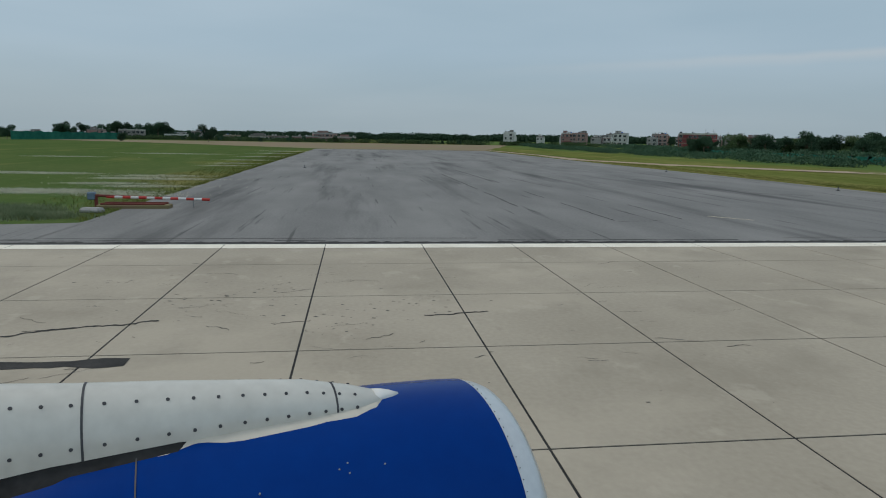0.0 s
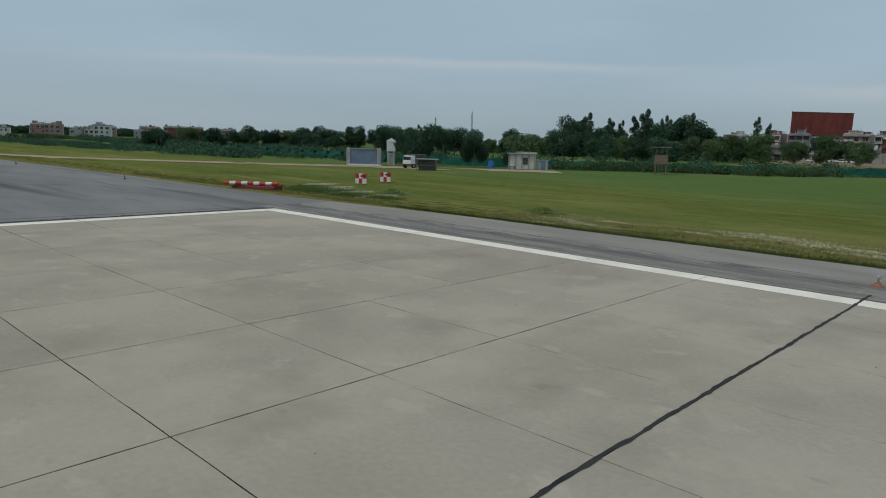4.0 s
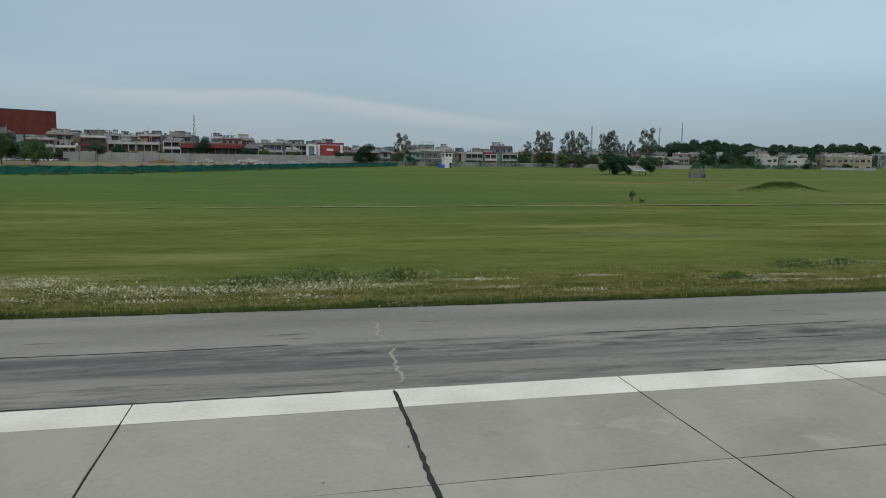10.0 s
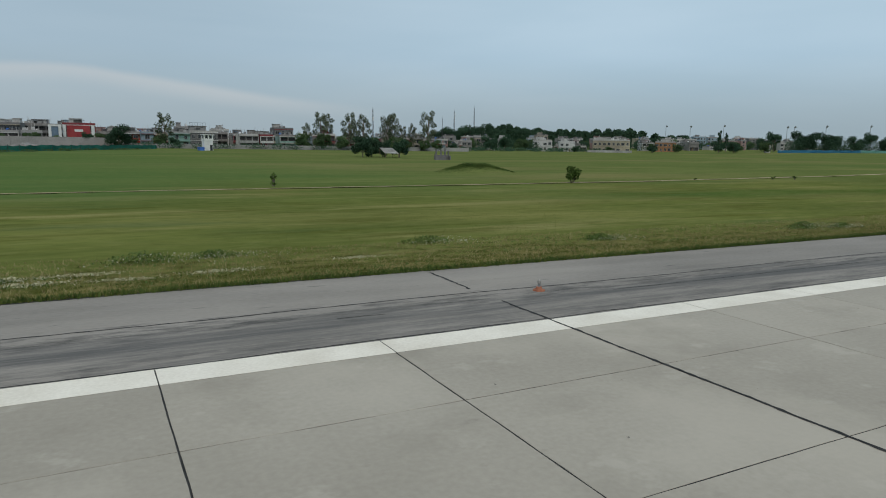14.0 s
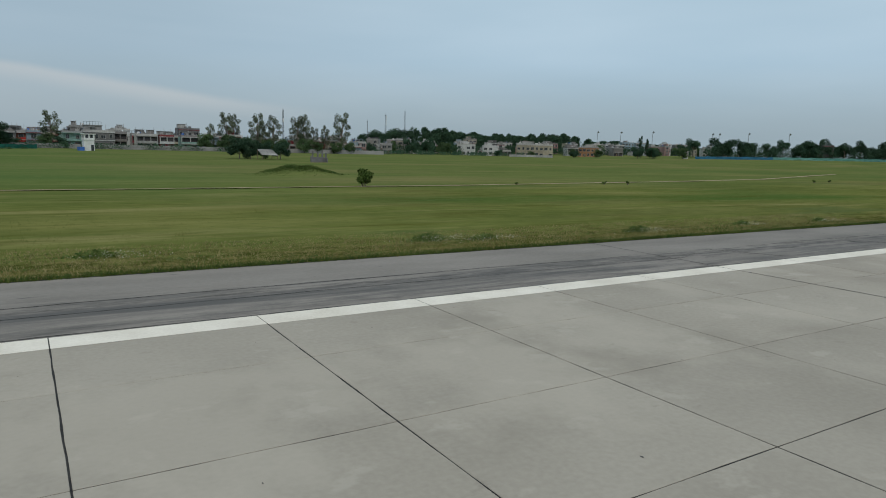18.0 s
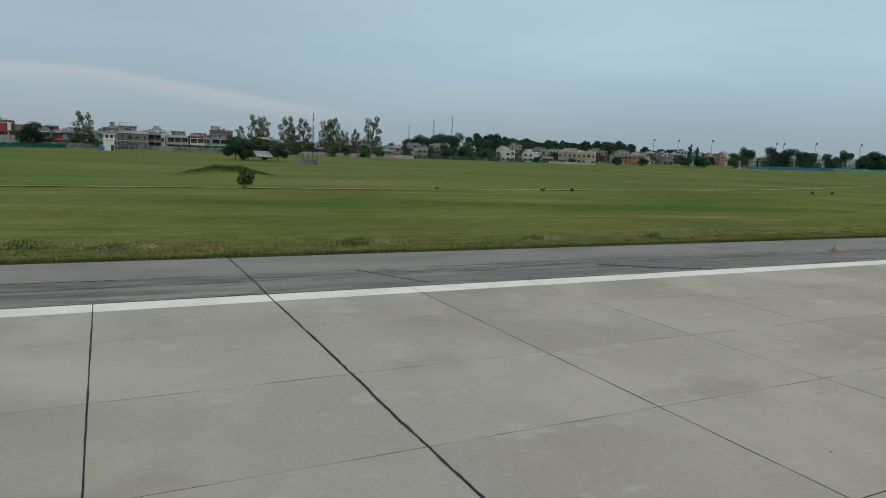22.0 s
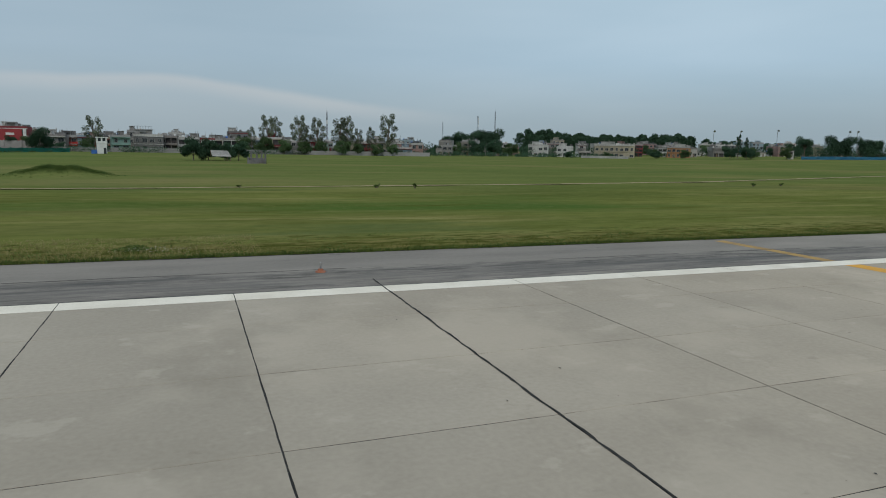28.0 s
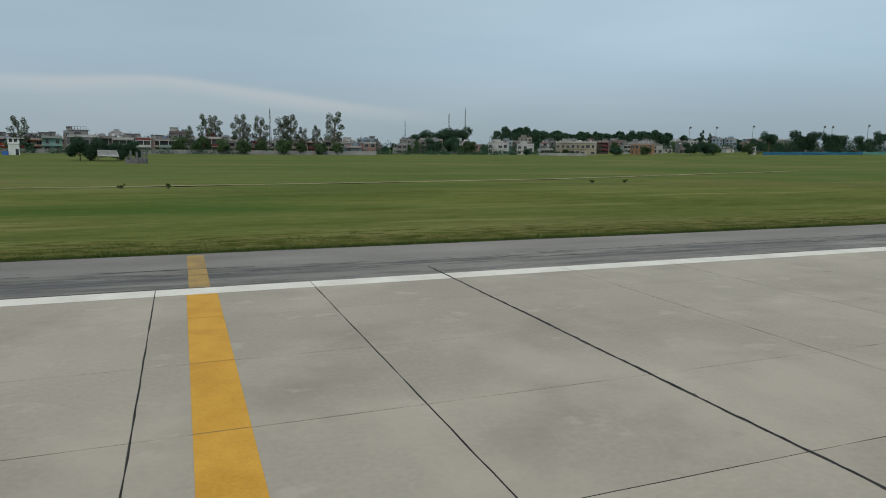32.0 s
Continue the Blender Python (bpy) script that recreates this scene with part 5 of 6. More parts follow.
# shade of the shop fronts, painted as one dark panel on the wall
part("opening", nb((-13.1, 13.1, -0.05, -0.004, 4.4, 6.6)), M["deep_shade"], mb, "flat dark panel painted as shade in the shops")
for k in range(10):
    part("pier", nb((-13.45 + 2.93 * k, -13.1 + 2.93 * k, -0.3, -0.053, -0.3, 6.8)), M["faded_pink"], mb)
for k in range(9):
    bm = bmesh.new()
    vs = [bm.verts.new(p) for p in ((-13.4 + 2.98 * k, -2.4, 6.7), (-10.46 + 2.98 * k, -2.4, 6.7), (-10.46 + 2.98 * k, -0.06, 7.9), (-13.4 + 2.98 * k, -0.06, 7.9))]
    bm.faces.new(vs)
    bmesh.ops.solidify(bm, geom=bm.faces, thickness=0.12)
    part("awning", bm, M["awning_red"], mb)
part("parapet", nb((-13.5, 13.5, 0, 0.2, 8.203, 8.9), (-13.5, 13.5, 8.8, 9.0, 8.203, 8.9)), M["brick_red"], mb)
part("roof_room", nb((3.0, 12.8, 2.0, 8.0, 8.204, 11.0), (2.6, 13.2, 1.4, 8.3, 11.0, 11.2)), M["faded_pink"], mb, "pale pink upper storey")
for px in (4.6, 7.2, 9.8):
    part("window", nb((px, px + 1.5, 1.94, 2.03, 9.0, 10.3)), M["dark_glass"], mb)
house(34, 334, 13, 9, 3, "faded_pink", 2, "pink three-storey house with a red roof edge", 160, sh=3.7)
rs_ = house(76.8, 319, 12.5, 10, 3, "maroon", 0, "red clad three-storey shop building with a white mark", 201, balcony=False, tank=False)
part("front_panel", nb((-4.6, 4.2, -0.55, -0.33, 4.0, 9.0)), M["sign_red"], rs_, "bright red sign panel")
part("sign_mark", nb((-1.8, 1.4, -0.6, -0.553, 6.4, 7.4)), M["white"], rs_, "plain white mark")
part("corner_pier", nb((-6.2, -5.0, -0.5, -0.28, -0.3, 9.2)), M["white"], rs_)
part("corner_pier", nb((4.6, 5.8, -0.5, -0.28, -0.3, 9.2)), M["white"], rs_)
pw = thing("sign_pillar", pose(67.8, 317, float(ground_z(70, 313))), "tall white frame pillar with dark blue panel beside the red shop", "pillar")
part("frame", nb((-2.4, -1.3, -0.6, 0.6, 0, 9.2), (1.3, 2.4, -0.6, 0.6, 0, 9.2), (-1.3, 1.3, -0.6, 0.6, 8.4, 9.2)), M["white"], pw)
part("panel", nb((-1.3, 1.3, -0.3, 0.3, 0, 8.4)), M["blue_tin"], pw)
for j, (hx, w, st, wall, shop) in enumerate(((92, 10, 2, "grey_render", None), (101, 14, 2, "brick_red", "red"), (148, 9, 2, "white_lime", None), (167, 8, 2, "mint", None))):
    house(hx, 322 + rh.uniform(-4, 8), w, 10, st, wall, rh.uniform(-6, 6), seed=140 + j, shop=shop)
x = 90.0
while x < 262:
    w = rh.uniform(5, 9)
    house(x, 322 + rh.uniform(-6, 26) + 0.12 * max(0, x - 190), w, 8, rh.choice([1, 2, 2, 2]), rh.choice(["mint", "bright_white", "weathered_grey", "sky_wash", "cream", "maroon", "faded_pink", "grey_render"]), rh.uniform(-10, 10), seed=1200 + int(x), sh=rh.uniform(2.8, 3.6))
    x += w + rh.uniform(-1.5, 3)
x = 88.0
while x < 275:
    w = rh.uniform(6, 11)
    house(x, 350 + rh.uniform(-4, 12) + 0.12 * max(0, x - 190), w, 8, rh.choice([2, 2, 2, 3]), rh.choice(["mint", "bright_white", "weathered_grey", "sky_wash", "cream", "faded_pink", "grey_render"]), rh.uniform(-10, 10), seed=1500 + int(x), sh=rh.uniform(2.9, 3.4), balcony=False, hidden=1)
    x += w + rh.uniform(0, 4)
mk = house(130, 336, 13, 13, 2, "weathered_grey", 0, "grey unfinished building with a raised roof tower", 222, balcony=False, tank=False, annex=False, sh=3.7)
part("roof_tower", nb((-6, 1.5, 3, 8, 7.5, 10.3), (-6.4, 1.9, 2.6, 8.4, 10.3, 10.6)), M["cement"], mk)
part("tower_rail", nb(*[(-6 + 1.2 * q, -5.9 + 1.2 * q, 3, 3.1, 10.6, 12.0) for q in range(7)], (-6, 1.4, 3, 3.1, 12.0, 12.1)), M["dark_steel"], mk)
# rows behind, rising over one another
k = 0
for row, (yy, x0, x1) in enumerate(((336, -70, 112), (358, -90, 120), (384, -120, 100), (416, -150, 60))):
    x = x0 + rh.uniform(0, 6)
    while x < x1:
        w = rh.uniform(6, 12)
        st = rh.choice([3, 3, 4, 4]) if x < 25 else rh.choice([2, 3, 3, 3]) if x < 90 else 2
        house(x, yy + rh.uniform(-6, 6), w, 10, st, rh.choice(names), rh.uniform(-12, 12), seed=300 + k, balcony=row < 2, annex=True, sh=3.0 + 0.1 * row, hidden=1 if row == 0 else min(2, st - 1))
        x += w + rh.uniform(0.5, 4 + 3 * row)
        k += 1
# the part of town on the far side
x = 262.0
while x < 760:
    w = rh.uniform(4.5, 10)
    yy = 376 + 0.12 * (x - 262)
    wall = rh.choice(["cream", "bright_white", "weathered_grey", "grey_render", "pale_grey", "grey_render", "faded_pink", "bright_white", "white_lime"])
    yy += rh.uniform(-14, 26)
    if min(math.hypot(x - px, yy - py) for px, py in ((416, 376), (367, 390), (384, 384), (404, 378), (468, 374))) > 17:
        house(x, yy, w, 10, rh.choice([1, 1, 2, 2, 3]), wall, -25 + rh.uniform(-14, 14), seed=500 + int(x), sh=rh.uniform(2.5, 3.4), balcony=w > 8)
    x += w + (rh.uniform(-1.5, 3) if x < 560 else rh.uniform(2, 9))
house(416, 370, 26, 12, 2, "cream", -38, "broad pale yellow two-storey house with rows of windows", 700, sh=4.0, annex=True, balcony=False)
house(468, 369, 15, 10, 2, "orange_wash", -45, "orange and white two-storey villa", 701, sh=3.4, balcony=False)
house(367, 386, 13, 10, 2, "bright_white", -32, "white two-storey house at the far field edge", 702, sh=3.6, balcony=False)
house(384, 380, 11, 9, 2, "bright_white", -30, "white two-storey house at the far field edge", 703, sh=3.2, balcony=False)
house(628, 283, 22, 12, 3, "weathered_grey", -60, "dark grey three-storey block among the corner trees", 704, sh=3.6, balcony=False)
x = 270.0
while x < 820:
    w = rh.uniform(8, 14)
    house(x, 440 + 0.2 * (x - 262) + rh.uniform(-20, 30), w, 10, rh.choice([2, 3, 3]) if x < 440 else rh.choice([3, 3, 4]), rh.choice(names), -25 + rh.uniform(-15, 15), seed=800 + int(x), balcony=False, hidden=1)
    x += w + rh.uniform(3, 12)
for j in range(28):
    house(-540 - 5 * j + rh.uniform(-30, 60), 140 + 12 * j + rh.uniform(-8, 8), rh.uniform(7, 12), 10, rh.choice([2, 2, 3, 3]), rh.choice(["bright_white", "pale_grey", "white_lime", "faded_pink", "bright_white", "brick_red"]), 60, seed=900 + j, balcony=False)
for j in range(16):
    house(-600 + rh.uniform(-40, 60), 95 + 15 * j + rh.uniform(-6, 6), rh.uniform(6, 9), 8, rh.choice([2, 2, 3]), rh.choice(["bright_white", "white_lime", "bright_white", "faded_pink", "pale_grey"]), 62, seed=1900 + j, balcony=False, hidden=1)
house(-440, 204, 26, 16, 3, "maroon", 60, "long dark red block among the far trees", 950, balcony=False)
for j in range(16):
    house(-540 - rh.uniform(0, 90), -330 + 19 * j + rh.uniform(-5, 5), rh.uniform(12, 22), 9, rh.choice([1, 1, 2, 2]), rh.choice(["bright_white", "grey_render", "faded_pink", "sand", "bright_white"]), 100, seed=970 + j, balcony=False)

# ---- boundary wall, fences ----
bw = thing("boundary_wall", pose(0, 0, 0), "long bare grey cement boundary wall with piers", "wall")
for j in range(48):
    x = -34 + 6.2 * j
    low = 0.0 if j < 20 else 2.2
    y = 300 + 0.04 * x
    z = float(ground_z(x, y))
    part("panel", nb((x, x + 5.85, y, y + 0.25, z - 0.6, z + 4.1 - low)), M["cement"], bw)
    part("pier", nb((x + 5.85, x + 6.2, y - 0.12, y + 0.37, z - 0.6, z + 4.35 - low)), M["cement"], bw)

fw = thing("field_wall", pose(378, 350, float(ground_z(378, 350)), 0, 0, -38.6), "low pale cement wall before the far houses", "wall")
for j in range(8):
    part("panel", nb((3.6 * j, 3.6 * j + 3.35, 0, 0.22, -0.5, 1.5)), M["pale_grey"], fw)
    part("pier", nb((3.6 * j + 3.35, 3.6 * j + 3.6, -0.08, 0.3, -0.5, 1.7)), M["cement"], fw)


def net_fence(name, pts, h, material, label, step=4.0, seed=0):
    """Sheets of net sagging between steel posts."""
    r = random.Random(seed)
    t = thing(name, pose(0, 0, 0), label, "fence")
    for (x0, y0), (x1, y1) in zip(pts, pts[1:]):
        n = max(1, int(math.hypot(x1 - x0, y1 - y0) / step))
        for k in range(n):
            ax, ay = x0 + (x1 - x0) * k / n, y0 + (y1 - y0) * k / n
            bx, by = x0 + (x1 - x0) * (k + 1) / n, y0 + (y1 - y0) * (k + 1) / n
            bm = bmesh.new()
            q = 4
            rows = []
            for s in range(q + 1):
                px, py = ax + (bx - ax) * s / q, ay + (by - ay) * s / q
                z = float(ground_z(px, py))
                sag = 0.22 * h * math.sin(math.pi * s / q) * r.uniform(0.2, 1.0)
                bul = r.uniform(-0.2, 0.2) if 0 < s < q else 0
                rows.append([bm.verts.new((px, py, z - 0.1)), bm.verts.new((px, py + bul, z + h * 0.5)), bm.verts.new((px, py, z + h - sag))])
            for a, b in zip(rows, rows[1:]):
                for i in (0, 1):
                    bm.faces.new((a[i], b[i], b[i + 1], a[i + 1]))
            bmesh.ops.solidify(bm, geom=bm.faces, thickness=0.04)
            part("net", bm, material, t)
            pb = bmesh.new()
            z = float(ground_z(ax, ay))
            tube(pb, (ax, ay - 0.08, z - 0.3), (ax, ay - 0.08, z + h + 0.25), 0.05, 0.05, 6)
            part("post", pb, M["dark_steel"], t)
    return t


net_fence("net_fence", [(-340, 116), (-220, 82), (-120, 70), (-70, 70), (-37, 81), (-24, 95), (-9, 104), (0, 120), (25, 142), (58, 198), (104, 283)], 1.7, M["net"], "sagging green shade net fence on steel posts", 5.0, 1)
net_fence("sheet_fence", [(512, 306), (538, 292), (564, 279)], 2.0, M["blue_net"], "bright blue sheet fence at the far field edge", 9.0, 2)
net_fence("teal_fence", [(564, 279), (591, 264), (640, 236)], 2.0, M["teal_net"], "pale teal sheet fence at the far field edge", 9.0, 3)
wb = thing("field_booth", pose(511, 313, float(ground_z(511, 313)), 0, 0, -40), "small white booth at the far field edge", "booth")
part("shaft", nb((-1.5, 1.5, 0, 3, -0.3, 5.2)), M["bright_white"], wb)
part("roof", nb((-1.9, 1.9, -0.4, 3.4, 5.2, 5.5)), M["cement"], wb)
# dark colour stands in for the shade inside the booth
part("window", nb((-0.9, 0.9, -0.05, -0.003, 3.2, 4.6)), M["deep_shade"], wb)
net_fence("left_net_fence", [(-345, -211), (-387, -200), (-435, -188)], 4.5, M["net"], "green net fence by the scrub", 10.0, 4)

# ---- red hoarding ----
hb = thing("hoarding", pose(-63.5, 343.5, float(ground_z(-63, 343)), 0, 0, 41.8), "large rusty red hoarding on steel legs", "hoarding")
for k in range(8):
    part("panel", nb((-14.6 + 3.65 * k, -10.97 + 3.65 * k, -0.25, 0.1, 12.0, 23.0)), M["board"], hb)
for k in range(5):
    part("leg", nb((-13 + 6.5 * k - 0.25, -13 + 6.5 * k + 0.25, 0.11, 0.6, -0.5, 22)), M["dark_steel"], hb)
part("rim", nb((-14.8, 14.8, -0.3, 0.16, 23.0, 23.3), (-14.8, 14.8, -0.3, 0.16, 11.7, 12.0)), M["dark_steel"], hb)
for j, (hx, hy, w, st, wl_) in enumerate(((-62, 316, 12, 2, "white_lime"), (-50, 322, 11, 3, "pale_grey"), (-74, 318, 11, 2, "grey_render"), (-90, 330, 12, 3, "cream"), (-104, 338, 12, 3, "sand"))):
    house(hx, hy, w, 9, st, wl_, 10, seed=60 + j)


# ---- masts and poles ----
def mast(x, y, h, w, label, arms=0):
    """A lattice mast: three legs, rungs, braces and antennas."""
    z = float(ground_z(x, y))
    t = thing("mast", pose(x, y, z), label, "mast")
    legs = [(math.cos(a) * w, math.sin(a) * w) for a in (0.3, 2.4, 4.5)]
    for lx, ly in legs:
        bm = bmesh.new()
        tube(bm, (lx, ly, -0.3), (lx * 0.35, ly * 0.35, h), 0.12 * min(w, 1.2), 0.08 * min(w, 1.2), 5)
        part("leg", bm, M["dark_steel"], t)
    n = int(h / 2.2)
    for k in range(n):
        s0, s1 = 1 - 0.65 * k / n, 1 - 0.65 * (k + 1) / n
        for i in range(3):
            a, b = legs[i], legs[(i + 1) % 3]
            bm = bmesh.new()
            tube(bm, (a[0] * s0, a[1] * s0, h * k / n), (b[0] * s1, b[1] * s1, h * (k + 1) / n), 0.05 * min(w, 1.2), 0.05 * min(w, 1.2), 4)
            part("brace", bm, M["dark_steel"], t)
    for k in range(arms):
        part("antenna", nb((-0.5 + k * 0.1, 0.1 + k * 0.1, -w - 0.4, -w, h * (0.72 + 0.09 * k), h * (0.72 + 0.09 * k) + 1.8)), M["white"], t, "white panel antenna")
    bm = bmesh.new()
    tube(bm, (0, 0, h), (0, 0, h + h * 0.06), 0.06, 0.03, 5)
    part("rod", bm, M["dark_steel"], t)


mast(-21.8, 594, 36, 1.3, "slim dark lattice phone mast above the roofs", 3)
mast(213.8, 326, 21.5, 0.7, "thin dark lattice mast among the eucalyptus", 1)
mast(432.3, 596.8, 40.5, 1.0, "thin dark lattice mast behind the trees", 0)
mast(431.4, 637.7, 38, 1.4, "dark lattice phone mast behind the trees", 3)
mast(-382, 450, 32.5, 1.4, "dark lattice phone mast with antennas behind the grove", 3)
mast(-310, 329, 21.5, 1.1, "thin dark lattice mast behind the tree belt", 0)
mast(-170, 400, 24, 1.2, "pale mast over the roofs behind the grove", 3)
mast(330, 470, 24, 0.6, "thin dark pole mast over the roofs", 0)


def flood_pole(x, y, h):
    z = float(ground_z(x, y))
    t = thing("floodlight_pole", pose(x, y, z), "tall floodlight pole with a tilted lamp head", "light pole", "floodlight poles")
    bm = bmesh.new()
    tube(bm, (0, 0, -0.3), (0, 0, h), 0.34, 0.24, 6)
    part("pole", bm, M["steel"], t)
    head = part("lamp_head", nb((-1.3, 1.3, -0.4, 0.2, -0.3, 1.7)), M["steel"], t)
    head.matrix_local = pose(0.6, 0, h, 25, 22, 0)


for x, y, h in ((732, 629, 27), (753, 609, 27), (779, 580, 28), (824, 526, 27), (829, 520, 27), (848, 493, 28), (872, 456, 28)):
    flood_pole(x, y, h)
# ---- field edge buildings and loose things ----
wt = thing("watch_tower", pose(118.9, 249.2, float(ground_z(120, 249)), 0, 0, 8), "small white two-storey watch tower with a blue base", "watch tower")
part("shaft", nb((-1.6, 1.6, 0, 3.2, -0.3, 3.6)), M["white"], wt)
part("cabin", nb((-1.7, 1.7, -0.15, 3.3, 3.6, 4.4), (-1.7, -1.2, -0.15, 0.2, 4.4, 5.6), (1.2, 1.7, -0.15, 0.2, 4.4, 5.6), (-0.25, 0.25, -0.15, 0.2, 4.4, 5.6), (-1.7, -1.4, 2.9, 3.3, 4.4, 5.6), (1.4, 1.7, 2.9, 3.3, 4.4, 5.6)), M["white"], wt)
part("roof", nb((-2.0, 2.0, -0.5, 3.6, 5.6, 5.85)), M["white"], wt)
part("window", nb((-1.2, -0.25, 0.0, 0.06, 4.4, 5.6)), M["dark_glass"], wt)
part("window", nb((0.25, 1.2, 0.0, 0.06, 4.4, 5.6)), M["dark_glass"], wt)
part("door", nb((0.5, 1.4, -0.06, -0.003, 0, 2.1)), M["dark_glass"], wt)
part("plinth", nb((-3.4, -1.65, -0.3, 2.4, -0.3, 1.3)), M["blue"], wt, "blue painted block")

cp = thing("canopy", pose(155.2, 166.0, float(ground_z(155, 165)), 0, 0, 10), "pale sheet canopy on posts under dark trees", "canopy")
bm = bmesh.new()
vs = [bm.verts.new(p) for p in ((-2.4, -1.6, 1.3), (2.4, -1.6, 1.2), (2.2, 1.6, 2.7), (-2.2, 1.6, 2.8))]
bm.faces.new(vs)
bmesh.ops.solidify(bm, geom=bm.faces, thickness=0.08)
part("sheet", bm, M["bright_white"], cp)
for px, py, ph in ((-2.2, -1.5, 1.3), (2.2, -1.5, 1.2), (2.1, 1.5, 2.6), (-2.1, 1.5, 2.7)):
    bm = bmesh.new()
    tube(bm, (px, py, -0.2), (px, py, ph), 0.06, 0.06, 6)
    part("post", bm, M["wood"], cp)

ru = thing("ruined_hut", pose(162.4, 146.4, float(ground_z(162, 146)), 0, 0, -14), "small roofless grey ruin with broken piers", "hut")
part("wall", nb((-2.1, 2.1, 1.5, 1.8, -0.2, 1.3), (-2.1, -1.8, 0.3, 1.497, -0.2, 1.5), (1.8, 2.1, 0.3, 1.497, -0.2, 1.2), (-2.1, 0.6, 0.0, 0.297, -0.2, 0.9), bev=0.04), M["weathered_grey"], ru)
for px, ph in ((-1.5, 2.9), (-0.2, 2.6), (0.95, 3.1), (1.85, 2.4)):
    part("pier", nb((px - 0.2, px + 0.2, 1.805, 2.2, -0.2, ph), bev=0.03), M["weathered_grey"], ru)

ht = thing("guard_hut", pose(-38.5, 73.6, 0, 0, 0, 35), "low whitewashed guard hut with a dark window and flat slab roof", "hut")
part("wall", nb((-2.35, 2.35, 0, 3.4, -0.2, 2.55), bev=0.03), M["bright_white"], ht)
for px in (-2.2, -1.1, 0.05, 1.2, 2.2):
    part("pilaster", nb((px - 0.13, px + 0.13, -0.1, -0.003, -0.1, 2.5)), M["cream"], ht, "streaked plaster pilaster")
part("roof", nb((-2.6, 2.6, -0.35, 3.6, 2.55, 2.75), bev=0.03), M["cement"], ht, "grey slab roof")
part("parapet", nb((-2.45, 2.45, 2.9, 3.3, 2.753, 3.0)), M["cream"], ht)
# solid wall behind; the dark pane paints the hut's indoor shade
wo = part("window", nb((0.22, 1.02, -0.05, 0.03, 0.85, 1.95)), M["deep_shade"], ht, "flat dark panel painted as shade in the window")
part("window_frame", nb((0.14, 0.22, -0.09, 0.03, 0.77, 2.03), (1.02, 1.10, -0.09, 0.03, 0.77, 2.03), (0.22, 1.02, -0.09, 0.03, 1.95, 2.03), (0.22, 1.02, -0.09, 0.03, 0.77, 0.85), (0.6, 0.64, -0.07, 0.03, 0.85, 1.95)), M["wood"], wo)
an = part("annex", nb((2.37, 4.55, 0.4, 3.0, -0.2, 1.55)), M["white_lime"], ht, "low side room")
part("annex_roof", nb((2.37, 4.7, 0.2, 3.1, 1.553, 1.66)), M["steel"], an)
part("door", nb((3.35, 4.1, 0.34, 0.397, 0, 1.4)), M["blue_tin"], ht, "blue-grey tin door")
part("bench", nb((-2.2, -1.0, -0.6, -0.25, 0.3, 0.42), (-2.1, -1.95, -0.55, -0.3, -0.05, 0.3), (-1.25, -1.1, -0.55, -0.3, -0.05, 0.3)), M["dark_steel"], ht)
dr = thing("water_drum", pose(-42.8, 70.4, 0) @ Matrix.Diagonal((0.72, 0.72, 0.8, 1)), "bright blue plastic water drum beside the hut", "drum")
bm = bmesh.new()
tube(bm, (0, 0, -0.05), (0, 0, 0.6), 0.75, 0.82, 16)
tube(bm, (0, 0, 0.6), (0, 0, 1.5), 0.82, 0.72, 16)
part("body", bm, M["blue"], dr)
part("lid", tube(bmesh.new(), (0, 0, 1.5), (0, 0, 1.62), 0.4, 0.36, 12), M["blue"], dr)

sd = thing("tin_shed", pose(-55.6, 52.0, 0, 0, 0, 42), "low blue-grey tin sheet shed between pale posts", "shed")
part("plinth", nb((-2.9, 2.9, -0.05, 2.6, -0.2, 0.25)), M["white"], sd)
for k in range(6):
    part("sheet", nb((-2.25 + 0.75 * k, -1.51 + 0.75 * k, 0.02 + 0.03 * (k % 2), 0.10 + 0.03 * (k % 2), 0.25, 2.75)), M["blue_tin"], sd)
for px in (-2.6, 2.6):
    part("post", nb((px - 0.33, px + 0.33, -0.1, 0.5, 0.25, 2.95), bev=0.04), M["pale_grey"], sd, "pale grey masonry post")
part("side", nb((-2.85, -2.75, 0.51, 2.5, 0.25, 2.6), (2.75, 2.85, 0.51, 2.5, 0.25, 2.6), (-2.7, 2.7, 2.4, 2.5, 0.25, 2.5)), M["blue_tin"], sd)
part("roof", nb((-2.26, 2.26, -0.1, 2.6, 2.76, 2.84)), M["steel"], sd)
part("ramp", nb((-2.2, 2.3, -2.2, -0.06, -0.05, 0.06), bev=0.02), M["cream"], sd, "pale concrete ramp")
bo = thing("sentry_post", pose(-56.2, 58.7, 0, 0, 0, 42), "tall narrow whitewashed sentry post with a capped top", "sentry post")
part("shaft", nb((-0.62, 0.62, 0, 1.2, -0.2, 2.4), bev=0.03), M["bright_white"], bo)
part("cabin", nb((-0.72, 0.72, -0.1, 1.3, 2.4, 4.1), bev=0.03), M["white"], bo, "cream white upper lookout")
part("cap", nb((-0.88, 0.88, -0.25, 1.45, 4.1, 4.28), (-0.55, 0.55, 0.05, 1.15, 4.28, 4.5), (-0.2, 0.2, 0.4, 0.8, 4.5, 4.75)), M["white"], bo, "stepped white cap")
# the lookout slit's shade, painted as a thin dark panel
part("window", nb((-0.4, 0.4, -0.14, -0.103, 2.15, 2.42)), M["deep_shade"], bo)
part("door", nb((-0.38, 0.38, -0.05, -0.003, 0.0, 1.9)), M["pale_grey"], bo)
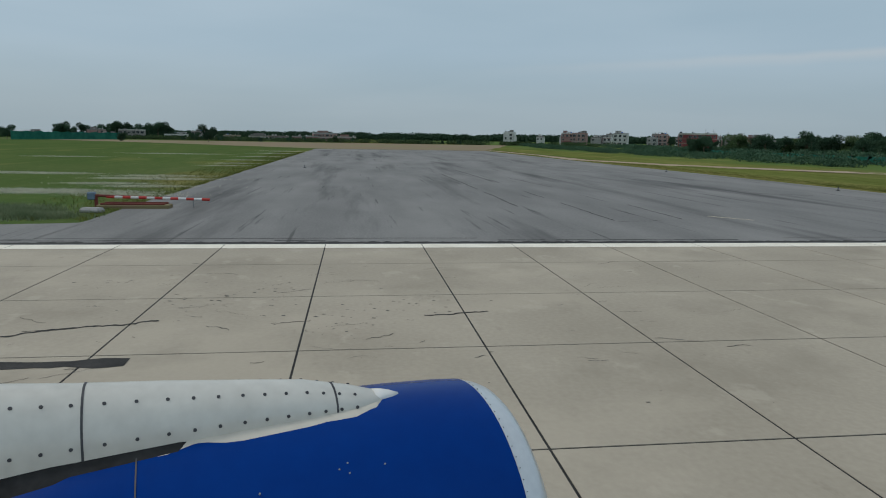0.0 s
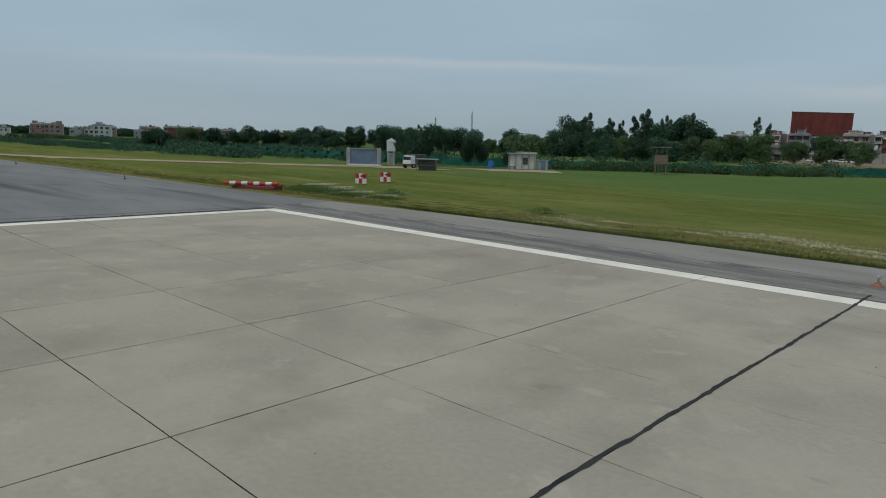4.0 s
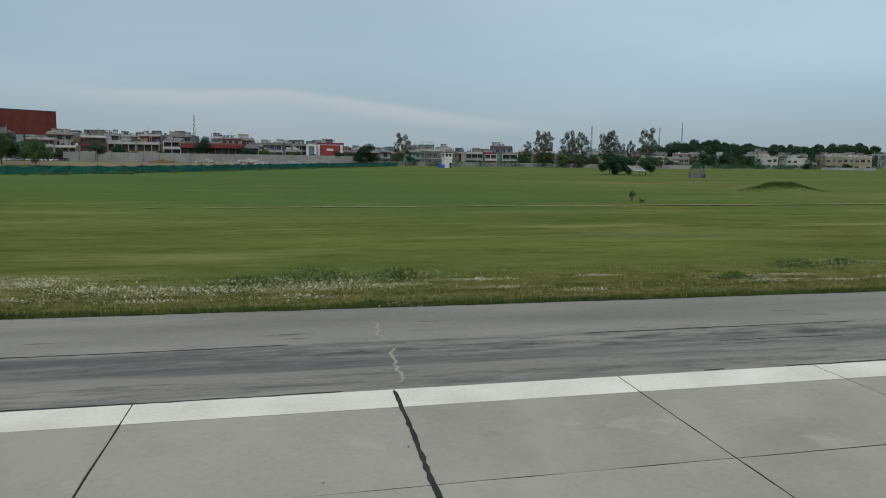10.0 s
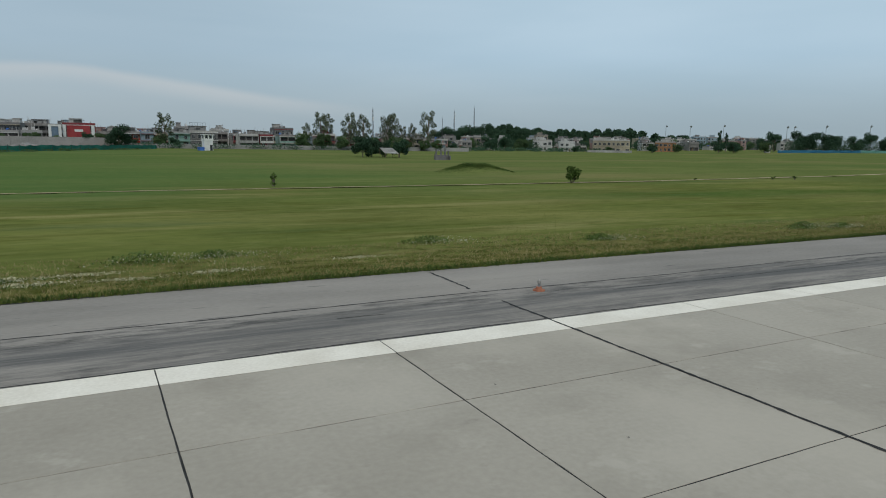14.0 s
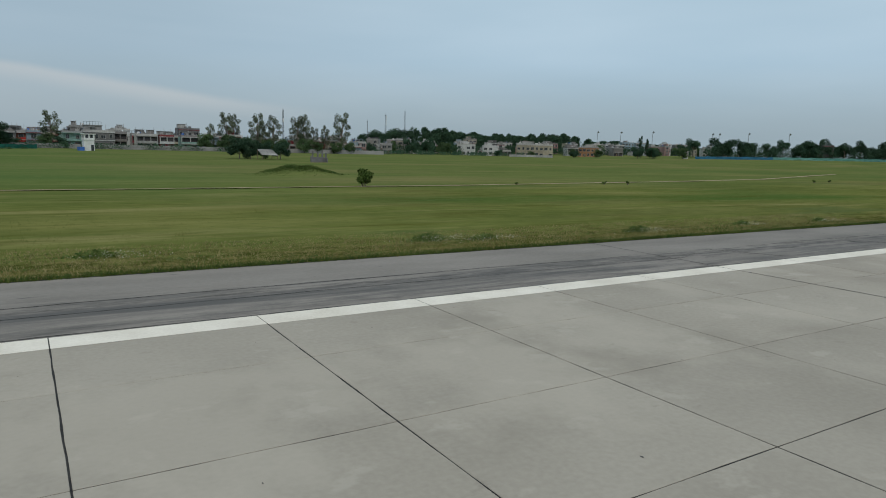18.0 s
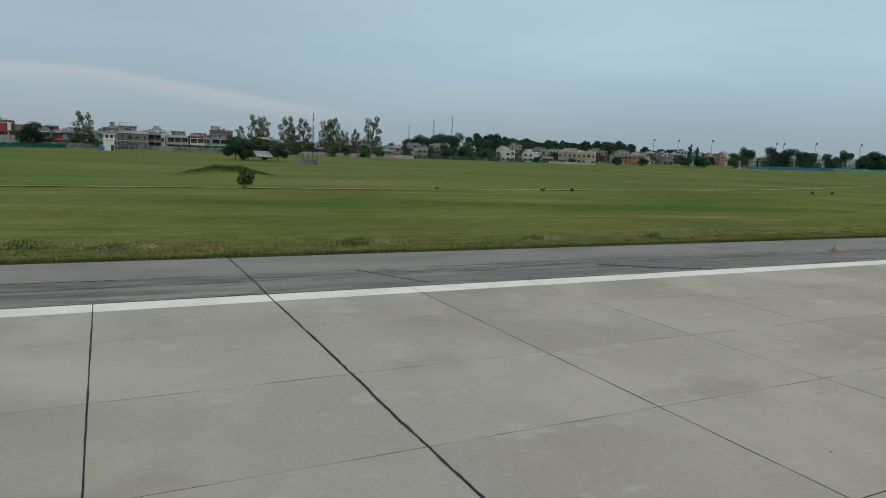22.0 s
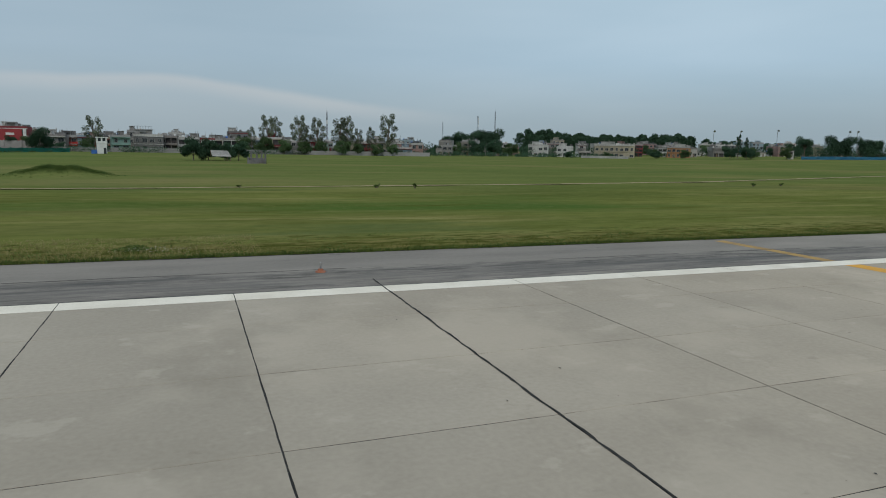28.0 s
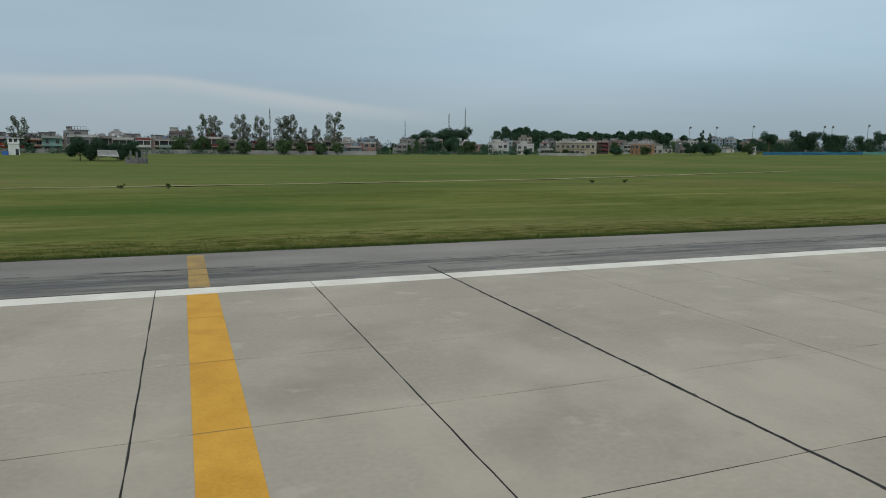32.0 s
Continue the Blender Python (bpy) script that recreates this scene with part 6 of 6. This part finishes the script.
ki = thing("kiosk", pose(-37.8, 49.4, 0, 0, 0, 40), "low dark roadside kiosk under a pale flat roof", "kiosk")
part("body", nb((-1.25, 1.25, 0, 1.8, -0.1, 1.45)), M["dark_steel"], ki)
part("counter", nb((-1.25, 1.25, -0.35, -0.003, 0.75, 0.85)), M["wood"], ki)
part("roof", nb((-1.65, 1.65, -0.6, 2.1, 1.63, 1.74)), M["cement"], ki, "pale flat sheet roof")
for px in (-1.5, 1.5):
    part("post", nb((px - 0.06, px + 0.06, -0.5, -0.38, -0.1, 1.628)), M["wood"], ki)
part("gable", nb((-1.25, 1.25, 0.1, 1.7, 1.453, 1.627)), M["wood"], ki)


def pickup(m):
    """A small white delivery truck: cab, dark load box, wheels."""
    t = thing("truck", m, "small white truck with a dark load box on the dirt road", "truck")
    part("chassis", nb((-2.2, 2.2, -0.8, 0.8, 0.45, 0.65)), M["dark_steel"], t)
    cab = part("cab", nb((-2.2, -0.9, -0.85, 0.85, 0.65, 1.25), (-2.05, -0.9, -0.8, 0.8, 1.25, 2.0), bev=0.08), M["white"], t)
    part("windscreen", nb((-2.09, -2.055, -0.7, 0.7, 1.3, 1.85)), M["dark_glass"], cab)
    part("load_box", nb((-0.8, 2.2, -0.9, 0.9, 0.67, 2.2), bev=0.04), M["dark_steel"], t)
    for wx in (-1.5, 1.3):
        for wy in (-0.8, 0.8):
            w = part("wheel", tube(bmesh.new(), (wx, wy - 0.12, 0.36), (wx, wy + 0.12, 0.36), 0.36, 0.36, 14), M["rubber"], t)
            part("rim", tube(bmesh.new(), (wx, wy - 0.13, 0.36), (wx, wy + 0.13, 0.36), 0.2, 0.2, 10), M["steel"], w)


pickup(pose(-45.6, 54.4, 0.0, 0, 0, 100))


def marker_board(x, y, rot):
    """A chequered red and white marker board on short legs."""
    t = thing("marker_board", pose(x, y, 0, 0, 0, rot) @ Matrix.Scale(0.9, 4), "red and white chequered marker board standing in grass", "marker board", "marker boards")
    for i in range(3):
        for j in range(2):
            part("panel", nb((-0.57 + 0.38 * i, -0.193 + 0.38 * i, -0.2, 0.2, 0.1 + 0.54 * j, 0.637 + 0.54 * j)), M["white" if (i + j) % 2 == 0 else "red"], t)
    for px in (-0.33, 0.1, 0.42):
        part("hole", nb((px - 0.09, px + 0.09, -0.206, -0.202, 0.82, 0.99)), M["rubber"], t, "dark worn patch")
    for s in (-0.45, 0.45):
        part("leg", nb((s - 0.04, s + 0.04, -0.04, 0.04, -0.2, 0.098)), M["dark_steel"], t)


marker_board(-16.8, 19.5, 35)
marker_board(-18.1, 23.8, 35)


def striped_pole(name, a, b, n, parent, r=0.09):
    a, b = Vector(a), Vector(b)
    for k in range(n):
        bm = bmesh.new()
        tube(bm, a + (b - a) * (k / n), a + (b - a) * ((k + 1) / n), r, r, 8)
        part(name, bm, M["white" if k % 2 else "red"], parent)


bl = thing("striped_barrier", pose(-15.3, -51.5, 0, 0, 0, 90), "low red and white striped barrier pole on a flat block", "barrier")
striped_pole("band", (-2.3, 0.1, 0.58), (3.2, 0.3, 0.42), 13, bl, 0.075)
bm = bmesh.new()
tube(bm, (-2.9, 0.0, 0.66), (0.2, 0.5, 0.5), 0.07, 0.07, 8)
part("lower_pole", bm, M["board"], bl, "dark red second pole")
part("block", nb((-2.6, 1.2, -0.75, 0.2, -0.1, 0.2), bev=0.05), M["red_earth"], bl, "worn brown concrete block")
part("rim", nb((-2.4, 1.0, -0.7, -0.55, 0.203, 0.3), bev=0.02), M["board"], bl, "rusty red steel rim")
part("rim", nb((-2.4, 1.0, 0.0, 0.15, 0.203, 0.3), bev=0.02), M["board"], bl, "rusty red steel rim")
bm = bmesh.new()
tube(bm, (2.3, 0.27, -0.02), (2.3, 0.27, 0.45), 0.03, 0.03, 6)
part("rest", bm, M["steel"], bl)
part("counterweight", nb((-3.25, -2.85, -0.2, 0.2, 0.42, 0.85), bev=0.06), M["blue_tin"], bl, "blue-grey counterweight box")
part("post", nb((-2.9, -2.75, -0.08, 0.08, -0.1, 0.6)), M["board"], bl)
sk = thing("cement_bag", pose(-12.6, -53.6, 0, 0, 0, 80), "pale slumped cement block at the pad edge", "block")
part("body", nb((-0.55, 0.55, -0.35, 0.35, -0.05, 0.26), bev=0.11), M["cement"], sk)

br = thing("fallen_barrier", pose(-15.6, 7.2, 0, 0, 0, 20), "red and white barrier poles lying on a low worn block", "barrier")
striped_pole("band", (-2.6, -0.6, 0.44), (2.2, 0.3, 0.50), 9, br, 0.15)
part("pole", tube(bmesh.new(), (-1.6, 0.4, 0.36), (2.6, 0.2, 0.4), 0.07, 0.07, 8), M["board"], br, "dark red pole")
part("pole", tube(bmesh.new(), (-2.2, 0.7, 0.33), (2.4, 0.8, 0.36), 0.06, 0.06, 8), M["board"], br, "dark red pole")
part("block", nb((-2.0, 2.2, -0.35, 0.9, -0.05, 0.30), bev=0.05), M["board"], br, "rusty dark red base block")


def edge_light(x, y, body):
    """A runway edge light: base plate, neck, glass cap."""
    t = thing("edge_light", pose(x, y, 0.0), "small runway edge light with a glass cap on a painted base", "edge light", "edge lights")
    part("plate", tube(bmesh.new(), (0, 0, 0.0), (0, 0, 0.04), 0.19, 0.17, 14), M[body], t)
    part("base", tube(bmesh.new(), (0, 0, 0.04), (0, 0, 0.12), 0.12, 0.08, 12), M[body], t)
    part("neck", tube(bmesh.new(), (0, 0, 0.12), (0, 0, 0.22), 0.035, 0.04, 10), M["steel"], t)
    bm = bmesh.new()
    tube(bm, (0, 0, 0.22), (0, 0, 0.31), 0.055, 0.05, 12)
    tube(bm, (0, 0, 0.31), (0, 0, 0.35), 0.05, 0.02, 12)
    part("cap", bm, M["lens" if body != "dark_steel" else body], t, "glass cap")


for x, y, b in ((29.6, 2.9, "orange"), (90.8, 2.9, "orange"), (151.4, 2.9, "orange"), (212.0, 2.9, "orange"), (-65, 2.7, "dark_steel"), (-31.4, 3.0, "dark_steel"), (-66, -46.5, "dark_steel"), (-126, -46.0, "dark_steel"), (-126, 2.0, "dark_steel")):
    edge_light(x, y, b)

# wooden lookout stand on the grass behind the fence line
ls = thing("lookout_stand", pose(-17.8, 84.2, 0, 0, 0, 25), "dark wooden lookout stand with plank cabin and flat roof", "stand")
for px in (-0.85, 0.85):
    for py in (-0.75, 0.75):
        part("leg", nb((px - 0.09, px + 0.09, py - 0.09, py + 0.09, -0.2, 1.7)), M["wood"], ls)
        part("roof_post", nb((px - 0.06, px + 0.06, py - 0.06, py + 0.06, 3.153, 4.35)), M["wood"], ls)
part("deck", nb((-1.15, 1.15, -1.05, 1.05, 1.7, 1.82)), M["wood"], ls)
part("cabin", nb((-1.05, 1.05, -0.95, -0.85, 1.823, 3.15), (-1.05, -0.95, -0.847, 0.95, 1.823, 3.15), (0.95, 1.05, -0.847, 0.95, 1.823, 3.15)), M["wood"], ls, "dark plank breastwork")
part("roof", nb((-1.55, 1.55, -1.4, 1.4, 4.35, 4.5)), M["weathered_grey"], ls, "flat grey roof")
for q in range(3):
    part("rung", nb((-0.3, 0.3, -1.16, -1.10, 0.35 + 0.5 * q, 0.42 + 0.5 * q)), M["wood"], ls)
part("ladder_rail", nb((-0.36, -0.3, -1.17, -1.09, -0.1, 1.72), (0.3, 0.36, -1.17, -1.09, -0.1, 1.72)), M["wood"], ls)


def shrub(x, y, h, w, label, seed, n=420, mat_="weed"):
    """A field shrub: bare stems and upright leaf clumps."""
    r = np.random.RandomState(seed)
    z = float(ground_z(x, y))
    t = thing("shrub", pose(x, y, z), label, "shrub")
    bm = bmesh.new()
    lobes = []
    for k in range(7):
        a = k * 2.4
        c = (w * 0.55 * math.cos(a) * r.uniform(0.2, 1), w * 0.55 * math.sin(a) * r.uniform(0.2, 1), h * r.uniform(0.35, 0.85))
        tube(bm, (c[0] * 0.2, c[1] * 0.2, -0.1), c, 0.04, 0.015, 5)
        lobes.append((*c, w * 0.26, h * 0.2))
    part("stem", bm, M["bark"], t)
    v, f = leaf_cloud(r, lobes, n // 7, 0.11 * h / 2 + 0.05)
    part("leaves", arrays("leaves", v, f, M[mat_]), M[mat_], t)


shrub(129.4, 50.4, 2.1, 1.7, "upright dark green shrub beside the path", 1, 900)
shrub(95.5, 55.1, 1.5, 0.55, "thin lone weed stalk with a few leaves", 2, 90)
shrub(94.6, 51.2, 0.5, 0.5, "tiny dry tussock in the grass", 3, 100)
shrub(166.4, 51.4, 0.49, 0.52, "small dark dry shrub beside the path", 4, 160)
shrub(170.7, 51.1, 0.52, 0.45, "small dark dry shrub beside the path", 5, 160)
shrub(152, 52.6, 0.3, 0.4, "tiny dry tussock in the grass", 6, 100)
shrub(221, 53, 0.49, 0.52, "low dark shrub in the grass", 7, 200)
shrub(226, 53, 0.45, 0.52, "low dark shrub in the grass", 8, 200)


def mound_z(x, y):
    """Height of the earth mound over the field."""
    d = np.hypot((np.asarray(x) - 132.0) / 7.0, (np.asarray(y) - 77.5) / 4.2)
    return 1.0 * (1 - smooth01(d)) ** 0.6 * (1 + 0.10 * np.sin(1.7 * np.asarray(x)))


def build_mound():
    """A low grassy heap with weeds."""
    n, m = 26, 12
    r = random.Random(4)
    v, f = [], []
    for j in range(m + 1):
        for i in range(n):
            a, s = 2 * math.pi * i / n, j / m
            x, y = 132.0 + 7.0 * s * math.cos(a), 77.5 + 4.2 * s * math.sin(a)
            z = mound_z(x, y) + r.uniform(-0.05, 0.05) * (1 - s) - (0.05 if j == m else 0)
            v.append((x, y, float(z)))
    for j in range(m):
        for i in range(n):
            f.append((j * n + i, j * n + (i + 1) % n, (j + 1) * n + (i + 1) % n, (j + 1) * n + i))
    me = arrays("mound", v, f, M["grass"])
    me.shade_smooth()
    tagged(new("mound", me), "low weed-grown earth mound in the field", "mound", kind="structure")


build_mound()
weed_patch("mound_weeds", [(131.4, 77, 1.3), (133.6, 77.4, 1.1), (129.4, 77.6, 0.9), (132, 78.4, 1.0), (135.4, 77.2, 0.7)], (1.9, 1.0), 1500, 0.085, 0.38, M["weed"], "rank weeds over the earth mound", 19, mound_z)


def car(m, body, label):
    """A small hatchback: lower body, cabin with glass, four wheels."""
    t = thing("car", m, label, "car", "parked cars")
    part("body", nb((-2.0, 2.0, -0.85, 0.85, 0.3, 0.95), bev=0.12), M[body], t)
    cab = part("cabin", nb((-1.2, 1.5, -0.75, 0.75, 0.9, 1.5), bev=0.18), M["dark_glass"], t, "dark cabin glass")
    part("roof", nb((-0.95, 1.25, -0.7, 0.7, 1.46, 1.54), bev=0.03), M[body], cab)
    for wx in (-1.25, 1.25):
        for wy in (-0.8, 0.8):
            w = part("wheel", tube(bmesh.new(), (wx, wy - 0.1, 0.32), (wx, wy + 0.1, 0.32), 0.32, 0.32, 12), M["rubber"], t)
            part("rim", tube(bmesh.new(), (wx, wy - 0.11, 0.32), (wx, wy + 0.11, 0.32), 0.18, 0.18, 8), M["steel"], w)


for k, (x, y, a, c) in enumerate(((-42, 297, 10, "white"), (-37.5, 298, 80, "white"), (-33, 296.5, 15, "dark_steel"), (-46, 299, 170, "white"), (-50, 296, 30, "steel"), (-54.5, 298, 95, "white"))):
    car(pose(x, y, float(ground_z(x, y)), 0, 0, a), c, {"white": "white hatchback parked beyond the net fence", "dark_steel": "dark hatchback parked beyond the net fence", "steel": "silver hatchback parked beyond the net fence"}[c])


def rubble(x, y, w, d, h, label, seed, material):
    """A heap of broken lumps."""
    r = random.Random(seed)
    bm = bmesh.new()
    for k in range(150):
        a, s = r.uniform(0, 6.283), abs(r.gauss(0, 0.42))
        px, py, q = s * math.cos(a) * w, s * math.sin(a) * d, r.uniform(0.2, 0.6)
        pz = max(0.0, h * (1 - s)) * r.uniform(0.5, 1)
        n0 = len(bm.verts)
        box(bm, px - q, px + q, py - q, py + q, pz - q * 1.2, pz + q * 0.6)
        bm.verts.ensure_lookup_table()
        bmesh.ops.rotate(bm, verts=bm.verts[n0:], cent=(px, py, pz), matrix=Matrix.Rotation(r.uniform(0, 3), 3, (r.random(), r.random(), 1)))
    solid("rubble_heap", bm, M[material], label, "rubble", "stuff", m=pose(x, y, float(ground_z(x, y))))


rubble(24, 293, 7, 2.5, 1.6, "grey heap of rubble before the boundary wall", 1, "pale_grey")
rubble(41, 294, 10, 2.5, 1.9, "pale heap of broken blocks before the boundary wall", 2, "white_lime")
rubble(6, 292, 9, 2.0, 1.1, "brown heap of earth before the boundary wall", 3, "red_earth")
rubble(58, 294, 8, 2.0, 1.2, "grey heap of rubble before the boundary wall", 4, "pale_grey")

# ---- engine of the aircraft, at the place where the walk begins ----
def lathe(profile, seg=72):
    """A shell turned round the y axis from (y, radius) rows."""
    bm = bmesh.new()
    rings = [[bm.verts.new((rr * math.cos(2 * math.pi * i / seg), yy, rr * math.sin(2 * math.pi * i / seg))) for i in range(seg)] for yy, rr in profile]
    for a, b in zip(rings, rings[1:]):
        for i in range(seg):
            j = (i + 1) % seg
            bm.faces.new((a[i], a[j], b[j], b[i]))
    return bm


def engine(m):
    t = thing("jet_engine", m, "glossy blue jet engine cowl with pale metal intake lip", "jet engine")
    part("lip", lathe([(-0.42, 0.80), (-0.2, 0.805), (-0.06, 0.825), (-0.015, 0.85), (0.0, 0.875), (-0.01, 0.905), (-0.04, 0.935), (-0.09, 0.96), (-0.18, 0.985)]), M["lip_metal"], t, "bare pale metal intake lip", True)
    part("cowl", lathe([(-0.183, 0.987), (-0.35, 1.0), (-0.7, 1.012), (-1.2, 1.015), (-1.9, 1.005), (-2.5, 0.975), (-3.1, 0.91), (-3.6, 0.84), (-3.6, 0.79), (-2.5, 0.84), (-1.2, 0.82), (-0.42, 0.80)]), M["cowl_blue"], t, "glossy deep blue fan cowl", True)
    part("core_nozzle", lathe([(-2.4, 0.62), (-3.4, 0.56), (-4.2, 0.42), (-4.2, 0.39), (-3.0, 0.5)]), M["dark_steel"], t, "dark core nozzle", True)
    part("tail_cone", lathe([(-3.6, 0.32), (-4.2, 0.26), (-4.8, 0.02)]), M["dark_steel"], t, "", True)
    sp = part("spinner", lathe([(-0.55, 0.01), (-0.7, 0.14), (-0.95, 0.25), (-1.05, 0.27)], 32), M["dark_steel"], t, "dark grey spinner", True)
    bm = nb((-0.05, 0.05, -1.06, -1.0, 0.26, 0.80))
    bmesh.ops.rotate(bm, verts=bm.verts, cent=(0, -1.03, 0), matrix=Matrix.Rotation(0.6, 3, "Z"))
    blade = to_mesh("fan_blade", bm, M["dark_steel"])
    for k in range(22):
        b = part("fan_blade", blade, M["dark_steel"], t)
        b.matrix_local = Matrix.Rotation(2 * math.pi * k / 22, 4, "Y")
    part("fan_disc", lathe([(-1.1, 0.02), (-1.1, 0.815)], 48), M["rubber"], t)
    # pylon fairing: a low hull over the cowl, widening aft
    def hull(rows, grow=0.0, seg=14, a0=-1.0):
        bm = bmesh.new()
        rings = []
        for y, hw, base, rise in rows:
            ring = []
            for i in range(seg + 1):
                a = math.pi * i / seg
                x = (hw + grow) * math.cos(a)
                under = math.sqrt(max(0.0, base * base - x * x))
                ring.append(bm.verts.new((x, y, under - 0.01 + (rise - grow * 0.4) * math.sin(a) ** 0.8)))
            rings.append(ring)
        for a, b in zip(rings, rings[1:]):
            for i in range(seg):
                bm.faces.new((a[i], a[i + 1], b[i + 1], b[i]))
        for ring in (rings[0], rings[-1]):
            bm.faces.new(ring)
        return bm
    PYL = [(-0.80, 0.03, 1.012, 0.015), (-0.86, 0.11, 1.013, 0.04), (-1.0, 0.16, 1.013, 0.085), (-1.29, 0.195, 1.012, 0.155), (-1.65, 0.215, 1.008, 0.20), (-2.04, 0.235, 0.995, 0.255), (-2.5, 0.25, 0.97, 0.32), (-2.9, 0.255, 0.935, 0.40), (-4.0, 0.26, 0.80, 0.62)]
    part("pylon_fairing", hull(PYL), M["pylon_paint"], t, "pale grey riveted pylon fairing", True)
    part("sealing_strip", hull([(y - 0.02, w + 0.045 + 0.05 * min(1.0, max(0.0, (-0.8 - y) / 0.25)), b_, 0.022) for y, w, b_, h_ in PYL]), M["pylon_seal"], t, "beige sealing strip", True)
    part("nose_cap", hull([(-0.70, 0.02, 1.012, 0.012), (-0.75, 0.05, 1.012, 0.03), (-0.81, 0.07, 1.012, 0.045), (-0.86, 0.075, 1.012, 0.05)]), M["white"], t, "white rounded nose cap", True)
    for (ya, wa, ba, ra_), (yb, wb, bb, rb_) in zip(PYL[2:], PYL[3:]):
        for q in range(3):
            s = q / 3
            y, hw, base, rise = (u0 + (u1 - u0) * s for u0, u1 in ((ya, yb), (wa, wb), (ba, bb), (ra_, rb_)))
            for a in (0.22, 0.95, math.pi - 0.95, math.pi - 0.22):
                x = hw * math.cos(a)
                z = math.sqrt(base * base - x * x) - 0.01 + rise * math.sin(a) ** 0.8
                o = Vector((math.cos(a), 0, math.sin(a) * 0.6)).normalized()
                part("fastener", tube(bmesh.new(), Vector((x, y, z)) - o * 0.02, Vector((x, y, z)) + o * 0.004, 0.010, 0.010, 8), M["dark_steel"], t)
    for yb in (-2.45, -1.12):
        rows = []
        for (ya, wa, ba, ra_), (y2, w2, b2_, r2) in zip(PYL, PYL[1:]):
            if y2 <= yb <= ya:
                s = (yb - ya) / (y2 - ya)
                rows = [tuple(u0 + (u1 - u0) * s for u0, u1 in ((wa, w2), (ba, b2_), (ra_, r2)))]
        w_, b_, r_ = rows[0]
        part("panel_gap", hull([(yb + 0.006, w_ + 0.002, b_, r_ + 0.003), (yb - 0.006, w_ + 0.002, b_, r_ + 0.003)]), M["dark_steel"], t)
    # shade under the fairing's edge, put on as a thin black hull
    part("shadow_gap", hull([(-1.95, 0.27, 0.998, 0.028), (-2.0, 0.31, 0.997, 0.03), (-2.6, 0.36, 0.965, 0.035), (-3.3, 0.42, 0.885, 0.04)]), M["rubber"], t, "black strip painted as the shaded gap beside the fairing", True)
    for ys in (-1.02, -2.2):
        part("cowl_seam", lathe([(ys + 0.004, 1.0135 if ys > -2 else 0.9945), (ys - 0.004, 1.0135 if ys > -2 else 0.9935)]), M["dark_steel"], t, "thin dark seam between cowl panels", True)
    for ya, aa in ((-1.15, 1.02), (-1.20, 0.99), (-1.15, 0.96), (-1.62, 0.93), (-1.62, 0.90), (-1.62, 0.87), (-0.95, 0.98), (-2.05, 0.84)):
        part("fastener", tube(bmesh.new(), (1.008 * math.cos(aa), ya, 1.008 * math.sin(aa)), (1.017 * math.cos(aa), ya, 1.017 * math.sin(aa)), 0.006, 0.006, 6), M["steel"], t)
    rivet = to_mesh("rivet", tube(bmesh.new(), (0.972, -0.165, 0), (0.985, -0.165, 0), 0.003, 0.003, 5), M["dark_steel"])
    for k in range(90):
        o = part("rivet", rivet, M["dark_steel"], t)
        o.matrix_local = Matrix.Rotation(2 * math.pi * k / 90, 4, "Y")
    return t


engine(pose(20.184, -39.147, 1.500, 0, 0, 13.77))

# ---- slabs, last ----
bed = thing("concrete_apron", pose(0, 0, 0), "pale grey concrete runway slabs with dark joints", "pavement", kind="structure")
SLABS = [slab_mesh(s) for s in range(6)]
rs = random.Random(2)
KX0, KX1, NROW = -23, 26, 6
for kx in range(KX0, KX1):
    for ky in range(NROW):
        xa = X0 + kx * PITCH_X + PITCH_X / 2
        o = part("slab", SLABS[rs.randrange(6)], M["concrete"], bed)
        o.location = (xa, -(ROWS[ky] + ROWS[ky + 1]) / 2, rs.uniform(-0.0015, 0.0015))
        o.scale = (1, (ROWS[ky + 1] - ROWS[ky]) / PITCH_Y, 1)
        o.rotation_euler = (0, 0, rs.choice((0, math.pi)))


def joined_slabs():
    v, f = [], []
    g = 0.013
    for kx in range(-24, 44):
        for ky in range(24):
            if KX0 <= kx < KX1 and ky < NROW:
                continue
            x0, x1 = X0 + kx * PITCH_X + g, X0 + (kx + 1) * PITCH_X - g
            if kx == -24:
                x0 = end_x(-ROWS[ky]) + 0.004
            y1, y0 = -ROWS[ky] - g, -ROWS[ky + 1] + g
            n = len(v)
            v += [(x0, y0, -0.03), (x1, y0, -0.03), (x1, y1, -0.03), (x0, y1, -0.03), (x0 + .01, y0 + .01, 0), (x1 - .01, y0 + .01, 0), (x1 - .01, y1 - .01, 0), (x0 + .01, y1 - .01, 0)]
            f += [(n + 4, n + 5, n + 6, n + 7)] + [(n + a, n + (a + 1) % 4, n + 4 + (a + 1) % 4, n + 4 + a) for a in range(4)]
    tagged(part("far_slabs", arrays("far_slabs", v, f, M["concrete"]), M["concrete"], bed), kind="stuff")


joined_slabs()
